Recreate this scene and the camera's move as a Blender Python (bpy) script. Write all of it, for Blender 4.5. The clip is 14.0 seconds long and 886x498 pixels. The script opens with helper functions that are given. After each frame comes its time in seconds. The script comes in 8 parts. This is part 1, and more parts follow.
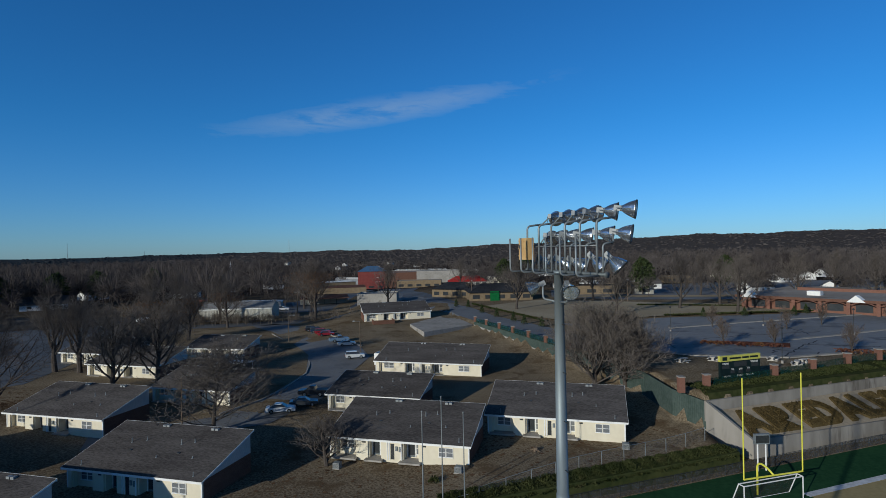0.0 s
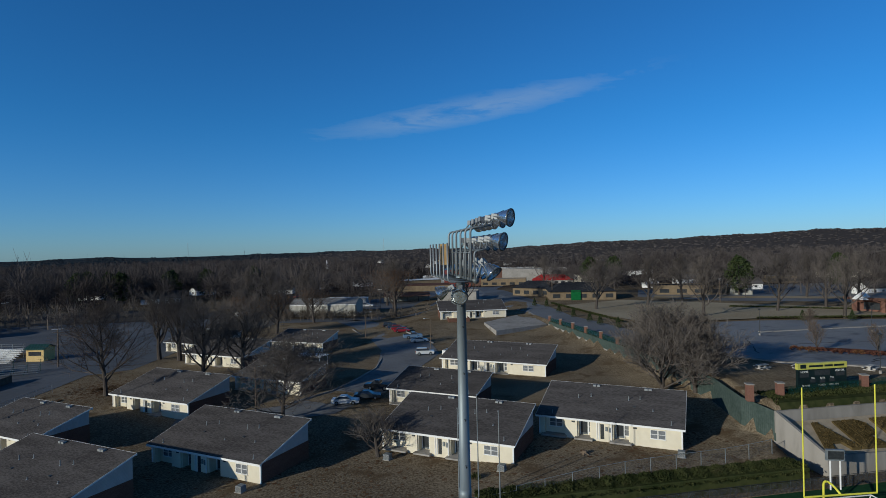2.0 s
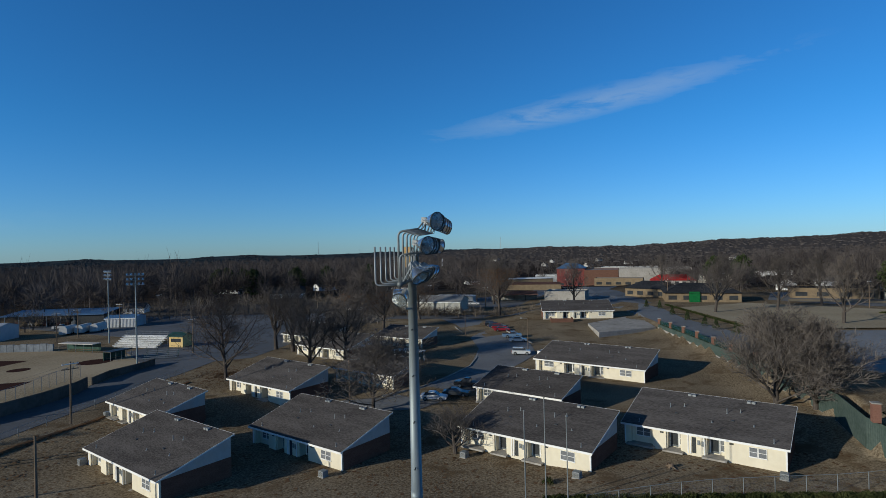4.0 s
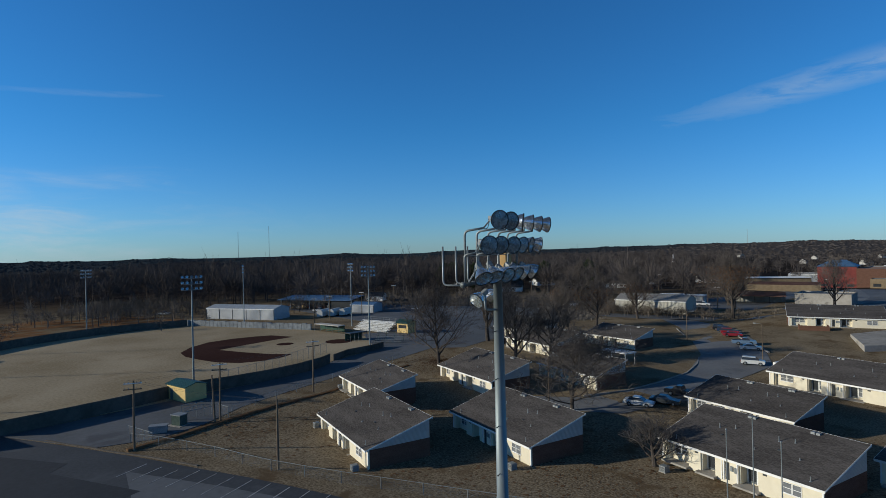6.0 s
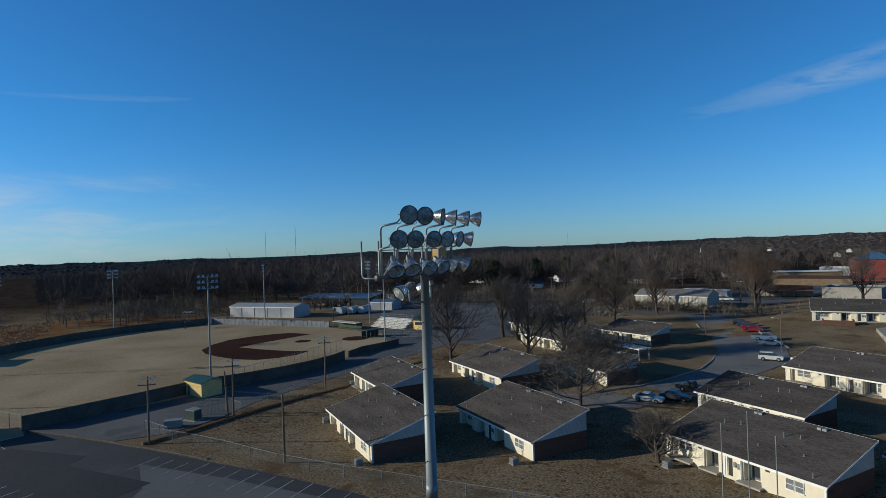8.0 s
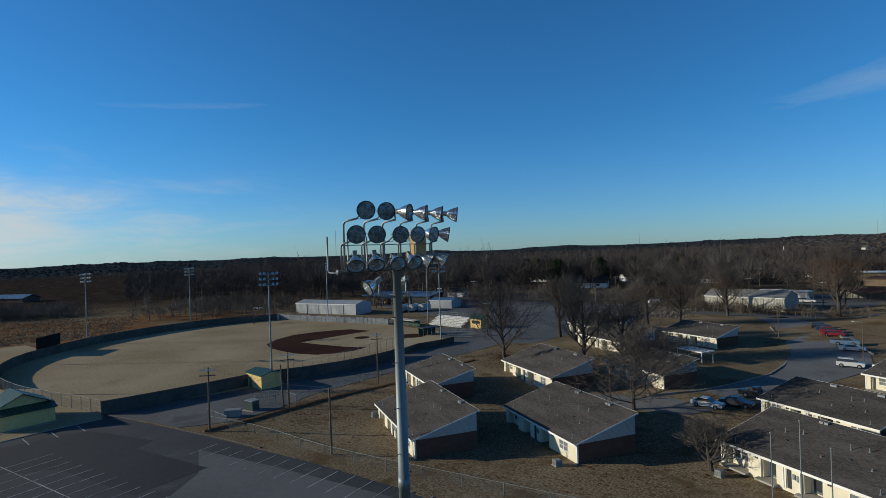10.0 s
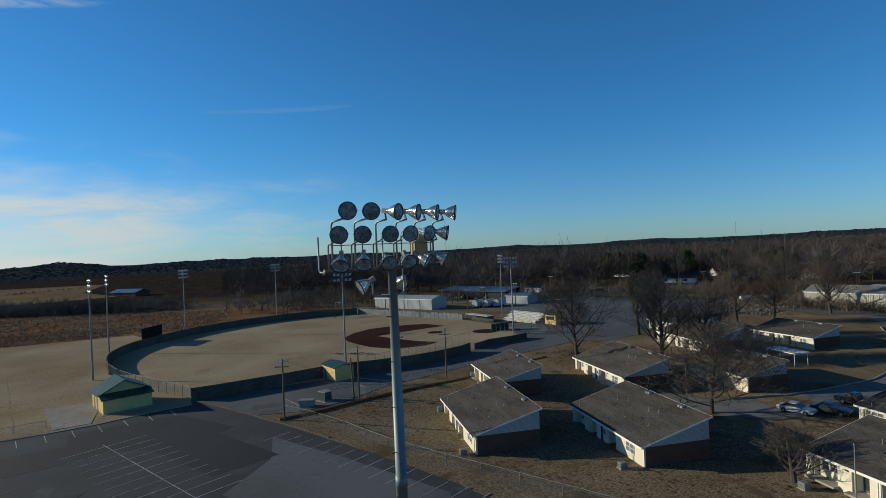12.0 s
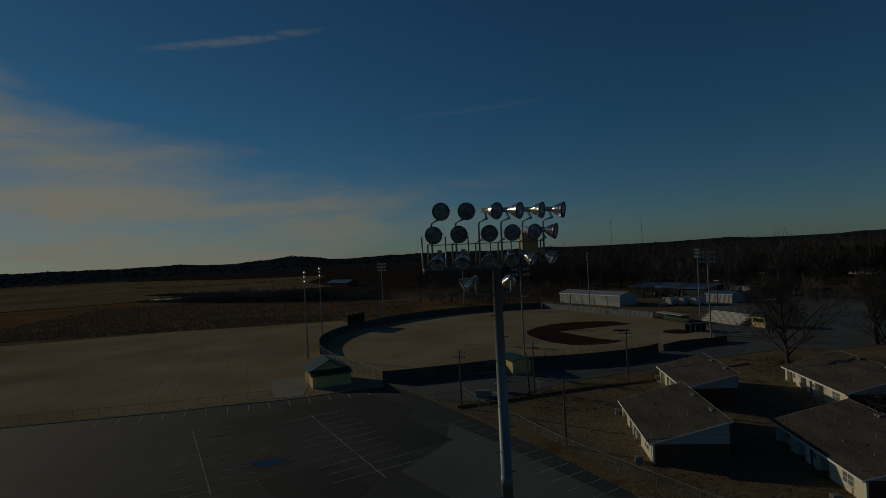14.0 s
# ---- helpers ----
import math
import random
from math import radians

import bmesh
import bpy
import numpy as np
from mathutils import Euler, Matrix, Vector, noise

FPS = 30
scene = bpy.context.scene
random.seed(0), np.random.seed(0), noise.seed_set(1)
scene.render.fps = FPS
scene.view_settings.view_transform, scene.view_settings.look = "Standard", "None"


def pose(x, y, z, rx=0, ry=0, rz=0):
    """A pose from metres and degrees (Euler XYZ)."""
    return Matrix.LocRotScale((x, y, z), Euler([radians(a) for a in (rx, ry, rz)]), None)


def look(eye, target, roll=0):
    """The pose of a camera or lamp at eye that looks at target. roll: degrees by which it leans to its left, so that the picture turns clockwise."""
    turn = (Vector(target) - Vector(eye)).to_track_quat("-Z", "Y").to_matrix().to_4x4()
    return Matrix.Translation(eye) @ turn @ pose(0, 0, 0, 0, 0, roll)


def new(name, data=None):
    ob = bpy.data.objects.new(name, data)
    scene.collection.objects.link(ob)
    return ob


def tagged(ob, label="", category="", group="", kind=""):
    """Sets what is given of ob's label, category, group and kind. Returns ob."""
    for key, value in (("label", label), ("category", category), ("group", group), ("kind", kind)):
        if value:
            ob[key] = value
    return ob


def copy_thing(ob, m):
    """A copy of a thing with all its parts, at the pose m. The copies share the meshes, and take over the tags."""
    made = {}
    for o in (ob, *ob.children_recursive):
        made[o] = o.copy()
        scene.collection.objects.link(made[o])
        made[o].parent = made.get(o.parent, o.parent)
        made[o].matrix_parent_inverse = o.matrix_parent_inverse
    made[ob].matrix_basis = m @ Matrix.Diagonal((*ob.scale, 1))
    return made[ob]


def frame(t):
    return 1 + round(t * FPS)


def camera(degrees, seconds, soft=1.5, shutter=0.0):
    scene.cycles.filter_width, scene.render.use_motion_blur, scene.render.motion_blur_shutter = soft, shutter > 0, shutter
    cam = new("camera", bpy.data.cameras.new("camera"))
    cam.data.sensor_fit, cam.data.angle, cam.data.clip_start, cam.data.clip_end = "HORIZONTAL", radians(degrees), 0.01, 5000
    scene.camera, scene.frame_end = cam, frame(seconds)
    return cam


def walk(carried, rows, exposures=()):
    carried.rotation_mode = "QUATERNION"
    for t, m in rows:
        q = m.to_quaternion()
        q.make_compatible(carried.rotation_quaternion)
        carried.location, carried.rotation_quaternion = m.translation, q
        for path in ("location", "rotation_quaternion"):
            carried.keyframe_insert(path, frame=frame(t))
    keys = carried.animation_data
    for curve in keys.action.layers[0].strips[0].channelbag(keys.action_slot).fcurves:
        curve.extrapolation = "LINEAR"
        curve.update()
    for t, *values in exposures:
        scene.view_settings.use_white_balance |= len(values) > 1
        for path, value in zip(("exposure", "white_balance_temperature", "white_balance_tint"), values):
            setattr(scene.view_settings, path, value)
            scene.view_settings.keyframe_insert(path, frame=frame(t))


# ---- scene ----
# camera ------------------------------------------------------------------
cam = camera(77.1, 14.0, 0.5)
PATH = [
    (0, -0.450, -1.405, 25.804, -0.46, 0.03, 1.11),
    (0.5, 1.180, -1.751, 25.839, -1.80, -0.07, 1.12),
    (1, 2.771, -2.097, 25.872, -1.82, 0.00, 1.15),
    (1.5, 4.091, -2.160, 25.926, 3.33, 0.01, 1.22),
    (2, 5.392, -2.125, 25.939, 9.02, 0.02, 1.31),
    (2.2, 5.905, -2.050, 25.944, 11.19, -0.02, 1.33),
    (4.3, 11.182, -0.480, 25.991, 26.34, 0.20, 1.34),
    (4.5, 11.617, -0.218, 26.004, 33.81, 0.24, 1.36),
    (5, 12.408, 0.644, 26.001, 44.12, 0.30, 1.23),
    (5.5, 13.135, 1.275, 26.014, 44.53, 0.19, 1.30),
    (6, 13.880, 1.838, 26.012, 43.94, 0.11, 1.34),
    (6.5, 14.591, 2.348, 25.999, 43.45, 0.04, 1.44),
    (7, 15.258, 2.838, 25.966, 43.15, -0.05, 1.68),
    (7.5, 15.844, 3.233, 25.917, 44.20, -0.07, 1.83),
    (8, 16.427, 3.626, 25.833, 46.51, -0.09, 2.00),
    (8.2, 16.638, 3.805, 25.813, 47.35, -0.12, 2.04),
    (10.3, 18.680, 6.247, 25.605, 54.15, -0.07, 2.21),
    (10.5, 18.840, 6.483, 25.611, 54.69, -0.17, 2.35),
    (11, 19.175, 7.101, 25.612, 56.18, -0.22, 2.43),
    (11.5, 19.482, 7.717, 25.608, 57.75, -0.23, 2.54),
    (12, 19.750, 8.340, 25.626, 61.72, -0.15, 2.59),
    (12.5, 20.037, 8.958, 25.652, 67.67, -0.04, 2.64),
    (13, 20.327, 9.584, 25.655, 72.60, 0.07, 2.72),
    (13.5, 20.529, 10.240, 25.669, 76.87, 0.09, 2.83),
    (14, 20.588, 10.959, 25.659, 81.20, 0.16, 2.89),
]
EXPOSURES = [(0.0, -0.25, 5950, 4), (2.2, -0.22, 6050, 4), (4.3, 0.02, 6250, 4), (6.0, 0.05, 6350, 4), (11.0, 0.08, 6850, 2), (13.2, 0.08, 7150, 1), (13.4, -0.40, 7250, 2), (13.6, -0.92, 7550, 1), (13.8, -1.46, 7900, 0), (14.0, -2.15, 8300, -1)]
walk(cam, [(t, pose(x, y, z, 90 + pitch, roll, yaw)) for t, x, y, z, yaw, pitch, roll in PATH], EXPOSURES)

# world, sun ---------------------------------------------------------------
SUN_EL = 15.5
SUN_DIR = Vector((-0.67 * math.cos(radians(SUN_EL)), -0.742 * math.cos(radians(SUN_EL)), math.sin(radians(SUN_EL))))
SKY_STRENGTH = 0.078


class Nodes:
    """Short hand for node trees."""

    def __init__(self, tree):
        self.t = tree

    def n(self, kind):
        return self.t.nodes.new(kind)

    def put(self, sock, value):
        if isinstance(value, bpy.types.NodeSocket):
            self.t.links.new(value, sock)
        else:
            sock.default_value = value

    def math(self, op, a, b=0.0, c=0.0):
        node = self.n("ShaderNodeMath")
        node.operation = op
        for i, v in enumerate((a, b, c)):
            self.put(node.inputs[i], v)
        return node.outputs[0]

    def noise(self, vec, scale, detail=4.0, rough=0.55, distort=0.0):
        node = self.n("ShaderNodeTexNoise")
        self.put(node.inputs["Vector"], vec)
        node.inputs["Scale"].default_value = scale
        node.inputs["Detail"].default_value = detail
        node.inputs["Roughness"].default_value = rough
        node.inputs["Distortion"].default_value = distort
        return node.outputs[0]

    def ramp(self, fac, lo, hi):
        node = self.n("ShaderNodeMapRange")
        node.interpolation_type = "SMOOTHSTEP"
        self.put(node.inputs[0], fac)
        node.inputs[1].default_value = lo
        node.inputs[2].default_value = hi
        return node.outputs[0]

    def mix(self, fac, a, b):
        node = self.n("ShaderNodeMix")
        node.data_type = "RGBA"
        self.put(node.inputs[0], fac)
        self.put(node.inputs[6], (*a, 1.0) if isinstance(a, tuple) else a)
        self.put(node.inputs[7], (*b, 1.0) if isinstance(b, tuple) else b)
        return node.outputs[2]

    def mapping(self, vec, scale=(1, 1, 1), rot=(0, 0, 0), loc=(0, 0, 0)):
        node = self.n("ShaderNodeMapping")
        self.put(node.inputs[0], vec)
        node.inputs["Location"].default_value = loc
        node.inputs["Rotation"].default_value = rot
        node.inputs["Scale"].default_value = scale
        return node.outputs[0]


world = bpy.data.worlds.new("World")
scene.world = world
world.use_nodes = True
world.node_tree.nodes.clear()
W = Nodes(world.node_tree)
sky = W.n("ShaderNodeTexSky")
sky.sky_type, sky.sun_disc = "NISHITA", False
sky.sun_elevation = radians(SUN_EL)
sky.sun_rotation = math.atan2(SUN_DIR.x, SUN_DIR.y)
sky.altitude, sky.air_density, sky.dust_density, sky.ozone_density = 100.0, 0.95, 0.1, 4.5
geo = W.n("ShaderNodeTexCoord")
sep = W.n("ShaderNodeSeparateXYZ")
W.put(sep.inputs[0], geo.outputs["Generated"])
azim = W.math("ARCTAN2", W.math("MULTIPLY", sep.outputs[0], -1.0), sep.outputs[1])   # radians, leftwards
elev = W.math("ARCSINE", sep.outputs[2])
flat = W.n("ShaderNodeCombineXYZ")
W.put(flat.inputs[0], azim)
W.put(flat.inputs[1], elev)
streak = W.noise(W.mapping(flat.outputs[0], (3.2, 17.0, 1.0), (0, 0, radians(-7))), 1.6, 8.0, 0.62, 0.6)
wisps = W.noise(W.mapping(flat.outputs[0], (9.0, 40.0, 1.0), (0, 0, radians(-10)), (3.1, 0.4, 0)), 1.5, 6.0, 0.6, 0.9)


def patch(az, el, half_az, half_el, slope):
    """A soft lens of cloud round (az, el), degrees, leaning by slope."""
    da = W.math("SUBTRACT", azim, radians(az))
    de = W.math("SUBTRACT", W.math("SUBTRACT", elev, radians(el)), W.math("MULTIPLY", da, slope))
    q = W.math("ADD", W.math("POWER", W.math("DIVIDE", da, radians(half_az)), 2.0), W.math("POWER", W.math("DIVIDE", de, radians(half_el)), 2.0))
    q = W.math("ADD", q, W.math("MULTIPLY", W.math("SUBTRACT", W.math("ADD", streak, W.math("MULTIPLY", wisps, 0.5)), 0.75), 2.6))
    return W.math("SUBTRACT", 1.0, W.math("MINIMUM", W.math("MAXIMUM", q, 0.0), 1.0))


cirrus = W.math("MULTIPLY", patch(5.5, 14.0, 17.5, 1.5, -0.15), W.ramp(W.math("ADD", W.math("MULTIPLY", streak, 0.6), W.math("MULTIPLY", wisps, 0.4)), 0.33, 0.62))
soft_bank = W.noise(W.mapping(flat.outputs[0], (2.4, 9.0, 1.0), (0, 0, radians(-8)), (0.7, 0.2, 0)), 1.3, 3.5, 0.5, 0.5)
ragged = W.math("SUBTRACT", W.math("ADD", W.math("MULTIPLY", streak, 0.7), W.math("MULTIPLY", wisps, 0.3)), 0.5)
bank = W.math("MULTIPLY", W.ramp(W.math("ADD", azim, W.math("MULTIPLY", ragged, 0.9)), radians(70), radians(106)), W.math("SUBTRACT", 1.0, W.ramp(azim, radians(150), radians(176))))
bank = W.math("MULTIPLY", bank, W.math("SUBTRACT", 1.0, W.ramp(W.math("SUBTRACT", W.math("ADD", elev, W.math("MULTIPLY", W.math("SUBTRACT", soft_bank, 0.5), 0.26)), W.math("MULTIPLY", W.math("MAXIMUM", W.math("SUBTRACT", azim, radians(102)), 0.0), 0.36)), radians(4.6), radians(9.8))))
bank = W.math("MULTIPLY", bank, W.math("ADD", 0.46, W.math("MULTIPLY", W.ramp(W.math("ADD", W.math("MULTIPLY", soft_bank, 0.5), W.math("MULTIPLY", streak, 0.5)), 0.38, 0.60), 0.54)))
trail = W.math("MULTIPLY", patch(78.0, 14.0, 8.0, 0.35, -0.07), W.ramp(wisps, 0.30, 0.7))
trail_far = W.math("MULTIPLY", patch(101.0, 20.4, 9.0, 0.5, -0.165), W.ramp(wisps, 0.30, 0.7))
low = W.math("MULTIPLY", patch(80.0, 3.6, 26.0, 3.4, 0.03), W.ramp(streak, 0.45, 0.75))
cloud = W.math("ADD", W.math("MULTIPLY", cirrus, 0.48), W.math("ADD", W.math("MULTIPLY", bank, 0.95), W.math("ADD", W.math("MULTIPLY", W.math("ADD", W.math("MULTIPLY", trail, 0.4), W.math("MULTIPLY", trail_far, 1.2)), 0.4), W.math("MULTIPLY", low, 0.30))))
cloud = W.math("MINIMUM", cloud, 1.0)
near_sun = W.ramp(azim, radians(62), radians(118))
cloud_colour = W.mix(near_sun, (5.2, 6.2, 7.4), (8.2, 8.3, 8.5))
tint = W.n("ShaderNodeMix")
tint.data_type, tint.blend_type = "RGBA", "MULTIPLY"
tint.inputs[0].default_value = 1.0
W.put(tint.inputs[6], sky.outputs[0])
W.put(tint.inputs[7], W.mix(W.ramp(elev, 0.48, 0.85), W.mix(W.ramp(elev, 0.0, 0.24), (0.74, 1.12, 1.66), (0.47, 1.14, 1.62)), (0.55, 0.53, 0.49)))
back = W.n("ShaderNodeBackground")
W.put(back.inputs[0], W.mix(cloud, tint.outputs[2], cloud_colour))
back.inputs[1].default_value = SKY_STRENGTH
W.put(W.n("ShaderNodeOutputWorld").inputs[0], back.outputs[0])

sun_data = bpy.data.lights.new("sun", "SUN")
sun_data.energy, sun_data.angle, sun_data.color = 3.9, radians(0.6), (1.0, 0.90, 0.76)
sun = new("sun", sun_data)
sun.matrix_world = look(SUN_DIR * 300, (0, 0, 0))


# materials ----------------------------------------------------------------
def surface(name, a, b, scale=2.0, rough=0.8, metal=0.0, bump=0.15, big=0.08, big_amount=0.35, stretch=(1, 1, 1), c=None, cfac=(0.6, 0.75), spec=0.0, vary=0.0, wave=None, edges=(0.34, 0.66)):
    """A procedural surface: fine grain between two colours, large stains, a fine relief; c: a third colour in patches; wave: (axis, metres) of ribs."""
    m = bpy.data.materials.new(name)
    m.use_nodes = True
    t = Nodes(m.node_tree)
    shader = m.node_tree.nodes["Principled BSDF"]
    tex = t.n("ShaderNodeTexCoord").outputs["Object"]
    v = t.mapping(tex, stretch)
    fine = t.noise(v, scale, 6.0, 0.62)
    broad = t.noise(v, scale * big, 3.0, 0.5)
    fac = t.ramp(t.math("ADD", t.math("MULTIPLY", fine, 1.0 - big_amount), t.math("MULTIPLY", broad, big_amount)), *edges)
    colour = t.mix(fac, a, b)
    if c:
        colour = t.mix(t.ramp(t.noise(v, scale * big * 2.3, 4.0, 0.6, 0.3), *cfac), colour, c)
    if vary:
        info = t.n("ShaderNodeObjectInfo")
        hsv = t.n("ShaderNodeHueSaturation")
        t.put(hsv.inputs["Value"], t.math("ADD", t.math("MULTIPLY", info.outputs["Random"], vary), 1.0 - vary / 2))
        t.put(hsv.inputs["Color"], colour)
        colour = hsv.outputs[0]
    t.put(shader.inputs["Base Color"], colour)
    shader.inputs["Roughness"].default_value = rough
    shader.inputs["Metallic"].default_value = metal
    shader.inputs["Specular IOR Level"].default_value = spec
    height = fine
    if wave:
        w = t.n("ShaderNodeTexWave")
        w.wave_type, w.bands_direction = "BANDS", wave[0]
        t.put(w.inputs["Vector"], tex)
        w.inputs["Scale"].default_value = 0.314 / wave[1]
        height = t.math("ADD", t.math("MULTIPLY", w.outputs["Fac"], 3.0), fine)
    if bump:
        bm = t.n("ShaderNodeBump")
        bm.inputs["Strength"].default_value = bump
        bm.inputs["Distance"].default_value = 0.05
        t.put(bm.inputs["Height"], height)
        t.put(shader.inputs["Normal"], bm.outputs[0])
    return m


def mesh_screen(name, colour, cover, rough=0.6):
    """Wire or netting: cover is the part of it that is solid."""
    m = surface(name, colour, tuple(v * 0.7 for v in colour), 3.0, rough, 0.0, 0.0)
    t = Nodes(m.node_tree)
    out = m.node_tree.nodes["Material Output"]
    mixer = t.n("ShaderNodeMixShader")
    tex = t.n("ShaderNodeTexCoord").outputs["Object"]
    t.put(mixer.inputs[0], t.math("MULTIPLY", t.ramp(t.noise(tex, 2.0, 3.0), 0.1, 0.9), cover * 2))
    t.put(mixer.inputs[1], t.n("ShaderNodeBsdfTransparent").outputs[0])
    t.put(mixer.inputs[2], m.node_tree.nodes["Principled BSDF"].outputs[0])
    t.put(out.inputs[0], mixer.outputs[0])
    return m


def lens_glass(name):
    """Prismatic lamp glass: part of the light passes straight on, the rest is scattered."""
    m = surface(name, (0.22, 0.26, 0.25), (0.80, 0.85, 0.82), 8.0, 0.12, 0.0, 0.25, spec=0.5)
    t = Nodes(m.node_tree)
    mixer = t.n("ShaderNodeMixShader")
    mixer.inputs[0].default_value = 0.38
    t.put(mixer.inputs[1], t.n("ShaderNodeBsdfTransparent").outputs[0])
    t.put(mixer.inputs[2], m.node_tree.nodes["Principled BSDF"].outputs[0])
    t.put(m.node_tree.nodes["Material Output"].inputs[0], mixer.outputs[0])
    return m


LEAFY = surface("leaf_litter_grass", (0.10, 0.055, 0.032), (0.17, 0.11, 0.065), 1.5, 0.95, 0, 0.5, 0.1, 0.4)
FIELD = surface("sports_turf_dormant", (0.248, 0.197, 0.126), (0.400, 0.333, 0.236), 1.7, 0.95, 0, 0.3, 0.022, 0.55, c=(0.235, 0.175, 0.107), cfac=(0.54, 0.88))
MEADOW = surface("marsh_meadow", (0.110, 0.056, 0.030), (0.245, 0.134, 0.068), 0.9, 0.95, 0, 0.8, 0.06, 0.45, stretch=(1.3, 0.4, 1), c=(0.185, 0.148, 0.098), cfac=(0.48, 0.62))
FARFIELD = surface("far_pasture", (0.15, 0.112, 0.067), (0.25, 0.195, 0.122), 0.05, 0.95, 0, 0.0, 0.2, 0.6)
INFIELD = surface("infield_dirt", (0.040, 0.022, 0.020), (0.058, 0.033, 0.029), 1.2, 0.95, 0, 0.1, 0.05, 0.5)
TURF = surface("green_turf", (0.018, 0.055, 0.026), (0.03, 0.08, 0.036), 2.0, 0.9, 0, 0.2)
TURFGOLD = surface("gold_turf", (0.30, 0.24, 0.12), (0.36, 0.29, 0.15), 2.0, 0.9, 0, 0.2)
ASPHALT = surface("asphalt", (0.031, 0.035, 0.042), (0.052, 0.057, 0.066), 2.2, 0.88, 0, 0.15, 0.04, 0.5, c=(0.064, 0.070, 0.079), cfac=(0.55, 0.75), spec=0.25)
OLDASPHALT = surface("worn_asphalt", (0.078, 0.084, 0.092), (0.116, 0.123, 0.135), 1.2, 0.88, 0, 0.15, 0.05, 0.6, c=(0.068, 0.071, 0.080), cfac=(0.55, 0.7), spec=0.25)
PALEASPHALT = surface("pale_weathered_asphalt", (0.124, 0.127, 0.132), (0.173, 0.178, 0.182), 1.4, 0.88, 0, 0.15, 0.05, 0.55, c=(0.091, 0.095, 0.100), cfac=(0.58, 0.72), spec=0.25)
LOTASPHALT = surface("sunworn_lot_asphalt", (0.150, 0.155, 0.163), (0.215, 0.221, 0.228), 0.8, 0.88, 0, 0.15, 0.06, 0.6, c=(0.105, 0.110, 0.118), cfac=(0.56, 0.66), spec=0.25)
GRAVEL = surface("brownish_gravel", (0.082, 0.074, 0.066), (0.135, 0.123, 0.110), 0.9, 0.95, 0, 0.3, 0.04, 0.6, c=(0.060, 0.048, 0.036), cfac=(0.55, 0.75))
NEWASPHALT = surface("fresh_asphalt", (0.020, 0.023, 0.028), (0.032, 0.035, 0.042), 1.4, 0.85, 0, 0.12, 0.05, 0.5, spec=0.25)
CONCRETE = surface("concrete", (0.27, 0.255, 0.23), (0.37, 0.35, 0.32), 0.9, 0.85, 0, 0.12, 0.15, 0.5, c=(0.20, 0.185, 0.165), cfac=(0.56, 0.72))
WALLCONCRETE = surface("stained_wall_concrete", (0.195, 0.180, 0.158), (0.300, 0.280, 0.250), 0.7, 0.88, 0, 0.15, 0.25, 0.6, stretch=(1, 1, 0.25), c=(0.120, 0.106, 0.092), cfac=(0.54, 0.72))
PAINTLINE = surface("road_paint", (0.14, 0.14, 0.145), (0.46, 0.46, 0.46), 1.3, 0.8, 0, 0.05, spec=0.35)
FIELDPAINT = surface("white_turf_paint", (0.42, 0.43, 0.45), (0.62, 0.63, 0.65), 2.4, 0.85, 0, 0.1, 0.3, 0.4)
SHINGLE = surface("asphalt_shingles", (0.046, 0.042, 0.041), (0.128, 0.118, 0.113), 4.2, 0.9, 0, 0.7, 0.06, 0.28, stretch=(0.5, 3.0, 1), vary=0.25)
CREAM = surface("cream_siding", (0.66, 0.60, 0.46), (0.74, 0.68, 0.53), 1.2, 0.65, 0, 0.05, 0.3, 0.5, spec=0.35)
WHITE = surface("white_paint", (0.70, 0.70, 0.68), (0.80, 0.80, 0.78), 1.5, 0.6, 0, 0.04, spec=0.35)
SIDING = surface("white_lap_siding", (0.42, 0.405, 0.38), (0.50, 0.485, 0.455), 1.0, 0.6, 0, 0.35, 0.3, 0.4, wave=("Z", 0.14), spec=0.35)
BRICK = surface("brown_brick", (0.105, 0.055, 0.040), (0.17, 0.095, 0.070), 6.0, 0.9, 0, 0.3, 0.1, 0.3, stretch=(1, 1, 3))
REDBRICK = surface("red_brick", (0.155, 0.078, 0.057), (0.225, 0.12, 0.09), 5.0, 0.9, 0, 0.3, 0.1, 0.3, stretch=(1, 1, 3))
GLASS = surface("window_glass", (0.03, 0.034, 0.038), (0.05, 0.055, 0.06), 0.6, 0.08, 0, 0.0, spec=0.5)
DOORGREY = surface("dark_door_paint", (0.10, 0.115, 0.12), (0.14, 0.155, 0.16), 2.0, 0.5, 0, 0.03, spec=0.35)
BLINDGLASS = surface("blind_covered_window_glass", (0.13, 0.14, 0.15), (0.22, 0.23, 0.24), 0.9, 0.10, 0, 0.0, spec=0.5)
GALV = surface("galvanised_steel", (0.19, 0.215, 0.225), (0.29, 0.315, 0.325), 4.0, 0.48, 0.4, 0.06, 0.2, 0.5)
POLESTEEL = surface("weathered_pole_steel", (0.19, 0.225, 0.24), (0.27, 0.31, 0.325), 3.0, 0.55, 0.45, 0.06, 0.1, 0.5, stretch=(1, 1, 0.2))
# darker copy of GALV: the crossarm's shaded side is put into its colour
ARMSTEEL = surface("shade_toned_crossarm_steel", (0.10, 0.115, 0.12), (0.16, 0.178, 0.185), 4.0, 0.5, 0.4, 0.05)
ALUMINIUM = surface("bright_aluminium_plank", (0.62, 0.63, 0.63), (0.74, 0.75, 0.75), 1.4, 0.5, 0.1, 0.05, spec=0.4)
CHROME = surface("spun_aluminium", (0.62, 0.64, 0.65), (0.78, 0.80, 0.81), 9.0, 0.22, 0.95, 0.35)
LENS = lens_glass("lamp_lens_glass")
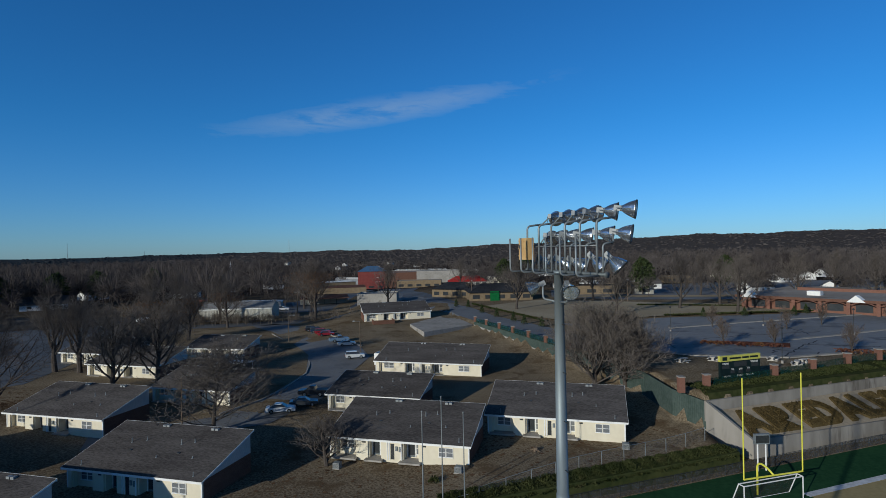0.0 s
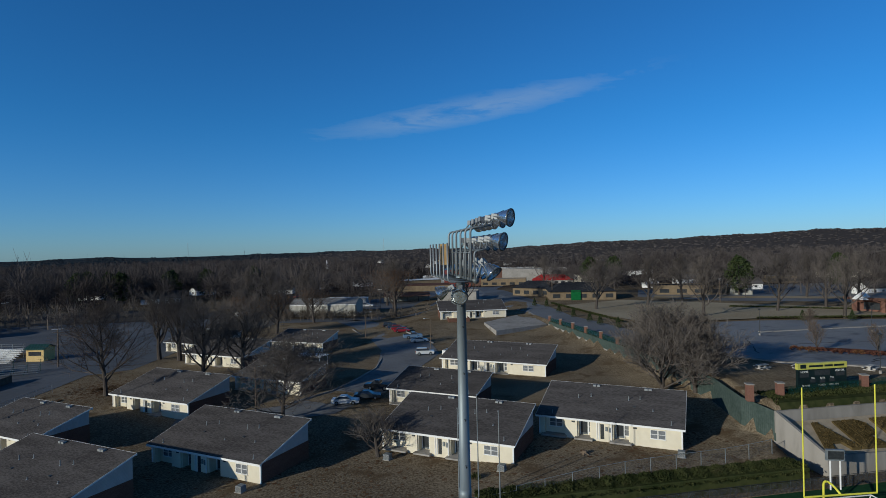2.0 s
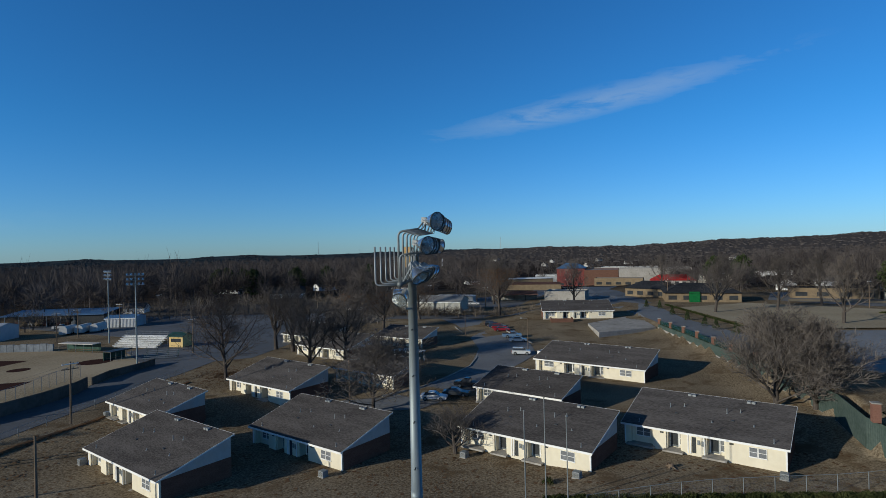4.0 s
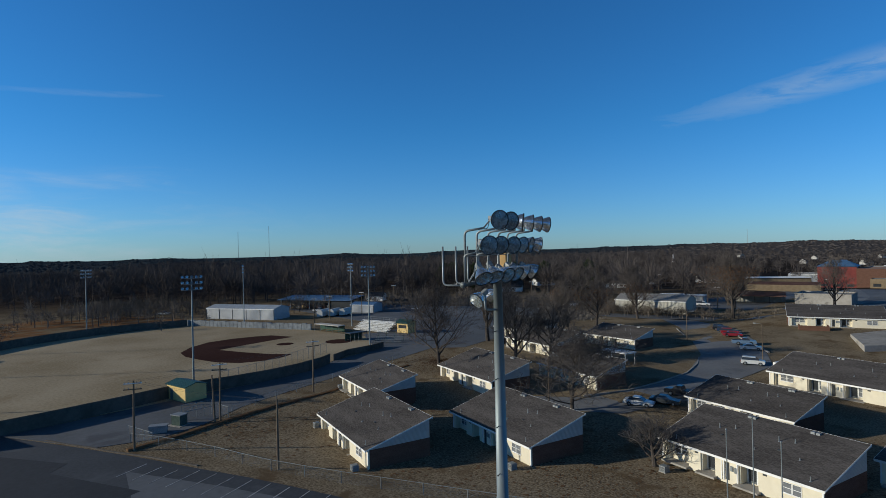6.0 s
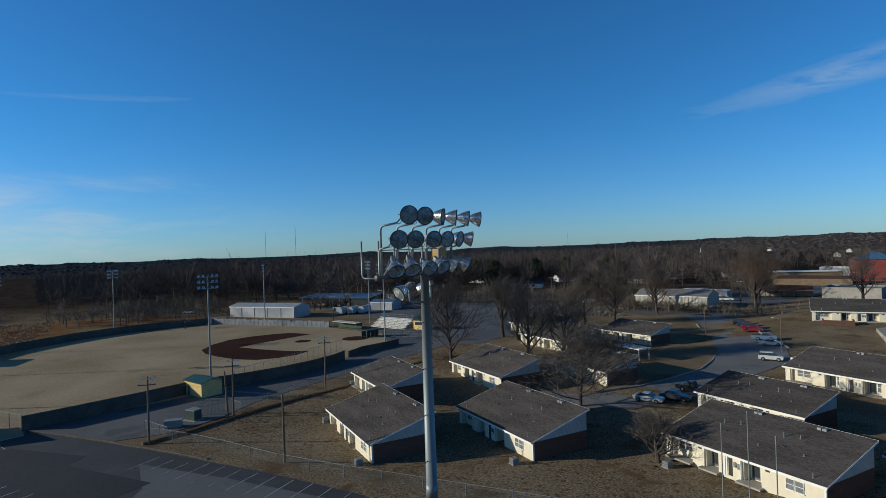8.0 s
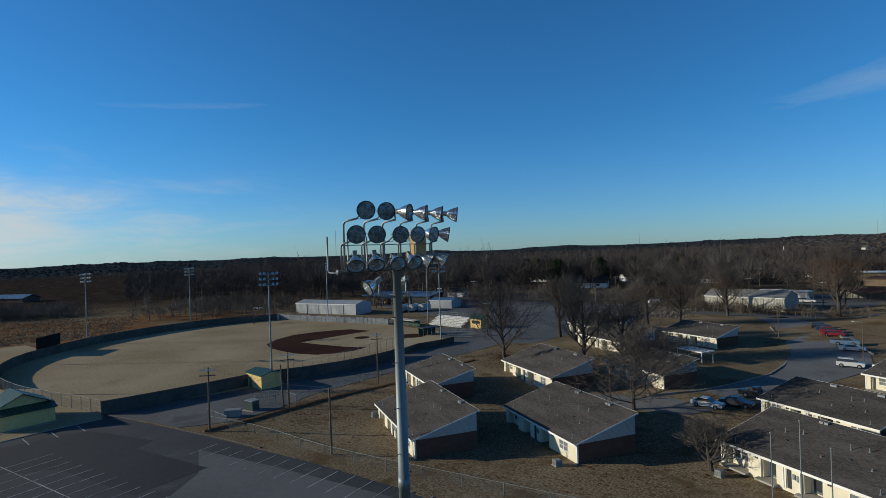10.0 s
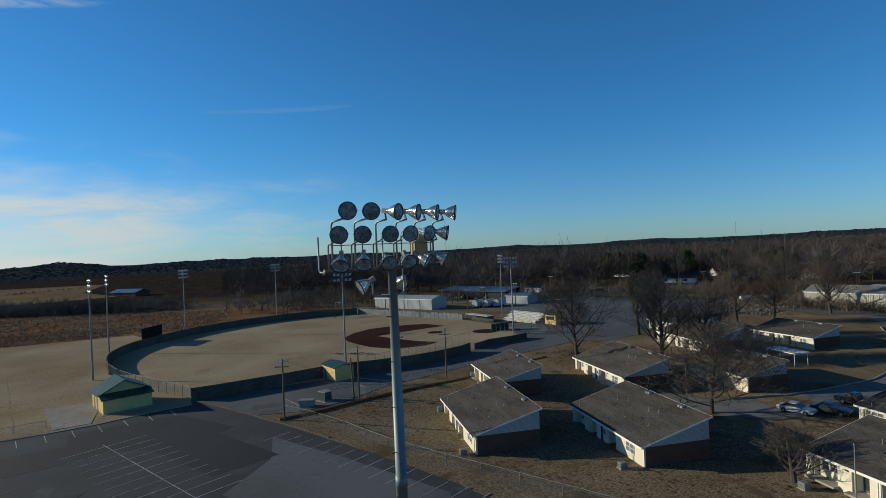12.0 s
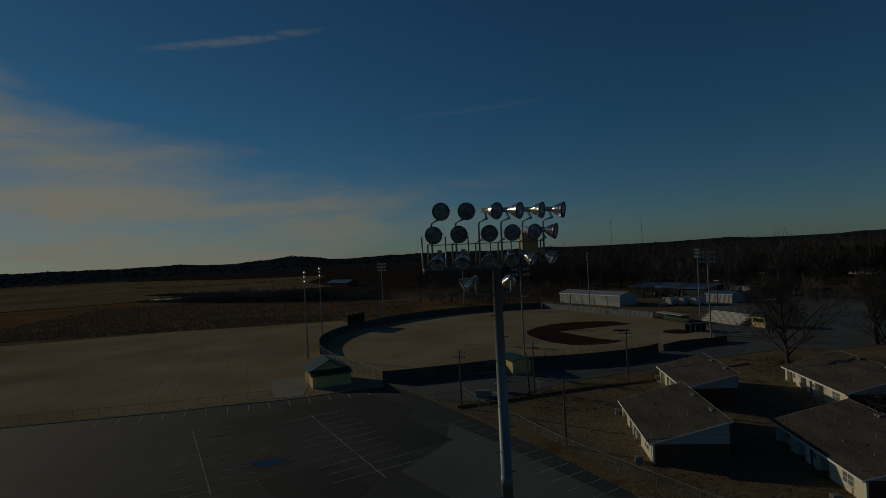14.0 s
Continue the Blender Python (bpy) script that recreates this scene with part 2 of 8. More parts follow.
TRAILER = surface("chalky_trailer_skin", (0.40, 0.40, 0.39), (0.52, 0.52, 0.50), 0.8, 0.6, 0, 0.05, 0.3, 0.4, spec=0.35)
CASTGREY = surface("cast_grey_housing", (0.22, 0.235, 0.245), (0.32, 0.335, 0.34), 6.0, 0.55, 0.4, 0.05)
OCHRE = surface("ochre_cabinet_paint", (0.50, 0.31, 0.12), (0.60, 0.40, 0.17), 4.0, 0.55, 0, 0.05, 0.3, 0.5, spec=0.35)
DARKMETAL = surface("dark_metal", (0.03, 0.034, 0.036), (0.055, 0.06, 0.062), 4.0, 0.5, 0.3, 0.04, spec=0.35)
WOODPOLE = surface("weathered_pole_wood", (0.12, 0.09, 0.065), (0.20, 0.155, 0.115), 3.0, 0.9, 0, 0.2, stretch=(1, 1, 0.15))
BARK = surface("bark", (0.050, 0.043, 0.038), (0.105, 0.090, 0.079), 5.0, 0.95, 0, 0.3, stretch=(1, 1, 0.3))
TWIG = surface("twigs", (0.092, 0.080, 0.071), (0.155, 0.136, 0.122), 1.0, 0.95, 0, 0.0)
REDTWIG = surface("reddish_twigs", (0.096, 0.076, 0.063), (0.155, 0.124, 0.104), 1.0, 0.95, 0, 0.0)
WOODS = surface("bare_wood_crowns", (0.052, 0.045, 0.043), (0.112, 0.098, 0.092), 0.02, 0.95, 0, 0.0, 0.5, 0.6)
BRUSH = surface("pale_brush_twigs", (0.095, 0.080, 0.066), (0.185, 0.158, 0.132), 0.05, 0.95, 0, 0.0, 0.5, 0.6)
DEADLEAF = surface("dry_brown_leaves", (0.11, 0.055, 0.028), (0.19, 0.10, 0.05), 2.0, 0.9, 0, 0.1)
PINE = surface("pine_needles", (0.024, 0.040, 0.018), (0.070, 0.085, 0.036), 0.8, 0.9, 0, 0.2)
HEDGE = surface("hedge_leaves", (0.028, 0.038, 0.014), (0.062, 0.068, 0.027), 1.2, 0.9, 0, 0.6, c=(0.075, 0.066, 0.033))
DRYHEDGE = surface("dry_ground_cover", (0.060, 0.044, 0.018), (0.12, 0.088, 0.040), 1.6, 0.95, 0, 0.8, 0.2, 0.5)
MULCH = surface("red_mulch", (0.085, 0.036, 0.026), (0.155, 0.070, 0.050), 2.0, 0.95, 0, 0.5)
CHAINLINK = mesh_screen("chain_link", (0.30, 0.30, 0.29), 0.045)
WINDSCREEN = surface("dark_wind_screen", (0.080, 0.071, 0.060), (0.125, 0.113, 0.098), 1.2, 0.85, 0, 0.15, 0.2, 0.5)
GREENMESH = surface("green_fence_slats", (0.050, 0.072, 0.063), (0.080, 0.106, 0.094), 2.0, 0.7, 0, 0.2, 0.2, 0.4, wave=("X", 0.12))
GREYSHEET = surface("pale_ribbed_sheet", (0.30, 0.32, 0.34), (0.38, 0.40, 0.42), 0.6, 0.5, 0.15, 0.5, 0.2, 0.4, wave=("X", 0.5), spec=0.35)
BLUESHEET = surface("blue_metal_roof", (0.06, 0.13, 0.24), (0.09, 0.18, 0.32), 0.7, 0.5, 0.2, 0.3, wave=("X", 0.6), spec=0.35)
PALEMETAL = surface("pale_cream_metal", (0.33, 0.32, 0.28), (0.42, 0.41, 0.36), 0.6, 0.55, 0.1, 0.4, 0.2, 0.4, wave=("X", 0.5), spec=0.35)
YELLOWWALL = surface("yellow_wall", (0.58, 0.42, 0.18), (0.68, 0.50, 0.23), 1.2, 0.75, 0, 0.1)
GREENROOF = surface("green_metal_roof", (0.018, 0.056, 0.042), (0.030, 0.080, 0.060), 1.2, 0.45, 0.2, 0.3, wave=("X", 0.4), spec=0.35)
TANWALL = surface("tan_wall", (0.17, 0.13, 0.085), (0.24, 0.185, 0.12), 0.6, 0.8, 0, 0.1)
REDWALL = surface("red_wall", (0.14, 0.026, 0.023), (0.20, 0.042, 0.036), 0.4, 0.7, 0, 0.1, spec=0.35)
PALEROOF = surface("pale_gravel_roof", (0.25, 0.225, 0.20), (0.36, 0.33, 0.30), 0.5, 0.9, 0, 0.2, 0.06, 0.6, c=(0.17, 0.15, 0.14), cfac=(0.58, 0.75))
DARKROOF = surface("dark_slate_roof", (0.020, 0.022, 0.027), (0.040, 0.043, 0.050), 1.2, 0.8, 0, 0.3, 0.1, 0.4)
REDROOF = surface("bright_red_roof", (0.30, 0.03, 0.03), (0.40, 0.05, 0.045), 0.6, 0.6, 0, 0.1)
FLATROOF = surface("flat_roof_membrane", (0.20, 0.20, 0.20), (0.30, 0.30, 0.29), 0.3, 0.8, 0, 0.1)
RUSTROOF = surface("rusty_roof", (0.10, 0.055, 0.045), (0.17, 0.10, 0.08), 0.5, 0.8, 0, 0.2)
GOALYELLOW = surface("yellow_gloss_paint", (0.66, 0.62, 0.06), (0.76, 0.72, 0.10), 2.0, 0.35, 0, 0.02, spec=0.35)
SIGNYELLOW = surface("yellow_sign_panel", (0.46, 0.44, 0.08), (0.56, 0.53, 0.12), 2.0, 0.5, 0, 0.02, spec=0.35)
SIGNGREEN = surface("dark_green_board", (0.004, 0.011, 0.011), (0.008, 0.019, 0.019), 2.0, 0.5, 0, 0.02, spec=0.35)
TYRE = surface("tyre_rubber", (0.015, 0.015, 0.015), (0.03, 0.03, 0.03), 4.0, 0.85, 0, 0.1)
ROCK = surface("grey_rubble", (0.105, 0.092, 0.080), (0.17, 0.152, 0.132), 1.5, 0.9, 0, 0.3)
CINDER = surface("picnic_concrete", (0.42, 0.40, 0.37), (0.52, 0.50, 0.46), 2.0, 0.85, 0, 0.1)
BLUEWATER = surface("puddle_water", (0.012, 0.014, 0.016), (0.02, 0.022, 0.024), 0.5, 0.14, 0, 0.0, spec=0.22)


def paint(name, colour):
    return surface(name, tuple(v * 0.9 for v in colour), colour, 2.0, 0.25, 0.1, 0.0, spec=0.6)


# mesh helpers ---------------------------------------------------------------
class Shape:
    """Collects vertices and faces of one mesh."""

    def __init__(self):
        self.v, self.f = [], []

    def add(self, verts, faces):
        k = len(self.v)
        self.v.extend(tuple(p) for p in verts)
        self.f.extend(tuple(i + k for i in face) for face in faces)
        return self

    def box(self, x0, x1, y0, y1, z0, z1):
        return self.add([(x0, y0, z0), (x1, y0, z0), (x1, y1, z0), (x0, y1, z0), (x0, y0, z1), (x1, y0, z1), (x1, y1, z1), (x0, y1, z1)],
                        [(0, 3, 2, 1), (4, 5, 6, 7), (0, 1, 5, 4), (1, 2, 6, 5), (2, 3, 7, 6), (3, 0, 4, 7)])

    def tube(self, p, q, r, s=None, n=8, caps=True):
        p, q = Vector(p), Vector(q)
        s = r if s is None else s
        d = (q - p).normalized()
        u = d.orthogonal().normalized()
        w = d.cross(u)
        ring = [u * math.cos(6.28318 * i / n) + w * math.sin(6.28318 * i / n) for i in range(n)]
        faces = [(i, (i + 1) % n, n + (i + 1) % n, n + i) for i in range(n)]
        if caps:
            faces += [tuple(range(n - 1, -1, -1)), tuple(range(n, 2 * n))]
        return self.add([p + a * r for a in ring] + [q + a * s for a in ring], faces)

    def pipe(self, points, r, n=8):
        """A bent tube along points, with mitred rings."""
        pts = [Vector(p) for p in points]
        rings = []
        side = None
        for i, p in enumerate(pts):
            d = (pts[min(i + 1, len(pts) - 1)] - pts[max(i - 1, 0)]).normalized()
            side = d.orthogonal().normalized() if side is None else (side - d * side.dot(d)).normalized()
            w = d.cross(side)
            rings.append([p + (side * math.cos(6.28318 * k / n) + w * math.sin(6.28318 * k / n)) * r for k in range(n)])
        faces = [tuple(range(n - 1, -1, -1)), tuple(range((len(pts) - 1) * n, len(pts) * n))]
        for i in range(len(pts) - 1):
            faces += [(i * n + k, i * n + (k + 1) % n, (i + 1) * n + (k + 1) % n, (i + 1) * n + k) for k in range(n)]
        return self.add([p for ring in rings for p in ring], faces)

    def lathe(self, profile, m=None, n=20):
        """Turns (radius, height) round z; m places it."""
        m = m or Matrix()
        verts = [m @ Vector((r * math.cos(6.28318 * k / n), r * math.sin(6.28318 * k / n), z)) for r, z in profile for k in range(n)]
        faces = [(i * n + k, i * n + (k + 1) % n, (i + 1) * n + (k + 1) % n, (i + 1) * n + k) for i in range(len(profile) - 1) for k in range(n)]
        return self.add(verts, faces)

    def prism(self, poly, z0, z1):
        """A flat polygon, anticlockwise, raised from z0 to z1 (z0, z1: numbers or functions of x, y)."""
        n = len(poly)
        lo = z0 if callable(z0) else (lambda x, y: z0)
        hi = z1 if callable(z1) else (lambda x, y: z1)
        verts = [(x, y, lo(x, y)) for x, y in poly] + [(x, y, hi(x, y)) for x, y in poly]
        return self.add(verts, [tuple(range(n - 1, -1, -1)), tuple(range(n, 2 * n))] + [(i, (i + 1) % n, n + (i + 1) % n, n + i) for i in range(n)])

    def strip(self, line, width, z0, z1):
        """A kerb, wall or band of a width along a line of (x, y), to the left of it."""
        pts = [Vector((p[0], p[1])) for p in line]
        left = []
        for i, p in enumerate(pts):
            d = (pts[min(i + 1, len(pts) - 1)] - pts[max(i - 1, 0)]).normalized()
            left.append(p + Vector((-d.y, d.x)) * width)
        lo = z0 if callable(z0) else (lambda x, y: z0)
        hi = z1 if callable(z1) else (lambda x, y: z1)
        verts, n = [], len(pts)
        for p, q in zip(pts, left):
            verts += [(p.x, p.y, lo(p.x, p.y)), (q.x, q.y, lo(q.x, q.y)), (q.x, q.y, hi(p.x, p.y)), (p.x, p.y, hi(p.x, p.y))]
        faces = [(0, 1, 2, 3), (4 * n - 1, 4 * n - 2, 4 * n - 3, 4 * n - 4)]
        for i in range(n - 1):
            a, b = 4 * i, 4 * i + 4
            faces += [(a, b, b + 1, a + 1), (a + 1, b + 1, b + 2, a + 2), (a + 2, b + 2, b + 3, a + 3), (a + 3, b + 3, b, a)]
        return self.add(verts, faces)

    def mesh(self, name, material, smooth=False):
        me = bpy.data.meshes.new(name)
        me.from_pydata(self.v, [], self.f)
        me.materials.append(material)
        if smooth:
            me.polygons.foreach_set("use_smooth", [True] * len(me.polygons))
        me.update()
        return me


def part(name, shape, material, parent, label="", smooth=False, at=None):
    ob = new(name, shape.mesh(name, material, smooth))
    ob.parent = parent
    if at is not None:
        ob.matrix_basis = at
    if label:
        tagged(ob, label)
    return ob


def thing(name, m, label, category, group="", kind=""):
    ob = new(name)
    ob.empty_display_size = 0.3
    ob.matrix_basis = m
    return tagged(ob, label, category, group, kind)


def solid(name, shape, material, m, label, category, group="", kind="", smooth=False):
    ob = new(name, shape.mesh(name, material, smooth))
    ob.matrix_basis = m
    return tagged(ob, label, category, group, kind)


def structure(name, shape, material, label, category, smooth=False):
    return solid(name, shape, material, Matrix(), label, category, "", "structure", smooth)


def turned(x, y, z=0.0, degrees=0.0):
    return pose(x, y, z, 0, 0, degrees)


# ground -----------------------------------------------------------------------
SKYLINE_AZ = np.array([-60.0, -40.4, -34.0, -29.5, -24.8, -14.2, -8.6, -4.8, -2.3, 1.7, 4.6, 7.1, 11.0, 15.6, 19.5, 21.4, 25.3, 28.9, 31.0, 35.3, 37.7, 40.2, 42.4, 44.4, 45.8, 48.2, 49.9, 51.5, 53.5, 55.2, 57.2, 60.3, 62.1, 64.6, 66.5, 69.4, 72.4, 75.4, 78.0, 81.7, 83.8, 86.4, 89.0, 90.8, 92.9, 94.0, 95.3, 96.2, 96.6, 98.4, 100.0, 101.7, 104.1, 106.2, 116.0, 119.8, 150.0])
SKYLINE_EL = np.array([1.06, 1.06, 1.07, 1.01, 1.05, 0.66, 0.5, 0.5, 0.33, 0.14, 0.22, 0.18, 0.22, 0.17, 0.16, 0.17, 0.1, 0.03, 0.02, -0.06, -0.09, 0.17, -0.02, 0.0, -0.16, -0.2, -0.1, -0.06, 0.03, -0.08, -0.04, -0.13, -0.22, -0.24, -0.14, -0.04, -0.06, -0.14, -0.04, -0.08, 0.02, -0.03, -0.16, -0.34, -0.07, 0.17, 0.31, 0.39, 0.28, 0.06, 0.02, -0.15, -0.1, 0.01, -0.04, 0.05, 0.05])
EDGE_A, EDGE_B = np.array((22.75, 60.66)), np.array((59.64, 73.62))          # edge of the sunken football field
EDGE_DIR = (EDGE_B - EDGE_A) / np.linalg.norm(EDGE_B - EDGE_A)
EDGE_OUT = np.array((EDGE_DIR[1], -EDGE_DIR[0]))                           # towards the field
TERRACE_DIR = np.array((32.6, 11.0)) / math.hypot(32.6, 11.0)
FIELD_Z = -1.7


def smooth01(v):
    v = np.clip(v, 0.0, 1.0)
    return v * v * (3 - 2 * v)


def fence_x(y):
    return np.interp(y, [60, 74.3, 80.2, 90.6, 100.8, 111, 119.2, 129.5, 147.1, 171, 200, 260], [36.0, 35.3, 33.2, 33.0, 31.4, 28.8, 26.5, 23.7, 18.0, 9.8, 2.0, -12.0])


def upper_z(y):
    return np.interp(y, [76, 100, 130, 300], [4.7, 4.2, 3.2, 2.4])


def ground_z(x, y):
    x, y = np.asarray(x, float), np.asarray(y, float)
    low = np.interp(y, [0, 125, 160, 190, 260], [0, 0, 1.0, 2.2, 1.6]) * smooth01((x + 48) / 18) * smooth01((60 - x) / 20)
    low = low - 0.8 * smooth01((x + 70) / 22) * smooth01((6 - x) / 14) * smooth01((y - 27.5 - (x + 56.7) * 0.39) / 12) * smooth01((96 - y) / 22)
    s = x - fence_x(y)
    climb = smooth01((s + 8.0) / 7.5) * np.interp(y, [66, 74, 80, 90, 128, 180], [0.2, 0.6, 0.8, 0.9, 0.8, 0.3])
    z = low + climb
    terrace = (y - 74.0) - (x - 35.0) * TERRACE_DIR[1] / TERRACE_DIR[0]
    up = (s > 0.9) & (terrace > 0.4)
    z = np.where(up, upper_z(y), z)
    d = (x - EDGE_A[0]) * EDGE_OUT[0] + (y - EDGE_A[1]) * EDGE_OUT[1]
    bank = smooth01((d + 4.2) / 3.6) * (x > -4)
    z = np.where(up, z, z * (1 - bank) + FIELD_Z * bank)
    sunk = (s > 0) & (~up)
    z = np.where(sunk & (x > 35.5), FIELD_Z, z)
    r = np.hypot(x, y)
    az = np.degrees(np.arctan2(-x, y))
    az = np.where(az < -170, az + 360, az)
    ridge = 26 + 3300 * np.tan(np.radians(np.interp(az, SKYLINE_AZ, SKYLINE_EL)))
    wob = 5 * np.sin(az * 0.71 + 1.0) + 4 * np.sin(az * 1.9 + r * 0.002) + 2.5 * np.sin(az * 4.3 + 2.0) + 1.5 * np.sin(az * 9.7)
    z = z + smooth01((r - 1500) / 1800) * (ridge - 10 + wob * 0.4) * np.where(r > 3400, np.clip(1 - (r - 3400) / 2500, 0.3, 1), 1)
    dip = smooth01((r - 290) / 320) * smooth01((az + 12) / 8) * smooth01((18 - az) / 8)
    z = z - 11.0 * dip * smooth01((2200 - r) / 900)
    return z


def axis(spans):
    out = []
    for a, b, step in spans:
        out += list(np.arange(a, b, step))
    return np.array(out + [spans[-1][1]])


gx = axis([(-4800, -1600, 160), (-1600, -400, 60), (-400, -40, 12), (-40, 0, 4), (0, 80, 1.25), (80, 400, 14), (400, 1600, 60), (1600, 4800, 160)])
gy = axis([(-4800, -1600, 320), (-1600, -100, 100), (-100, 40, 10), (40, 110, 1.25), (110, 240, 5), (240, 600, 24), (600, 1600, 60), (1600, 4800, 130)])
GX, GY = np.meshgrid(gx, gy)
GZ = ground_z(GX, GY)
nx, ny = len(gx), len(gy)
ground_shape = Shape()
ground_shape.v = list(zip(GX.ravel().tolist(), GY.ravel().tolist(), GZ.ravel().tolist()))
ground_shape.f = [(j * nx + i, j * nx + i + 1, (j + 1) * nx + i + 1, (j + 1) * nx + i) for j in range(ny - 1) for i in range(nx - 1)]
# the near land is dormant grass, the far land brown winter woods
ground_mat = surface("ground_grass_and_woods", (0.088, 0.064, 0.041), (0.310, 0.252, 0.172), 3.6, 0.95, 0, 1.0, 0.022, 0.26, c=(0.118, 0.084, 0.051), cfac=(0.52, 0.70), edges=(0.34, 0.68))
G = Nodes(ground_mat.node_tree)
gshader = ground_mat.node_tree.nodes["Principled BSDF"]
gpos = G.n("ShaderNodeTexCoord").outputs["Object"]
glen = G.n("ShaderNodeVectorMath")
glen.operation = "LENGTH"
G.put(glen.inputs[0], gpos)
near_colour = gshader.inputs["Base Color"].links[0].from_socket
gbig = G.noise(gpos, 0.012, 6.0, 0.65)
gfine = G.noise(gpos, 0.09, 5.0, 0.7)
wood_colour = G.mix(G.ramp(gfine, 0.35, 0.65), (0.024, 0.020, 0.018), (0.054, 0.043, 0.037))
wood_colour = G.mix(G.ramp(gbig, 0.64, 0.70), wood_colour, (0.13, 0.10, 0.065))
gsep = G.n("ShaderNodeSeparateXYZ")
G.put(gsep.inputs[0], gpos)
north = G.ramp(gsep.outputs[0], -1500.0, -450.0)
# blue-grey base colour stands in for haze over the farthest land
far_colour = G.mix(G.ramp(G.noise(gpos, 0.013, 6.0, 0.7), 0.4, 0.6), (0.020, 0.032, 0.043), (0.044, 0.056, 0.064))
# northwards a lighter brown, the front-lit look put into the colour
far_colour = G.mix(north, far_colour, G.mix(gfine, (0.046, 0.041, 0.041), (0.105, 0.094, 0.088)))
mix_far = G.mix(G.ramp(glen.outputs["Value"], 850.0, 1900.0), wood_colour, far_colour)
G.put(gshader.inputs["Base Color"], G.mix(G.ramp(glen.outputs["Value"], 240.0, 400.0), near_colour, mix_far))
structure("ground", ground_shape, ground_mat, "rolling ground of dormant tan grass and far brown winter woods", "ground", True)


def sheet(name, poly, material, label, category, lift=0.05, step=None):
    """A thin paved or planted sheet on the ground; poly anticlockwise."""
    shape = Shape()
    if step is None:
        shape.prism(poly, lambda x, y: float(ground_z(x, y)) - 0.2, lambda x, y: float(ground_z(x, y)) + lift)
    else:
        bm = bmesh.new()
        xs = [p[0] for p in poly]
        ys = [p[1] for p in poly]
        face = bm.faces.new([bm.verts.new((x, y, 0)) for x, y in poly])
        for k in range(int((max(xs) - min(xs)) / step)):
            x = min(xs) + (k + 1) * step
            bmesh.ops.bisect_plane(bm, geom=bm.verts[:] + bm.edges[:] + bm.faces[:], plane_co=(x, 0, 0), plane_no=(1, 0, 0))
        for k in range(int((max(ys) - min(ys)) / step)):
            y = min(ys) + (k + 1) * step
            bmesh.ops.bisect_plane(bm, geom=bm.verts[:] + bm.edges[:] + bm.faces[:], plane_co=(0, y, 0), plane_no=(0, 1, 0))
        for v in bm.verts:
            v.co.z = float(ground_z(v.co.x, v.co.y)) + lift
        bm.verts.index_update()
        shape.add([v.co for v in bm.verts], [tuple(v.index for v in f.verts) for f in bm.faces])
        bm.free()
    return structure(name, shape, material, label, category)


# car park by the field house, roads -----------------------------------------------
CAR_PARK = [(-81.0, -60.0), (-30.0, -60.0), (-5.9, -41.5), (-6.6, 44.5), (-14.0, 43.4), (-29.3, 37.9), (-34.5, 36.7), (-41.5, 34.6), (-48.2, 32.4), (-56.0, 29.4), (-64.7, 26.2), (-74.5, 22.2), (-90.6, 15.2), (-87.4, 14.6), (-86.8, 9.7), (-84.3, 0.8), (-83.6, -5.0), (-83.3, -15.0), (-82.3, -21.8)]
sheet("car_park", CAR_PARK, ASPHALT, "wide grey asphalt car park with faded bay lines", "car park", 0.04)
sheet("asphalt_patch", [(-74.3, -12.1), (-74.9, -2.3), (-80.6, -2.8), (-82.2, 8.0), (-81.4, 12.7), (-69.8, 19.2), (-67.7, 16.8), (-53.6, 22.6), (-50.9, 14.3), (-66.1, 8.0), (-68.6, 2.8), (-66.7, -1.6), (-65.2, -8.8), (-65.5, -12.5), (-67.9, -13.2), (-68.5, -10.8)][::-1], NEWASPHALT, "dark fresh asphalt patch across the bays", "asphalt", 0.052)
sheet("asphalt_patch", [(-47.0, -1.9), (-40.9, 1.4), (-34.0, 7.0), (-41.3, 11.3), (-50.0, 7.4), (-47.9, 0.6)], NEWASPHALT, "dark asphalt patch near the puddle", "asphalt", 0.052)
sheet("asphalt_patch", [(-61.2, 23.3), (-52.5, 21.3), (-44.8, 14.7), (-18.4, 29.1), (-31.6, 35.5), (-47.7, 29.3)], OLDASPHALT, "pale worn asphalt strip along the grass", "asphalt", 0.046)
LANE = [(-82.8, 19.0), (-73.9, 23.0), (-71.2, 30.0), (-72.7, 37.7), (-77.5, 46.3), (-79.9, 55.1), (-82.7, 66.7), (-85.7, 79.0), (-88.3, 93.0), (-92.0, 108.0), (-106.0, 126.0), (-126.0, 136.0), (-126.0, 110.0), (-106.0, 98.0), (-101.0, 90.0), (-97.9, 79.0), (-94.0, 73.0), (-92.3, 66.0), (-91.6, 58.0), (-91.8, 50.0), (-91.2, 36.0), (-90.8, 24.8), (-90.6, 15.2)]
sheet("lane", LANE, OLDASPHALT, "grey asphalt lane beside the ball field wall", "road", 0.045)
sheet("gravel_yard", [(-113.5, 122.6), (-97.5, 100.0), (-85.3, 112.2), (-93.1, 159.5), (-115.7, 206.4), (-201.0, 176.7), (-218.3, 138.3), (-152.0, 130.4), (-129.2, 131.5)], OLDASPHALT, "pale gravel yard behind the bleachers", "yard", 0.04)
sheet("gravel_lot", [(-116.0, 207.0), (-202.0, 177.5), (-219.0, 139.0), (-236.0, 165.0), (-246.0, 206.0), (-200.0, 232.0), (-150.0, 236.0), (-120.0, 232.0)], GRAVEL, "grey-brown gravel lot before the woods", "yard", 0.05, 12.0)
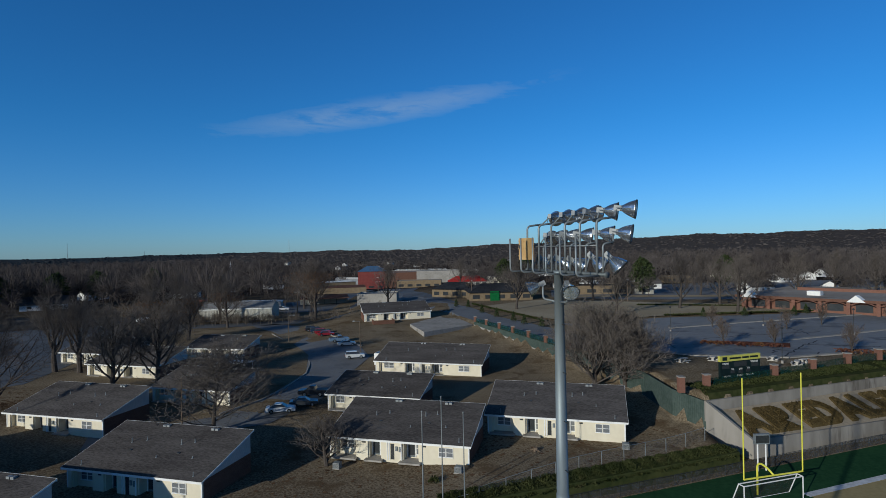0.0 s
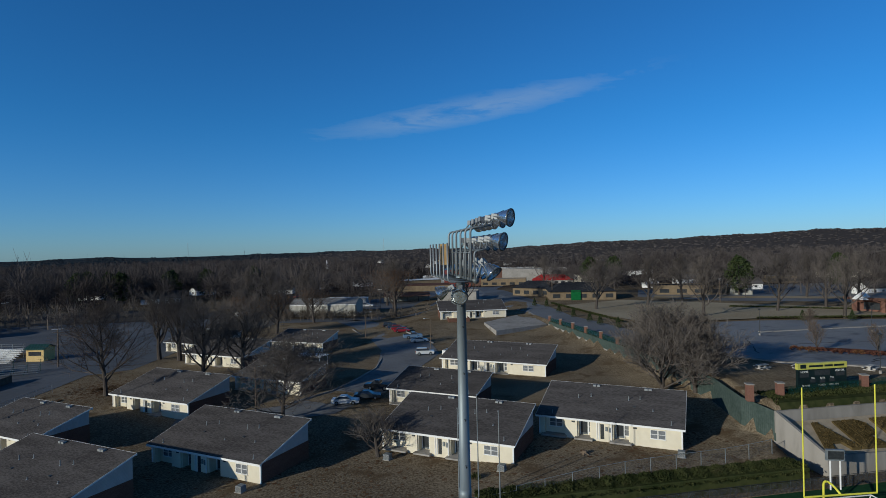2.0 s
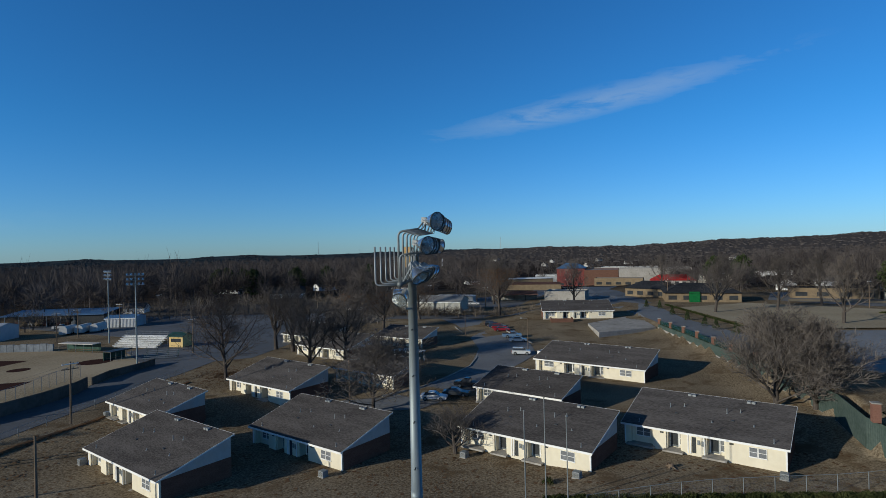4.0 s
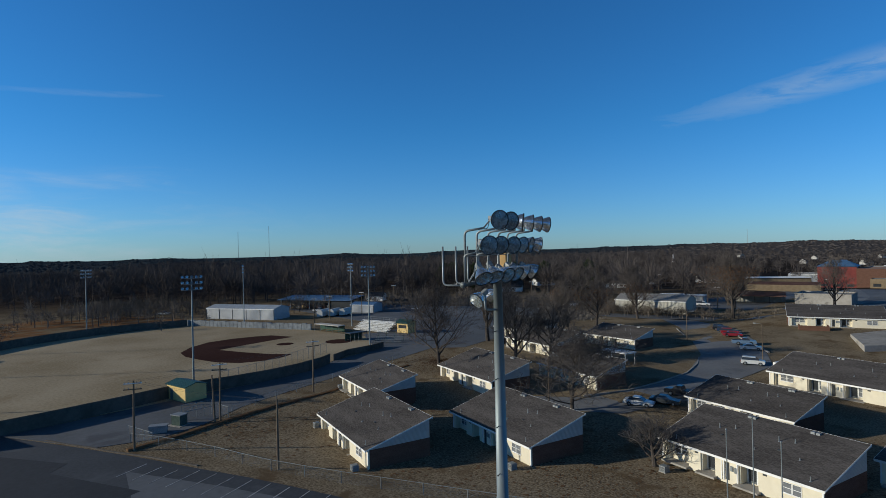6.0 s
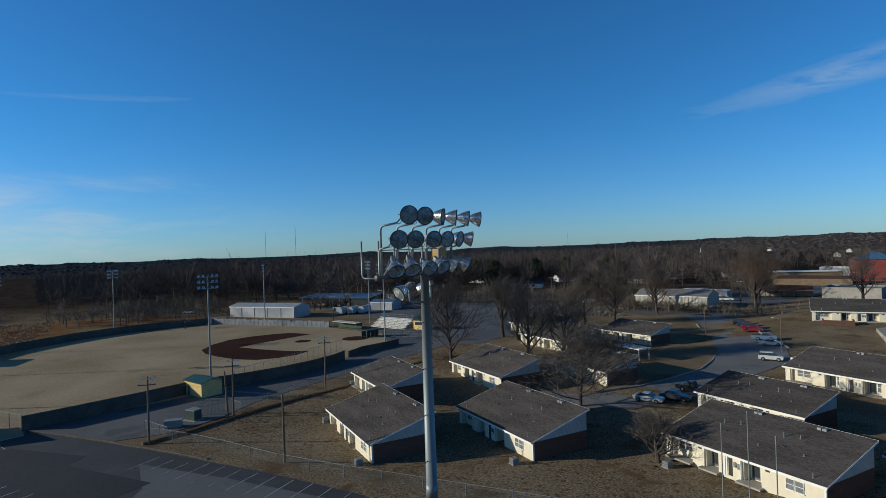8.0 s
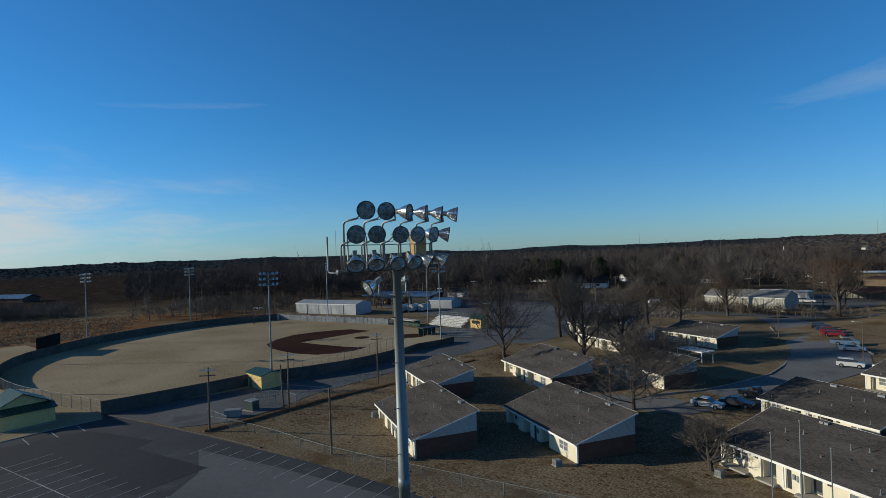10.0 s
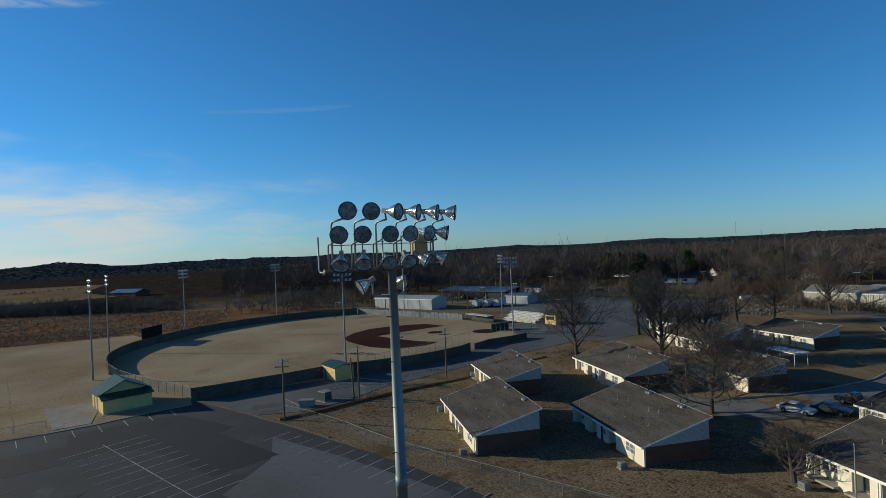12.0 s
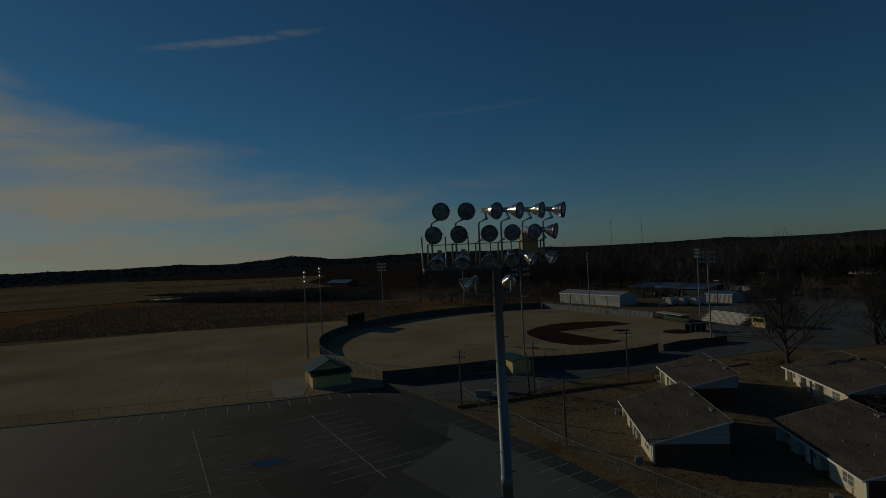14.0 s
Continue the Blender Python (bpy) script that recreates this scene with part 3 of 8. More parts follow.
sheet("town_lots", [(-92.0, 258.0), (-66.0, 236.0), (-40.0, 240.0), (-8.0, 236.0), (8.0, 238.0), (2.0, 262.0), (-16.0, 330.0), (-14.0, 376.0), (-62.0, 372.0), (-70.0, 300.0)], OLDASPHALT, "grey asphalt lots between the town buildings", "yard", 0.055, 12.0)
sheet("east_lots", [(52.0, 258.0), (80.0, 236.0), (150.0, 222.0), (250.0, 262.0), (290.0, 340.0), (160.0, 336.0), (60.0, 300.0)], PALEASPHALT, "pale asphalt lots beyond the school lawn", "yard", 0.06, 14.0)
sheet("lawn_strip", [(58.0, 252.0), (150.0, 236.0), (240.0, 276.0), (236.0, 284.0), (150.0, 246.0), (60.0, 262.0)], FIELD, "dormant lawn strip between the lots", "lawn", 0.12, 14.0)
sheet("car_park_street", [(-27.0, 84.0), (-21.5, 96.0), (-19.5, 118.0), (-17.5, 133.0), (-24.0, 152.0), (-37.0, 176.0), (-45.0, 188.0), (-60.0, 200.0), (-66.0, 194.0), (-55.0, 180.0), (-49.0, 170.0), (-33.0, 136.0), (-29.2, 117.0), (-31.8, 97.0), (-36.0, 88.0), (-52.0, 80.0), (-50.0, 75.0)], PALEASPHALT, "curving grey asphalt street with parked cars", "road", 0.05, 12.0)
sheet("cross_street", [(-170.0, 176.0), (-60.0, 196.0), (-30.0, 206.0), (-5.0, 222.0), (-6.0, 232.0), (-34.0, 216.0), (-64.0, 206.0), (-170.0, 188.0)], OLDASPHALT, "grey asphalt cross street beyond the houses", "road", 0.05, 12.0)
sheet("avenue", [(31.5, 116.0), (41.0, 120.0), (30.0, 157.0), (18.0, 186.0), (12.0, 215.0), (-20.0, 300.0), (-42.0, 420.0), (-56.0, 420.0), (-36.0, 300.0), (-2.0, 215.0), (8.5, 181.0), (24.5, 131.0)], PALEASPHALT, "straight grey asphalt avenue into town", "road", 0.06, 12.0)
KERB_LINE = [(-53.5, 175.0), (-44.0, 158.0), (-36.5, 144.0), (-32.9, 135.2), (-30.3, 126.0), (-28.9, 116.4), (-30.0, 105.0), (-31.8, 96.1), (-36.0, 88.0)]
structure("kerb", Shape().strip(KERB_LINE, -0.25, -0.1, 0.22), CONCRETE, "pale concrete kerb round the curved street", "kerb")
structure("kerb", Shape().strip([(-42.0, 178.0), (-30.5, 159.0), (-21.5, 145.5)], 0.4, lambda x, y: float(ground_z(x, y)) - .1, lambda x, y: float(ground_z(x, y)) + 0.3), CONCRETE, "pale concrete kerb behind the parked cars", "kerb")
structure("kerb", Shape().strip([(-81.0, -60.0), (-82.3, -21.8), (-83.3, -15.0), (-83.6, -5.0), (-84.3, 0.8), (-86.8, 9.7), (-87.4, 14.6)], 0.2, -0.1, 0.14), CONCRETE, "low concrete kerb along the practice lawn", "kerb")
structure("kerb", Shape().strip([(-83.0, 19.2), (-78.6, 20.8), (-74.6, 22.6), (-69.6, 24.4), (-64.8, 26.6), (-56.2, 29.8)], 0.25, -0.1, 0.12), ROCK, "worn broken kerb at the car park corner", "kerb")
# practice lawn, meadow and pastures to the west
sheet("practice_lawn", [(-81.2, -60.0), (-82.5, -21.8), (-83.5, -15.0), (-83.8, -5.0), (-84.5, 0.8), (-87.0, 9.7), (-87.6, 14.6), (-92.6, 14.8), (-101.5, 11.6), (-114.0, 5.5), (-128.0, 0.5), (-145.0, -1.5), (-160.0, 1.0), (-176.0, 11.0), (-202.0, 4.0), (-202.8, -24.9), (-203.5, -57.4), (-190.0, -140.0), (-88.0, -140.0)], FIELD, "tan dormant practice lawn", "lawn", 0.02)
sheet("concrete_pad", [(-101.5, -8.3), (-85.4, -5.2), (-85.8, -0.2), (-101.5, 0.6)], CONCRETE, "pale concrete pad beside the yellow field house", "pad", 0.07)
sheet("meadow", [(-202.0, 4.0), (-176.0, 11.0), (-186.0, 19.5), (-199.0, 40.0), (-207.0, 60.0), (-201.0, 84.0), (-232.0, 96.0), (-262.0, 78.0), (-276.1, 29.0), (-285.2, 13.1), (-298.4, -13.7), (-319.4, -42.1), (-345.0, -78.0), (-400.0, -146.0), (-330.0, -330.0), (-190.0, -140.0), (-203.5, -57.4), (-202.8, -24.9)], MEADOW, "rough orange-brown winter marsh meadow", "meadow", 0.03)
sheet("pasture", [(-455.0, -10.0), (-560.0, -40.0), (-737.0, -30.0), (-759.0, -79.0), (-775.0, -148.0), (-887.0, -276.0), (-964.0, -373.0), (-800.0, -330.0), (-477.0, -184.0), (-500.0, -150.0), (-440.0, -60.0)], FARFIELD, "pale tan pasture beyond the hedgerow", "pasture", 0.25, 60.0)
sheet("pasture", [(-402.0, -152.0), (-440.0, -128.0), (-482.0, -168.0), (-805.0, -318.0), (-1000.0, -375.0), (-1010.0, -760.0), (-620.0, -700.0), (-336.0, -334.0)], FARFIELD, "wide pale tan pasture south of the hedgerow", "pasture", 0.22, 60.0)
sheet("pasture", [(-700.0, 260.0), (-690.0, 190.0), (-900.0, 215.0), (-930.0, 300.0)], FARFIELD, "clearing of pale grass in the woods", "pasture", 0.5, 60.0)

structure("ditch_bank", Shape().strip([(-68.6, 25.8), (-69.2, 32.5), (-70.8, 38.7), (-72.6, 49.0), (-73.7, 62.0), (-78.0, 76.0), (-79.6, 87.0)], 0.7, -0.2, lambda x, y: 0.24 + 0.08 * math.sin(x * 3 + y)), LEAFY, "low eroded earth bank beside the lane", "bank")

# ball field ---------------------------------------------------------------------------
sheet("ball_field", [(-92.4, 15.0), (-91.2, 36.0), (-91.8, 50.0), (-91.6, 58.0), (-92.4, 66.0), (-94.2, 73.5), (-98.2, 79.0), (-101.6, 86.0), (-104.0, 97.0), (-110.0, 104.0), (-122.0, 108.0), (-148.8, 106.0), (-165.6, 98.8), (-189.2, 89.2), (-199.0, 85.0), (-198.6, 80.0), (-200.0, 70.0), (-200.0, 57.0), (-197.8, 44.0), (-192.2, 32.5), (-184.1, 20.0), (-174.0, 11.3), (-164.9, 4.9), (-158.2, 2.0), (-150.4, 0.1), (-138.3, -0.4), (-126.0, 1.6), (-114.1, 4.9), (-101.5, 11.0)], FIELD, "tan dormant ball field outfield", "ball field", 0.03)
home = Vector((-121.5, 97.5))
sheet("infield_dirt", [(-141.0, 60.0), (-147.8, 65.4), (-152.6, 72.5), (-153.2, 80.3), (-151.6, 87.0), (-149.4, 91.3), (-140.8, 94.0), (-139.8, 85.2), (-138.2, 75.6), (-136.6, 68.7), (-128.3, 71.0), (-119.6, 74.2), (-114.4, 78.0), (-112.2, 73.0), (-112.4, 68.2), (-114.4, 63.6), (-120.2, 60.4), (-127.0, 59.2), (-134.0, 58.6)][::-1], INFIELD, "dark reddish-brown infield dirt", "infield", 0.045)
sheet("home_plate_dirt", [(home.x + 4 * math.cos(k * 0.5236), home.y + 4 * math.sin(k * 0.5236)) for k in range(12)], INFIELD, "round patch of bare dirt at home plate", "infield", 0.045)
sheet("pitching_circle", [(-130.5 + 2.4 * math.cos(k * 0.5236), 85.2 + 2.4 * math.sin(k * 0.5236)) for k in range(12)], INFIELD, "small round pitching circle of bare dirt", "infield", 0.045)
WALL_ROAD = [(-90.6, 14.8), (-90.8, 19.9), (-91.3, 25.0), (-92.0, 32.0), (-93.4, 40.6), (-93.4, 44.0), (-92.0, 52.0), (-91.6, 59.0), (-92.3, 66.1), (-94.3, 73.5), (-96.4, 77.2)]
structure("ball_field_wall", Shape().strip(WALL_ROAD, 0.18, -0.2, 2.3), WINDSCREEN, "dark grey padded ball field wall along the lane", "wall")
WALL_OUT = [(-128.9, 0.3), (-138.3, -0.6), (-144.5, -0.6), (-150.4, 0.1), (-158.2, 2.0), (-164.9, 4.9), (-174.0, 11.3), (-184.1, 19.5), (-189.0, 26.0), (-193.4, 32.8), (-197.4, 40.4), (-199.4, 46.5), (-201.6, 55.0), (-202.4, 65.0), (-200.8, 75.0), (-198.8, 81.0), (-199.0, 84.5)]
structure("ball_field_wall", Shape().strip(WALL_OUT, 0.18, -0.2, 2.4), WINDSCREEN, "dark grey curved outfield wall", "wall")
structure("ball_field_wall", Shape().strip([(-98.4, 79.6), (-101.4, 86.0), (-101.8, 94.8), (-103.0, 99.0)], 0.18, -0.2, 1.5), WINDSCREEN, "low dark wall near the dugout gate", "wall")
pads = thing("backstop_padding", turned(-199.0, 85.0), "row of grey padded panels behind the infield", "padding")
a, b = Vector((-199.6, 84.8)), Vector((-149.2, 106.0))
for k in range(30):
    p = a.lerp(b, k / 30)
    q = a.lerp(b, (k + 0.94) / 30)
    d = (q - p).normalized()
    o = Vector((-d.y, d.x)) * 0.3
    part("pad", Shape().prism([tuple(p - o), tuple(q - o), tuple(q + o), tuple(p + o)], 0, 2.1 + 0.1 * math.sin(k * 2.3)), surface_pad if k else (surface_pad := surface("grey_vinyl_padding", (0.16, 0.175, 0.19), (0.27, 0.29, 0.305), 0.8, 0.6, 0, 0.3)), pads, at=Matrix.Translation((199.0, -85.0, 0)))


# stadium light mast ------------------------------------------------------------------
U = Vector((-0.288, 0.958, 0.0)).normalized()     # along the crossarm
V = Vector((U.y, -U.x, 0.0))                       # towards the field
POLE = Vector((3.16, 15.36, 0.0))
ARM_Z = 25.06
HEAD = 1.07                                        # the head's scale


def mast_point(u, v, z):
    return POLE + (U * u + V * v) * HEAD + Vector((0, 0, ARM_Z + (z - ARM_Z) * HEAD))


def floodlight(name, parent, centre, aim, size=0.254, group_label="spun aluminium floodlight with a round glass lens"):
    """A reflector whose mouth is centred at centre and looks along aim; yoke and ballast behind it."""
    aim = aim.normalized()
    m = Matrix.Translation(centre) @ aim.to_track_quat("Z", "Y").to_matrix().to_4x4()
    lamp = part(name, Shape().lathe([(size, 0.0), (size * 1.03, -0.015), (size * 0.97, -0.04), (size * 0.86, -0.12), (size * 0.66, -0.23), (size * 0.42, -0.33), (size * 0.30, -0.36), (size * 0.30, -0.40), (0.001, -0.40)], m, 22), CHROME, parent, group_label, True)
    part("lens", Shape().lathe([(size * 0.97, -0.03), (size * 0.8, -0.012), (size * 0.4, 0.004), (0.001, 0.008)], m, 22), LENS, lamp, "slightly domed prismatic glass lens", True)
    part("arc_tube", Shape().lathe([(0.001, -0.10), (0.035, -0.12), (0.045, -0.22), (0.03, -0.33), (0.03, -0.37)], m, 10), DARKMETAL, lamp)
    part("bezel", Shape().lathe([(size * 0.97, 0.008), (size * 1.03, 0.006), (size * 1.03, -0.02), (size * 0.97, -0.02)], m, 22), DARKMETAL, lamp)
    body = Shape()
    body.box(-0.06, 0.06, -0.075, 0.075, -0.58, -0.40)
    body.tube((0, 0, -0.40), (0, 0, -0.36), 0.07, 0.09, 10)
    body.v = [tuple(m @ Vector(p)) for p in body.v]
    part("ballast_housing", body, CASTGREY, lamp, "finned cast grey ballast housing")
    return lamp, m


mast = thing("floodlight_mast", Matrix.Translation(POLE), "tall tapered galvanised floodlight mast with three lamp rows", "light mast")
INV = Matrix.Translation(-POLE)
levels = [(0.0, 0.28), (6.0, 0.248), (12.0, 0.215), (18.0, 0.183), (22.0, 0.16), (24.9, 0.135)]
collar = [(0.28, 0.0), (0.248, 6.0), (0.215, 12.0), (0.183, 18.0), (0.196, 18.0), (0.192, 18.35), (0.18, 18.35), (0.16, 22.0), (0.135, 24.96), (0.15, 24.96), (0.15, 25.08), (0.001, 25.10)]
pole = Shape().lathe(collar, Matrix.Translation(POLE), 18)
part("pole", pole, POLESTEEL, mast, "tapered round galvanised pole", True, INV)
for k in range(22):
    z = 10.0 + k * 0.68
    side = 1 if k % 2 else -1
    r = float(np.interp(z, [p[0] for p in levels], [p[1] for p in levels]))
    part("climbing_peg", Shape().tube(mast_point(side * (r - 0.04), 0, z), mast_point(side * (r + 0.15), 0, z), 0.014, 0.014, 6).tube(mast_point(side * (r + 0.13), 0, z), mast_point(side * (r + 0.15), 0, z), 0.026, 0.026, 6), DARKMETAL, mast, at=INV)
arm = Shape().tube(mast_point(-2.35, 0, ARM_Z), mast_point(1.95, 0, ARM_Z), 0.055, 0.055, 12)
arm.tube(mast_point(-2.35, 0, ARM_Z), mast_point(-2.37, 0, ARM_Z), 0.085, 0.085, 14).tube(mast_point(1.95, 0, ARM_Z), mast_point(1.97, 0, ARM_Z), 0.085, 0.085, 14)
part("crossarm", arm, ARMSTEEL, mast, "galvanised steel crossarm tube", True, INV)
mid_rail = Shape().tube(mast_point(-2.1, -0.08, ARM_Z + 0.72), mast_point(1.8, -0.08, ARM_Z + 0.72), 0.014, 0.014, 8)
part("rail", mid_rail, GALV, mast, "thin galvanised mid rail", True, INV)
LAMP_U = [-2.10 + 0.775 * k for k in range(6)]
AIM = {0: (-0.66, 0.75), 1: (-0.62, 0.78), 2: (0.30, 0.95), 3: (0.50, 0.86), 4: (0.56, 0.82), 5: (0.62, 0.78)}


def bend(points, r=0.12, steps=5):
    """Rounds the corners of a line of points."""
    out = [Vector(points[0])]
    for a, b, c in zip(points, points[1:], points[2:]):
        a, b, c = Vector(a), Vector(b), Vector(c)
        p, q = b + (a - b).normalized() * r, b + (c - b).normalized() * r
        out += [p * (1 - t) ** 2 + b * 2 * t * (1 - t) + q * t * t for t in (i / steps for i in range(steps + 1))]
    return out + [Vector(points[-1])]


for k, u in enumerate(LAMP_U):
    frame_line = bend([mast_point(u, -0.68, ARM_Z + 0.98), mast_point(u, -0.68, ARM_Z - 0.03), mast_point(u, 0.02, ARM_Z - 0.03)], 0.13)
    part("safety_loop", Shape().pipe(frame_line, 0.026, 8), GALV, mast, "bent galvanised climbing loop", True, INV)
    riser = bend([mast_point(u + 0.05, -0.06, ARM_Z), mast_point(u + 0.05, -0.06, ARM_Z + 1.36), mast_point(u + 0.05, 0.46, ARM_Z + 1.42)], 0.14)
    part("riser", Shape().pipe(riser, 0.032, 8), GALV, mast, "bent galvanised lamp riser", True, INV)
    part("bracket", Shape().pipe(bend([mast_point(u - 0.12, 0.0, ARM_Z), mast_point(u - 0.12, 0.0, ARM_Z + 0.75), mast_point(u - 0.12, 0.30, ARM_Z + 0.80)], 0.1), 0.026, 8), GALV, mast, "galvanised lamp bracket", True, INV)
    au, av = AIM[k]
    for row, (cu, cv, cz, drop) in enumerate(((u - 0.02 + (-0.10 if k < 2 else 0.10), 0.98, ARM_Z + 1.60, -0.12), (u - 0.16 + (-0.10 if k < 2 else 0.1), 0.74, ARM_Z + 0.98, -0.18), (u - 0.02 + (-0.08 if k < 2 else 0.06), 0.52, ARM_Z + 0.14, -1.0 if k < 2 else -0.6))):
        au, av = AIM[k]
        if row == 1 and k in (2, 3, 4):
            au, av = au - (0.95, 0.85, 0.55)[k - 2], av
        if row == 2 and k in (2, 3):
            au = au - 0.8
        aim = U * au + V * av + Vector((0, 0, drop))
        lamp, m = floodlight("lamp", mast, mast_point(cu, cv, cz), aim)
        lamp.matrix_basis = INV
        foot = (mast_point(u + 0.05, 0.46, ARM_Z + 1.42), mast_point(u - 0.12, 0.30, ARM_Z + 0.80), mast_point(u, 0.05, ARM_Z + 0.05))[row]
        behind = m @ Vector((0, 0, -0.5))
        yoke = Shape().tube(foot, behind, 0.022, 0.022, 6)
        for side in (-1, 1):
            yoke.tube(m @ Vector((side * 0.10, 0, -0.5)), m @ Vector((side * 0.27, 0, -0.12)), 0.012, 0.012, 6)
        part("yoke", yoke, GALV, lamp, "steel lamp yoke")
        wire = [foot, foot.lerp(behind, 0.5) + Vector((0, 0, -0.16)), m @ Vector((0, 0.05, -0.55))]
        part("cable", Shape().pipe(bend(wire, 0.08), 0.009, 5), DARKMETAL, lamp)
cabinet = Shape().box(-0.29, 0.29, -0.13, 0.13, 0.0, 0.70)
for k in range(3):
    cabinet.box(-0.31, 0.31, -0.14, -0.128, 0.12 + k * 0.24, 0.15 + k * 0.24)
box_m = Matrix.Translation(mast_point(1.42, -0.30, ARM_Z + 0.33)) @ Matrix(((U.x, V.x, 0, 0), (U.y, V.y, 0, 0), (0, 0, 1, 0), (0, 0, 0, 1)))
cab = part("ballast_cabinet", cabinet, OCHRE, mast, "ochre painted ballast cabinet", at=INV @ box_m)
part("latch", Shape().box(0.14, 0.20, -0.165, -0.14, 0.36, 0.48), DARKMETAL, cab)
LOWER = ((mast_point(-1.06, -0.23, ARM_Z - 0.53), Vector((0.02, -0.85, -0.45))), (mast_point(0.78, -0.57, ARM_Z - 0.55), Vector((-0.85, 0.10, -0.40))))
spur = Shape()
for centre, aim in LOWER:
    back = centre - aim.normalized() * 0.5
    spur.pipe(bend([mast_point(0, 0, ARM_Z - 0.86), Vector((back.x, back.y, ARM_Z - 0.86)), back], 0.12), 0.032, 8)
part("lower_spur", spur, GALV, mast, "bent tube holding the two lower lamps", True, INV)
for centre, aim in LOWER:
    lamp, m = floodlight("lower_lamp", mast, centre, aim, 0.24, "lower floodlight hung from a bent spur")
    lamp.matrix_basis = INV
    part("yoke", Shape().tube(m @ Vector((0.1, 0, -0.5)), m @ Vector((0.26, 0, -0.12)), 0.012, 0.012, 6).tube(m @ Vector((-0.1, 0, -0.5)), m @ Vector((-0.26, 0, -0.12)), 0.012, 0.012, 6), GALV, lamp)

# houses ------------------------------------------------------------------------------------


def window(parent, x0, x1, z0, z1, y, name="window"):
    frame_shape = Shape()
    t = 0.045
    for a, b, c, d in ((x0 - t, x1 + t, z1, z1 + t), (x0 - t, x1 + t, z0 - t, z0), (x0 - t, x0, z0, z1), (x1, x1 + t, z0, z1)):
        frame_shape.box(a, b, y - 0.05, y + 0.02, c, d)
    mid = (z0 + z1) / 2
    frame_shape.box(x0, x1, y - 0.04, y + 0.02, mid - 0.025, mid + 0.025)
    ob = part(name, frame_shape, WHITE, parent, "white framed sash window")
    part("pane", Shape().box(x0, x1, y - 0.012, y + 0.01, z0, mid - 0.025), BLINDGLASS, ob)
    part("pane", Shape().box(x0, x1, y - 0.012, y + 0.01, mid + 0.025, z1), BLINDGLASS, ob)
    part("sill", Shape().box(x0 - 0.1, x1 + 0.1, y - 0.10, y + 0.02, z0 - t - 0.05, z0 - t), WHITE, ob)
    return ob


def house_door(parent, x0, x1, y, h=2.08, side_panels=True):
    ob = part("door", Shape().box(x0, x1, y - 0.04, y + 0.02, 0.12, h), DOORGREY, parent, "grey glazed house door")
    part("pane", Shape().box(x0 + 0.1, x1 - 0.1, y - 0.055, y - 0.03, 0.35, h - 0.15), GLASS, ob)
    part("door_frame", Shape().box(x0 - 0.12, x0, y - 0.06, y + 0.02, 0.1, h + 0.1).box(x1, x1 + 0.12, y - 0.06, y + 0.02, 0.1, h + 0.1).box(x0, x1, y - 0.06, y + 0.02, h, h + 0.1), WHITE, ob)
    part("handle", Shape().tube((x1 - 0.06, y - 0.09, 1.0), (x1 - 0.06, y - 0.09, 1.14), 0.012), GALV, ob)
    return ob


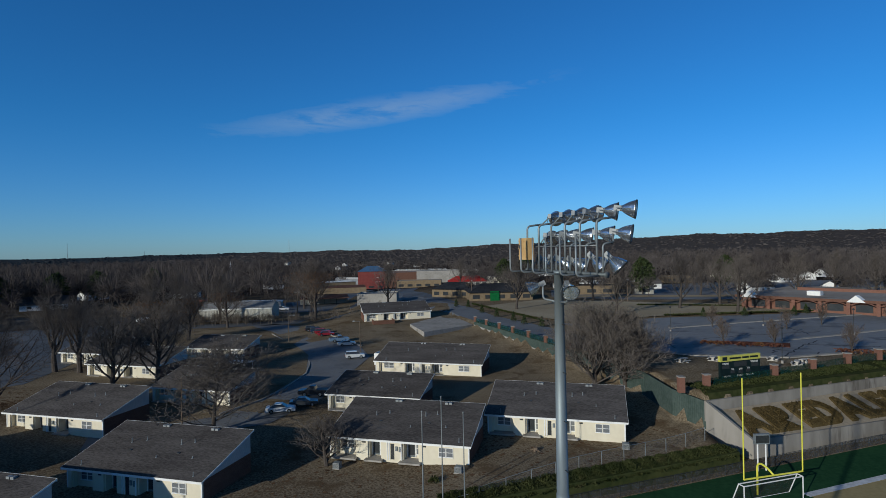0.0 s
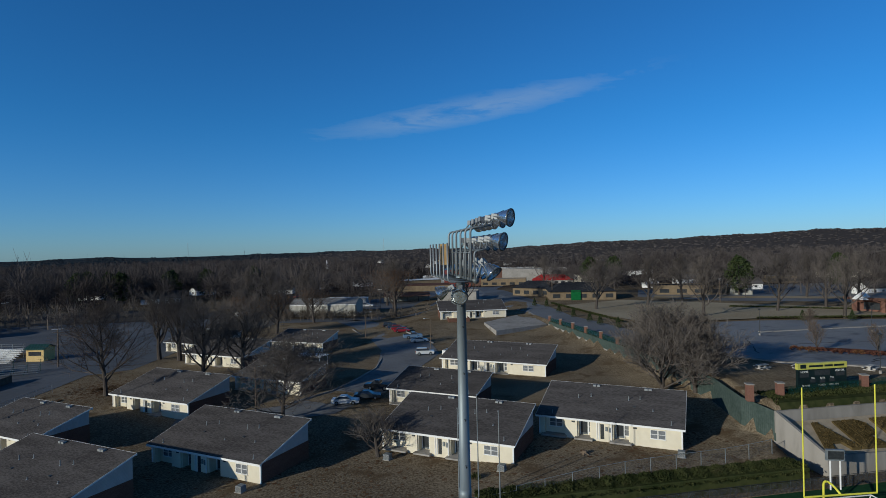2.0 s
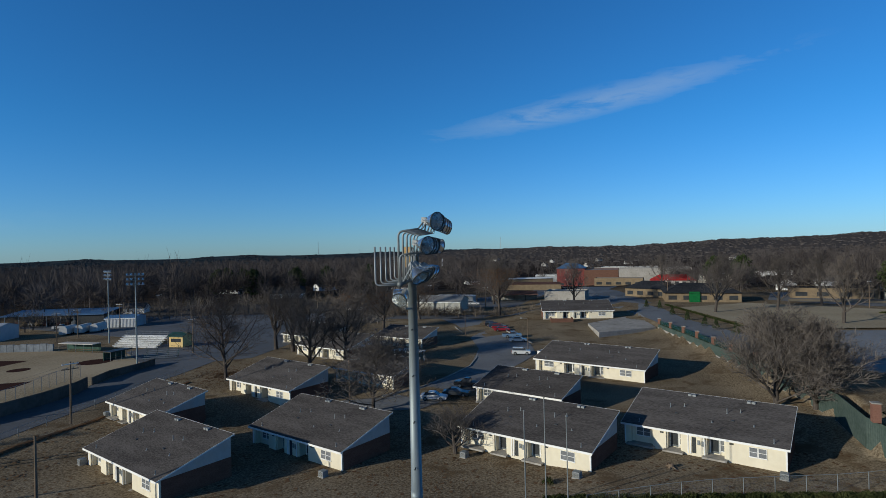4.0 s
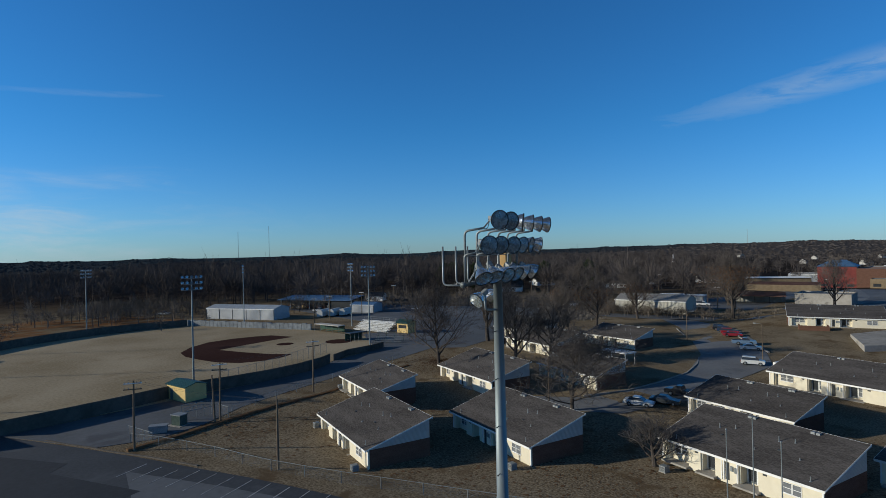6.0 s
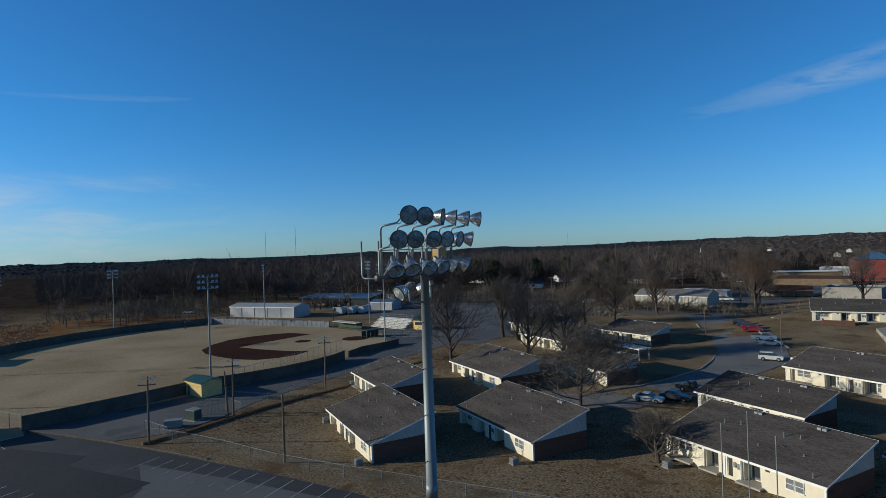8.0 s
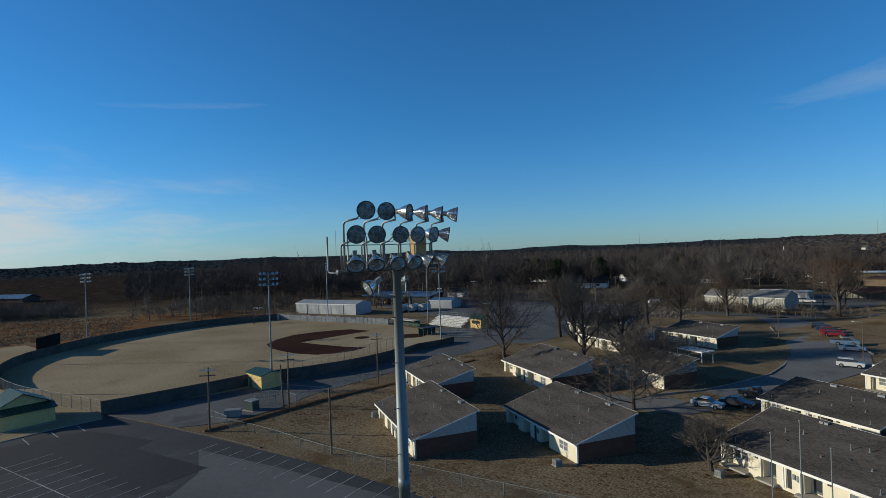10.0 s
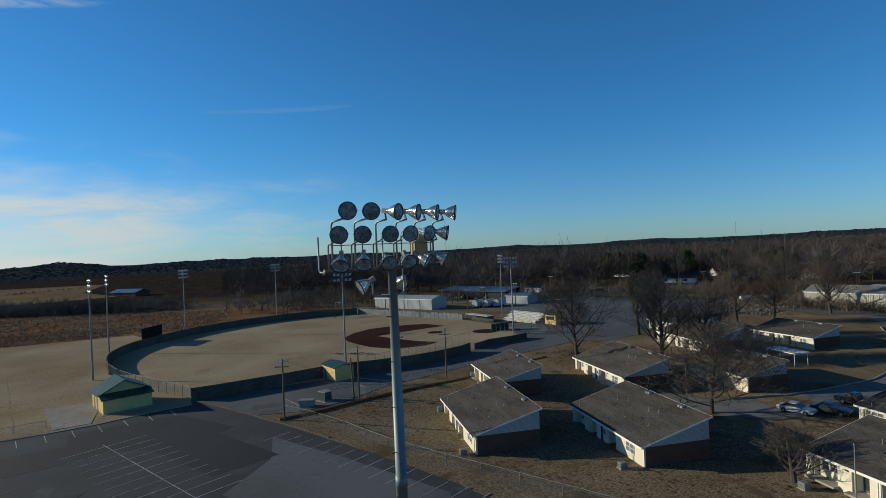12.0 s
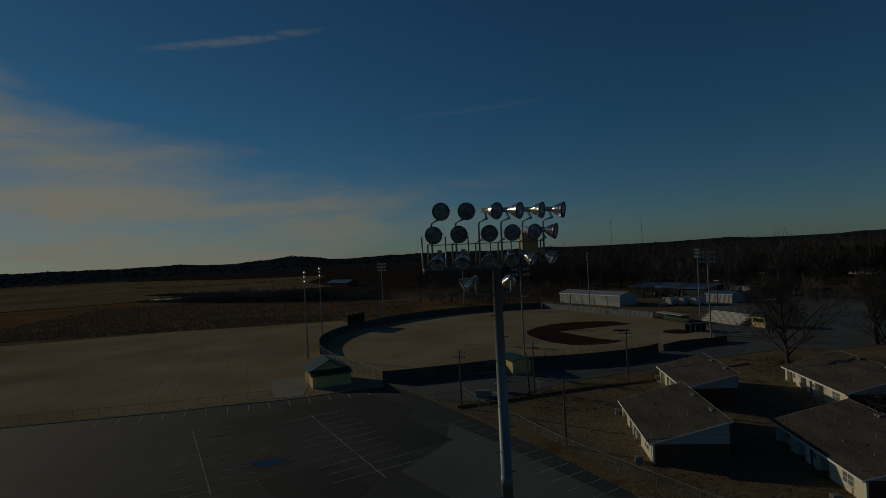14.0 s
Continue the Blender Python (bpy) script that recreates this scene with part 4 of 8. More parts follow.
def house(L, D, eave, ridge, m, label, doors=2):
    h = thing("house", m, label, "house", "row of duplex houses")
    slope = (ridge - eave) / (D + 0.5)

    def roof_z(y):
        return eave + slope * (y + 0.5)

    # front wall with three niches
    niches = [(0.035 * L, 0.20 * L, 0.7), (0.285 * L, 0.385 * L, 1.1), (0.535 * L, 0.655 * L, 1.3)]
    top = roof_z(0) - 0.12
    x = 0.0
    for a, b, deep in niches:
        part("wall_panel", Shape().box(x, a, 0, 0.2, -0.3, top), CREAM, h, "cream painted front wall panel")
        part("porch_wall", Shape().box(a, b, deep, deep + 0.2, -0.3, roof_z(deep) - 0.12), CREAM, h, "cream recessed porch wall")
        part("porch_side", Shape().box(a, a + 0.14, 0.2, deep, -0.3, roof_z(0.2) - 0.12), CREAM, h)
        part("porch_side", Shape().box(b - 0.14, b, 0.2, deep, -0.3, roof_z(0.2) - 0.12), CREAM, h)
        part("porch_beam", Shape().box(a, b, 0.0, 0.2, top - 0.28, top), CREAM, h)
        x = b
    part("wall_panel", Shape().box(x, L, 0, 0.2, -0.3, top), CREAM, h, "cream painted front wall panel")
    part("brick_wall", Shape().box(0.0, 0.2, 0.2, D - 0.2, -0.3, eave - 0.12), BRICK, h, "brown brick end wall")
    part("brick_wall", Shape().box(L - 0.2, L, 0.2, D - 0.2, -0.3, eave - 0.12), BRICK, h, "brown brick end wall")
    part("back_wall", Shape().box(0, L, D - 0.2, D, 0, ridge - 0.35), BRICK, h, "brown brick back wall")
    for x0 in (0.0, L - 0.2):
        g = Shape()
        pts = [(x0 + 0.01, 0.05, eave - 0.12), (x0 + 0.01, D - 0.05, eave - 0.12), (x0 + 0.01, D - 0.05, roof_z(D) - 0.14), (x0 + 0.01, 0.05, roof_z(0.05) - 0.14)]
        lo, hi = (L - 0.19, L + 0.03) if x0 else (-0.03, 0.19)
        g.add([(lo, p[1], p[2]) for p in pts] + [(hi, p[1], p[2]) for p in pts], [(3, 2, 1, 0), (4, 5, 6, 7), (0, 1, 5, 4), (1, 2, 6, 5), (2, 3, 7, 6), (3, 0, 4, 7)])
        part("gable_siding", g, SIDING, h, "white lap siding gable panel")
    roof = Shape()
    x0, x1, y0, y1 = -0.35, L + 0.35, -0.5, D + 0.25
    roof.add([(x0, y0, roof_z(y0) - 0.10), (x1, y0, roof_z(y0) - 0.10), (x1, y1, roof_z(y1) - 0.10), (x0, y1, roof_z(y1) - 0.10), (x0, y0, roof_z(y0) + 0.04), (x1, y0, roof_z(y0) + 0.04), (x1, y1, roof_z(y1) + 0.04), (x0, y1, roof_z(y1) + 0.04)],
             [(0, 3, 2, 1), (4, 5, 6, 7), (0, 1, 5, 4), (1, 2, 6, 5), (2, 3, 7, 6), (3, 0, 4, 7)])
    part("roof", roof, SHINGLE, h, "dark grey-brown shingle mono-pitch roof")
    fascia = Shape().box(x0, x1, y0 - 0.03, y0 - 0.001, roof_z(y0) - 0.22, roof_z(y0) + 0.03).box(x0, x1, y1 + 0.001, y1 + 0.04, roof_z(y1) - 0.25, roof_z(y1) + 0.05)
    for xa, xb in ((x0 - 0.03, x0 - 0.001), (x1 + 0.001, x1 + 0.03)):
        fascia.add([(xa, y0, roof_z(y0) - 0.12), (xb, y0, roof_z(y0) - 0.12), (xb, y1, roof_z(y1) - 0.12), (xa, y1, roof_z(y1) - 0.12), (xa, y0, roof_z(y0) + 0.042), (xb, y0, roof_z(y0) + 0.042), (xb, y1, roof_z(y1) + 0.042), (xa, y1, roof_z(y1) + 0.042)],
                   [(0, 3, 2, 1), (4, 5, 6, 7), (0, 1, 5, 4), (1, 2, 6, 5), (2, 3, 7, 6), (3, 0, 4, 7)])
    part("fascia", fascia, WHITE, h, "white fascia boards round the roof")
    # soffit lies under the eave
    part("soffit", Shape().box(0, L, -0.47, -0.001, eave - 0.19, eave - 0.17), WHITE, h)
    for a, b in ((0.075, 0.118), (0.124, 0.167)):
        window(h, a * L, b * L, 0.95, 1.95, 0.68 if a < 0.2 else 0)
    for a, b in ((0.795, 0.838), (0.846, 0.889)):
        window(h, a * L, b * L, 0.95, 2.0, -0.02)
    house_door(h, 0.30 * L, 0.30 * L + 0.95, 1.08)
    window(h, 0.30 * L + 1.12, 0.30 * L + 1.45, 0.5, 2.0, 1.08, "side_light")
    house_door(h, 0.555 * L, 0.555 * L + 0.95, 1.28)
    window(h, 0.555 * L + 1.1, 0.555 * L + 1.6, 0.5, 2.0, 1.28, "side_light")
    part("utility_door", Shape().box(0.452 * L, 0.478 * L, -0.03, 0.01, 0.1, 2.05), DARKMETAL, h, "narrow dark utility door")
    part("meter", Shape().box(0.487 * L, 0.487 * L + 0.28, -0.12, 0.0, 1.2, 1.75).box(0.487 * L + 0.05, 0.487 * L + 0.22, -0.16, -0.12, 1.35, 1.52), GALV, h, "grey electric meter box")
    part("meter", Shape().box(0.512 * L, 0.512 * L + 0.25, -0.12, 0.0, 1.1, 1.7), GALV, h, "grey electric meter box")
    for f in (0.425, 0.44, 0.525):
        part("pilaster", Shape().box(f * L, f * L + 0.12, -0.08, 0.0, 0, top), WHITE, h)
    for f in (0.245, 0.68):
        part("vent", Shape().box(f * L, f * L + 0.45, -0.02, 0.01, 1.9, 2.1), DARKMETAL, h)
    for xa in (-0.02, L - 0.16):
        part("corner_board", Shape().box(xa, xa + 0.18, -0.025, 0.0, 0, top), WHITE, h)
    for a, b in ((0.02, 0.21), (0.27, 0.40), (0.52, 0.67)):
        part("porch_slab", Shape().box(a * L, b * L, -0.75, 1.0, -0.15, 0.06), CONCRETE, h, "pale concrete porch slab")
    rnd = random.Random(int(L * 10))
    for fx, fy, tall in ((0.10, 0.03, 0.5), (0.93, 0.03, 0.5), (0.25, 0.55, 0.55), (0.34, 0.62, 0.45), (0.62, 0.60, 0.6), (0.70, 0.66, 0.45), (0.55, 0.30, 0.25), (0.80, 0.35, 0.25)):
        px, py = fx * L, fy * D
        part("vent_pipe", Shape().tube((px, py, roof_z(py)), (px, py, roof_z(py) + tall), 0.055, 0.055, 8).tube((px, py, roof_z(py) + 0.0), (px, py, roof_z(py) + 0.08), 0.16, 0.07, 8), GALV, h)
    for fx in (0.33, 0.36, 0.72, 0.75):
        part("ridge_vent", Shape().box(fx * L, fx * L + 0.42, D - 0.55, D - 0.12, roof_z(D - 0.3) - 0.1, roof_z(D - 0.3) + 0.22), CASTGREY, h, "small metal roof vent")
    for fx, fy in ((0.30, 0.38), (0.66, 0.40)):
        part("box_vent", Shape().box(fx * L, fx * L + 0.35, fy * D, fy * D + 0.3, roof_z(fy * D) - 0.05, roof_z(fy * D) + 0.14), DARKMETAL, h)
    return h


TILT = -15.7
DUPLEX = "cream duplex house with dark shingle mono-pitch roof and brick ends"
cosT, sinT = math.cos(radians(TILT)), math.sin(radians(TILT))


def from_right(x, y, L, inset=0.35):
    """The left front corner of the walls, from the eave's right front corner."""
    ex, ey = x - cosT * (L + inset), y - sinT * (L + inset)
    return ex - sinT * 0.5, ey + cosT * 0.5


first = None
for x, y, z in ((23.75, 70.55, 0.25), (2.95, 64.65, -0.32), (-25.95, 57.52, -0.9), (-40.38, 43.65, -0.82), (-49.2, 78.7, -0.3), (-59.3, 114.3, 0.0), (-75.2, 129.4, 0.0)):
    L = 18.3
    ax, ay = from_right(x, y, L)
    if first is None:
        first = house(L, 8.7, 2.55, 5.05, turned(ax, ay, z, TILT), DUPLEX)
    else:
        copy_thing(first, turned(ax, ay, z, TILT))
second = None
for x, y, z, turn in ((-58.7, 59.7, 0.0, TILT), (-3.8, 85.4, 0.0, TILT), (-36.2, 92.6, 0.0, TILT), (-48.4, 132.6, 0.0, -11.0)):
    L = 15.7
    ax, ay = from_right(x, y, L)
    if second is None:
        second = house(L, 7.6, 2.5, 4.55, turned(ax, ay, z, turn), "smaller cream duplex house with a dark shingle mono-pitch roof")
    else:
        copy_thing(second, turned(ax, ay, z, turn))
ax, ay = from_right(7.9, 109.9, 22.8)
house(22.8, 8.8, 2.5, 4.9, turned(ax, ay, 0.0, TILT), "long cream house with a dark shingle mono-pitch roof")
house(22.8, 8.8, 2.6, 5.2, turned(-25.7, 184.6, 2.2, 15.0), "long cream house on the grassy rise with a brick terrace")


def air_conditioner(m):
    ob = thing("air_conditioner", m, "grey boxy air conditioner on the ground by a wall", "air conditioner", "outdoor air conditioners")
    body = Shape().box(-0.42, 0.42, -0.42, 0.42, 0.05, 0.72)
    part("body", body, CASTGREY, ob)
    grille = Shape()
    for k in range(7):
        grille.box(-0.40, 0.40, -0.435, -0.42, 0.12 + k * 0.08, 0.15 + k * 0.08)
    part("grille", grille, DARKMETAL, ob)
    part("fan_guard", Shape().lathe([(0.36, 0.725), (0.36, 0.75), (0.05, 0.76), (0.001, 0.76)], None, 14), GALV, ob)
    part("base", Shape().box(-0.5, 0.5, -0.5, 0.5, -0.1, 0.05), CONCRETE, ob)
    return ob


unit = air_conditioner(turned(22.9, 69.2, 0.0, TILT))
for x, y in ((1.4, 63.4), (-13.4, 67.0), (-27.5, 56.0), (-41.6, 42.9), (-59.0, 48.9), (-74.5, 64.4)):
    copy_thing(unit, turned(x, y, float(ground_z(x, y)), TILT))


# trees ------------------------------------------------------------------------------------------
def grow(seed, height, spread, counts, thick=1.0, width=None, leader=0.8, low=0.2, finest=0.012, coarse=False):
    """A bare tree: bark (trunk, limbs), twigs, twig tips. counts: children at each level; leader: the trunk's share of the height; low: where limbs begin."""
    rnd = random.Random(seed)
    bark, twigs = Shape(), Shape()
    tips = []
    last_level = len(counts)

    def limb(p, d, length, r, level):
        last = level == last_level
        bends = 1 if last or (coarse and level) else (2 if level >= 3 else 4)
        pts, radii = [p], [r]
        for k in range(bends):
            wander = 0.05 if level == 0 else 0.13
            d = (d + Vector((rnd.gauss(0, wander), rnd.gauss(0, wander), rnd.gauss(0.17 if level else 0.2, 0.07)))).normalized()
            pts.append(pts[-1] + d * length / bends)
            radii.append(max(r * (1 - 0.80 * (k + 1) / bends), finest * 0.8))
        target = bark if level < 2 else twigs
        if last:
            u = d.orthogonal().normalized() * r
            w = d.cross(u)
            if coarse:
                target.add([p + u, p - u, pts[-1]], [(0, 1, 2)])
            else:
                target.add([p + u, p - u * 0.5 + w * 0.87, p - u * 0.5 - w * 0.87, pts[-1]], [(0, 1, 3), (1, 2, 3), (2, 0, 3)])
            tips.append(pts[-1])
            return
        sides = 3 if coarse else (8, 5, 3, 3, 3)[min(level, 4)]
        for a, b, ra, rb in zip(pts, pts[1:], radii, radii[1:]):
            target.tube(a, b, ra, rb, sides, False)
        n = counts[level]
        phase = rnd.uniform(0, 6.283)
        for k in range(n):
            f = (k + rnd.uniform(0.2, 0.9)) / n
            f = min(1.0, (low + (1 - low) * f) if level == 0 else (0.15 + 0.85 * f))
            i = min(int(f * bends), bends - 1)
            q = pts[i].lerp(pts[i + 1], f * bends - i)
            along = (pts[i + 1] - pts[i]).normalized()
            o = Matrix.Rotation(phase + 2.4 * k + rnd.uniform(-0.5, 0.5), 3, along) @ along.orthogonal().normalized()
            wide = spread * rnd.uniform(0.75, 1.25) * (1.15 - 0.5 * f if level == 0 else 1.0)
            nd = (along * math.cos(wide) + o * math.sin(wide)).normalized()
            reach = height * 0.46 * (1.0 - 0.62 * (f - low) / (1 - low)) if level == 0 else length * (0.62 - 0.25 * f)
            here = radii[i] + (radii[i + 1] - radii[i]) * (f * bends - i)
            limb(q, nd, reach * rnd.uniform(0.75, 1.2), max(min(here * 0.62, r * 0.5), finest), level + 1)

    limb(Vector((0, 0, -0.2)), Vector((0, 0, 1)), height * leader, height * 0.021 * thick, 0)
    pts = np.array(twigs.v)
    tall = height / pts[:, 2].max()
    across = (width or height) / (np.ptp(pts[:, 0]) + np.ptp(pts[:, 1])) * 2
    for shape in (bark, twigs):
        shape.v = [(x * across, y * across, z * tall) for x, y, z in shape.v]
    tips = [Vector((p.x * across, p.y * across, p.z * tall)) for p in tips]
    return bark, twigs, tips


def bare_tree(name, m, seed, height, width, spread, counts, label, twig_mat=TWIG, thick=1.0, leaves=0, leader=0.8, low=0.2, finest=0.016):
    ob = thing(name, m, label, "tree", "bare winter trees")
    bark, twigs, tips = grow(seed, height, spread, counts, thick, width, leader, low, finest)
    part("trunk", bark, BARK, ob, "dark furrowed trunk and limbs")
    part("crown", twigs, twig_mat, ob, "crown of fine bare twigs")
    if leaves:
        rnd = random.Random(seed + 5)
        leaf = Shape()
        lows = sorted(tips, key=lambda p: p.z)[:len(tips) // 2]
        for k in range(leaves):
            p = rnd.choice(lows) + Vector((rnd.gauss(0, 0.3), rnd.gauss(0, 0.3), rnd.gauss(0, 0.3)))
            a, b = Vector((rnd.gauss(0, 1), rnd.gauss(0, 1), rnd.gauss(0, 1))).normalized() * 0.16, Vector((rnd.gauss(0, 1), rnd.gauss(0, 1), rnd.gauss(0, 1))).normalized() * 0.12
            leaf.add([p - a, p + b, p + a, p - b], [(0, 1, 2, 3)])
        part("leaves", leaf, DEADLEAF, ob, "clinging dry brown leaves")
    return ob


def at_ground(x, y, turn=0.0, dz=0.0):
    return turned(x, y, float(ground_z(x, y)) + dz, turn)


FULL = (18, 7, 6, 5)
FAN_A, FAN_B = (27.1, 98.0), (32.0, 96.6)
big = bare_tree("tree", at_ground(-73.6, 90.4), 11, 19.0, 25.0, 0.84, (22, 7, 7, 6), "large round-headed bare tree beside a cream house", REDTWIG, 0.68, leader=0.72, low=0.14, finest=0.017)
bare_tree("tree", at_ground(-34.3, 81.2), 31, 14.0, 25.0, 0.95, (24, 7, 7, 6), "low spreading bare tree between two houses", TWIG, 0.55, leader=0.62, low=0.10, finest=0.018)
clump = bare_tree("tree", at_ground(-63.0, 104.5), 23, 17.5, 20.0, 0.7, (18, 7, 7, 6), "bare tree with a dense twiggy crown between houses", TWIG, 0.7, leader=0.7, low=0.10, finest=0.017)
copy_thing(clump, at_ground(-57.0, 110.0, 140))
vase = bare_tree("tree", at_ground(-80.5, 122.5), 47, 18.0, 14.0, 0.50, FULL, "tall vase-shaped bare tree with steep limbs", TWIG, 1.0, 0, 0.62, 0.28)
copy_thing(vase, at_ground(-87.0, 124.0, 130))
fan = bare_tree("tree", at_ground(FAN_A[0], FAN_A[1]), 59, 16.5, 23.0, 0.72, (30, 9, 7, 6), "wide fan-shaped bare tree by the green fence", TWIG, 0.8, 0, 0.6, 0.06, 0.022)
bare_tree("tree", at_ground(FAN_B[0], FAN_B[1]), 62, 15.0, 18.0, 0.74, (30, 9, 7, 6), "many-stemmed bare tree leaning over the green fence", TWIG, 0.8, 0, 0.6, 0.06, 0.022)
small = bare_tree("small_tree", at_ground(-14.9, 67.8), 61, 6.6, 9.0, 0.75, (16, 7, 6, 5), "small spreading bare tree at a house corner", TWIG, 1.2, 0, 0.6, 0.12, 0.010)
bare_tree("tree", at_ground(-46.8, 206.2), 73, 25.0, 21.0, 0.75, (22, 7, 6, 6), "tall tree with clinging brown leaves low down", TWIG, 1.0, 2600, finest=0.022)
bushy = bare_tree("tree", at_ground(-74.0, 192.0), 83, 17.0, 16.0, 0.8, (20, 6, 6, 6), "shaggy bare tree before the pale shed", TWIG, 1.0, 900, finest=0.022)
copy_thing(bushy, at_ground(-83.0, 160.0, 70))
copy_thing(bushy, at_ground(-76.0, 166.0, 200))
plain = bare_tree("tree", at_ground(-82.0, 206.0), 84, 20.0, 17.0, 0.7, (18, 6, 6, 5), "plain bare tree beside the rubble bank", TWIG, 1.0, finest=0.026)
for x, y, turn in ((-108.0, 226.0, 75), (-130.0, 250.0, 15), (-62.0, 252.0, 200), (28.0, 205.0, 100), (-56.0, 240.0, 30), (-22.0, 232.0, 10), (58.0, 182.0, 10), (85.0, 196.0, 70), (104.0, 205.0, 160), (140.0, 214.0, 250), (66.0, 238.0, 310), (118.0, 250.0, 50), (158.0, 200.0, 33), (36.0, 250.0, 200), (172.0, 240.0, 99), (12.0, 330.0, 45), (96.0, 178.0, 20), (128.0, 232.0, 14), (48.0, 216.0, 63)):
    copy_thing(plain, at_ground(x, y, turn))
young = bare_tree("young_tree", at_ground(62.0, 120.8), 91, 6.5, 4.8, 0.55, (14, 6, 5, 5), "young bare tree in a mulch bed", REDTWIG, 0.8, 0, 0.7, 0.12, 0.012)
for x, y, turn in ((70.5, 116.0, 40), (79.5, 106.0, 90), (90.0, 143.0, 10), (104.0, 150.0, 200), (74.0, 150.0, 140), (120.0, 146.0, 77)):
    copy_thing(young, at_ground(x, y, turn))


def evergreen(m, seed, height, width, label, conical=True):
    ob = thing("evergreen_tree", m, label, "tree", "evergreen trees")
    rnd = random.Random(seed)
    part("trunk", Shape().tube((0, 0, -0.2), (0, 0, height * 0.85), height * 0.025, 0.03, 8), BARK, ob)
    crown = Shape()
    for k in range(int(900 if height > 4 else 420)):
        f = rnd.random() ** 0.8
        z = height * (0.16 + 0.84 * f) if height > 4 else height * (0.03 + 0.97 * f)
        r = width * ((1 - f) ** 0.8 if conical else math.sin(3.0 * (f * 0.85 + 0.13))) * rnd.uniform(0.45, 1.08)
        a = rnd.uniform(0, 6.283)
        p = Vector((r * math.cos(a), r * math.sin(a), z + rnd.gauss(0, height * 0.02)))
        s = (0.055 if height > 4 else 0.07) * height * rnd.uniform(0.6, 1.3)
        for j in range(3):
            d = Vector((rnd.gauss(0, 1), rnd.gauss(0, 1), rnd.gauss(0, 0.7))).normalized() * s
            e = Vector((rnd.gauss(0, 1), rnd.gauss(0, 1), rnd.gauss(0, 1))).normalized() * s * 0.45
            crown.add([p - e, p + e, p + d], [(0, 1, 2)])
    part("crown", crown, PINE, ob, "dark green needle crown")
    return ob


pine = evergreen(at_ground(96.0, 262.0), 3, 17.0, 6.0, "broad dark green pine among bare trees", False)
for x, y, turn in ((150.0, 290.0, 50), (52.0, 330.0, 140), (-208.0, 260.0, 10), (-222.0, 268.0, 60), (-236.0, 262.0, 120), (-196.0, 284.0, 200), (-184.0, 300.0, 20), (-250.0, 285.0, 80), (-170.0, 330.0, 20), (40.0, 345.0, 70)):
    copy_thing(pine, at_ground(x, y, turn))
cone = evergreen(at_ground(10.8, 216.2), 8, 3.0, 1.1, "small clipped conical evergreen beside the avenue")
for x, y in ((6.2, 219.7), (14.5, 195.8), (18.5, 183.2), (22.4, 170.7), (24.6, 163.7), (28.6, 156.9), (82.0, 172.0), (95.0, 172.0), (110.0, 171.0), (117.0, 176.0)):
    copy_thing(cone, at_ground(x, y, x * 20))

# woods: thousands of bare crowns, in sheets by distance
wood_rnd = np.random.RandomState(5)
def puff(seed, n, radius, tall, width):
    """A small bare crown: a stem and n radial twigs that fill a rounded head."""
    rr = np.random.RandomState(seed)
    d = rr.normal(size=(n, 3)) * (1, 1, 0.9)
    d[:, 2] = np.abs(d[:, 2]) * 1.1 - 0.35
    d /= np.linalg.norm(d, axis=1)[:, None]
    lump = 0.72 + 0.35 * np.abs(np.sin(d[:, 0] * 3.1 + seed) * np.cos(d[:, 1] * 2.7 + seed * 2))
    reach = rr.uniform(0.55, 1.08, n) * lump
    size = np.array((radius, radius, tall * 0.5))
    centre = np.array((0, 0, tall * 0.5))
    base = centre + d * (reach * rr.uniform(0.42, 0.80, n))[:, None] * size
    out = centre + (d + rr.normal(size=(n, 3)) * 0.26) * reach[:, None] * size
    base[:, 2] -= 0.5
    base, out = np.concatenate([[(0, 0, -0.3)], base]), np.concatenate([[(0.2, 0.1, tall * 0.6)], out])
    wide = np.concatenate([[width * 3.5], rr.uniform(0.6, 1.3, n) * width])[:, None]
    side = np.cross(out - base, rr.normal(size=(n + 1, 3)))
    side *= wide / np.linalg.norm(side, axis=1)[:, None]
    m = n + 1
    return np.concatenate([base - side, base + side, out + side * 0.45, out - side * 0.45]), np.stack([np.arange(m) + k * m for k in range(4)], 1)


WOOD_KINDS = [puff(200 + k, 380, 5.2, 12.0 + k * 0.7, 0.055) for k in range(5)]
SIMPLE_KINDS = [puff(40 + k, 105, 4.6, 11.0, 0.085) for k in range(5)]


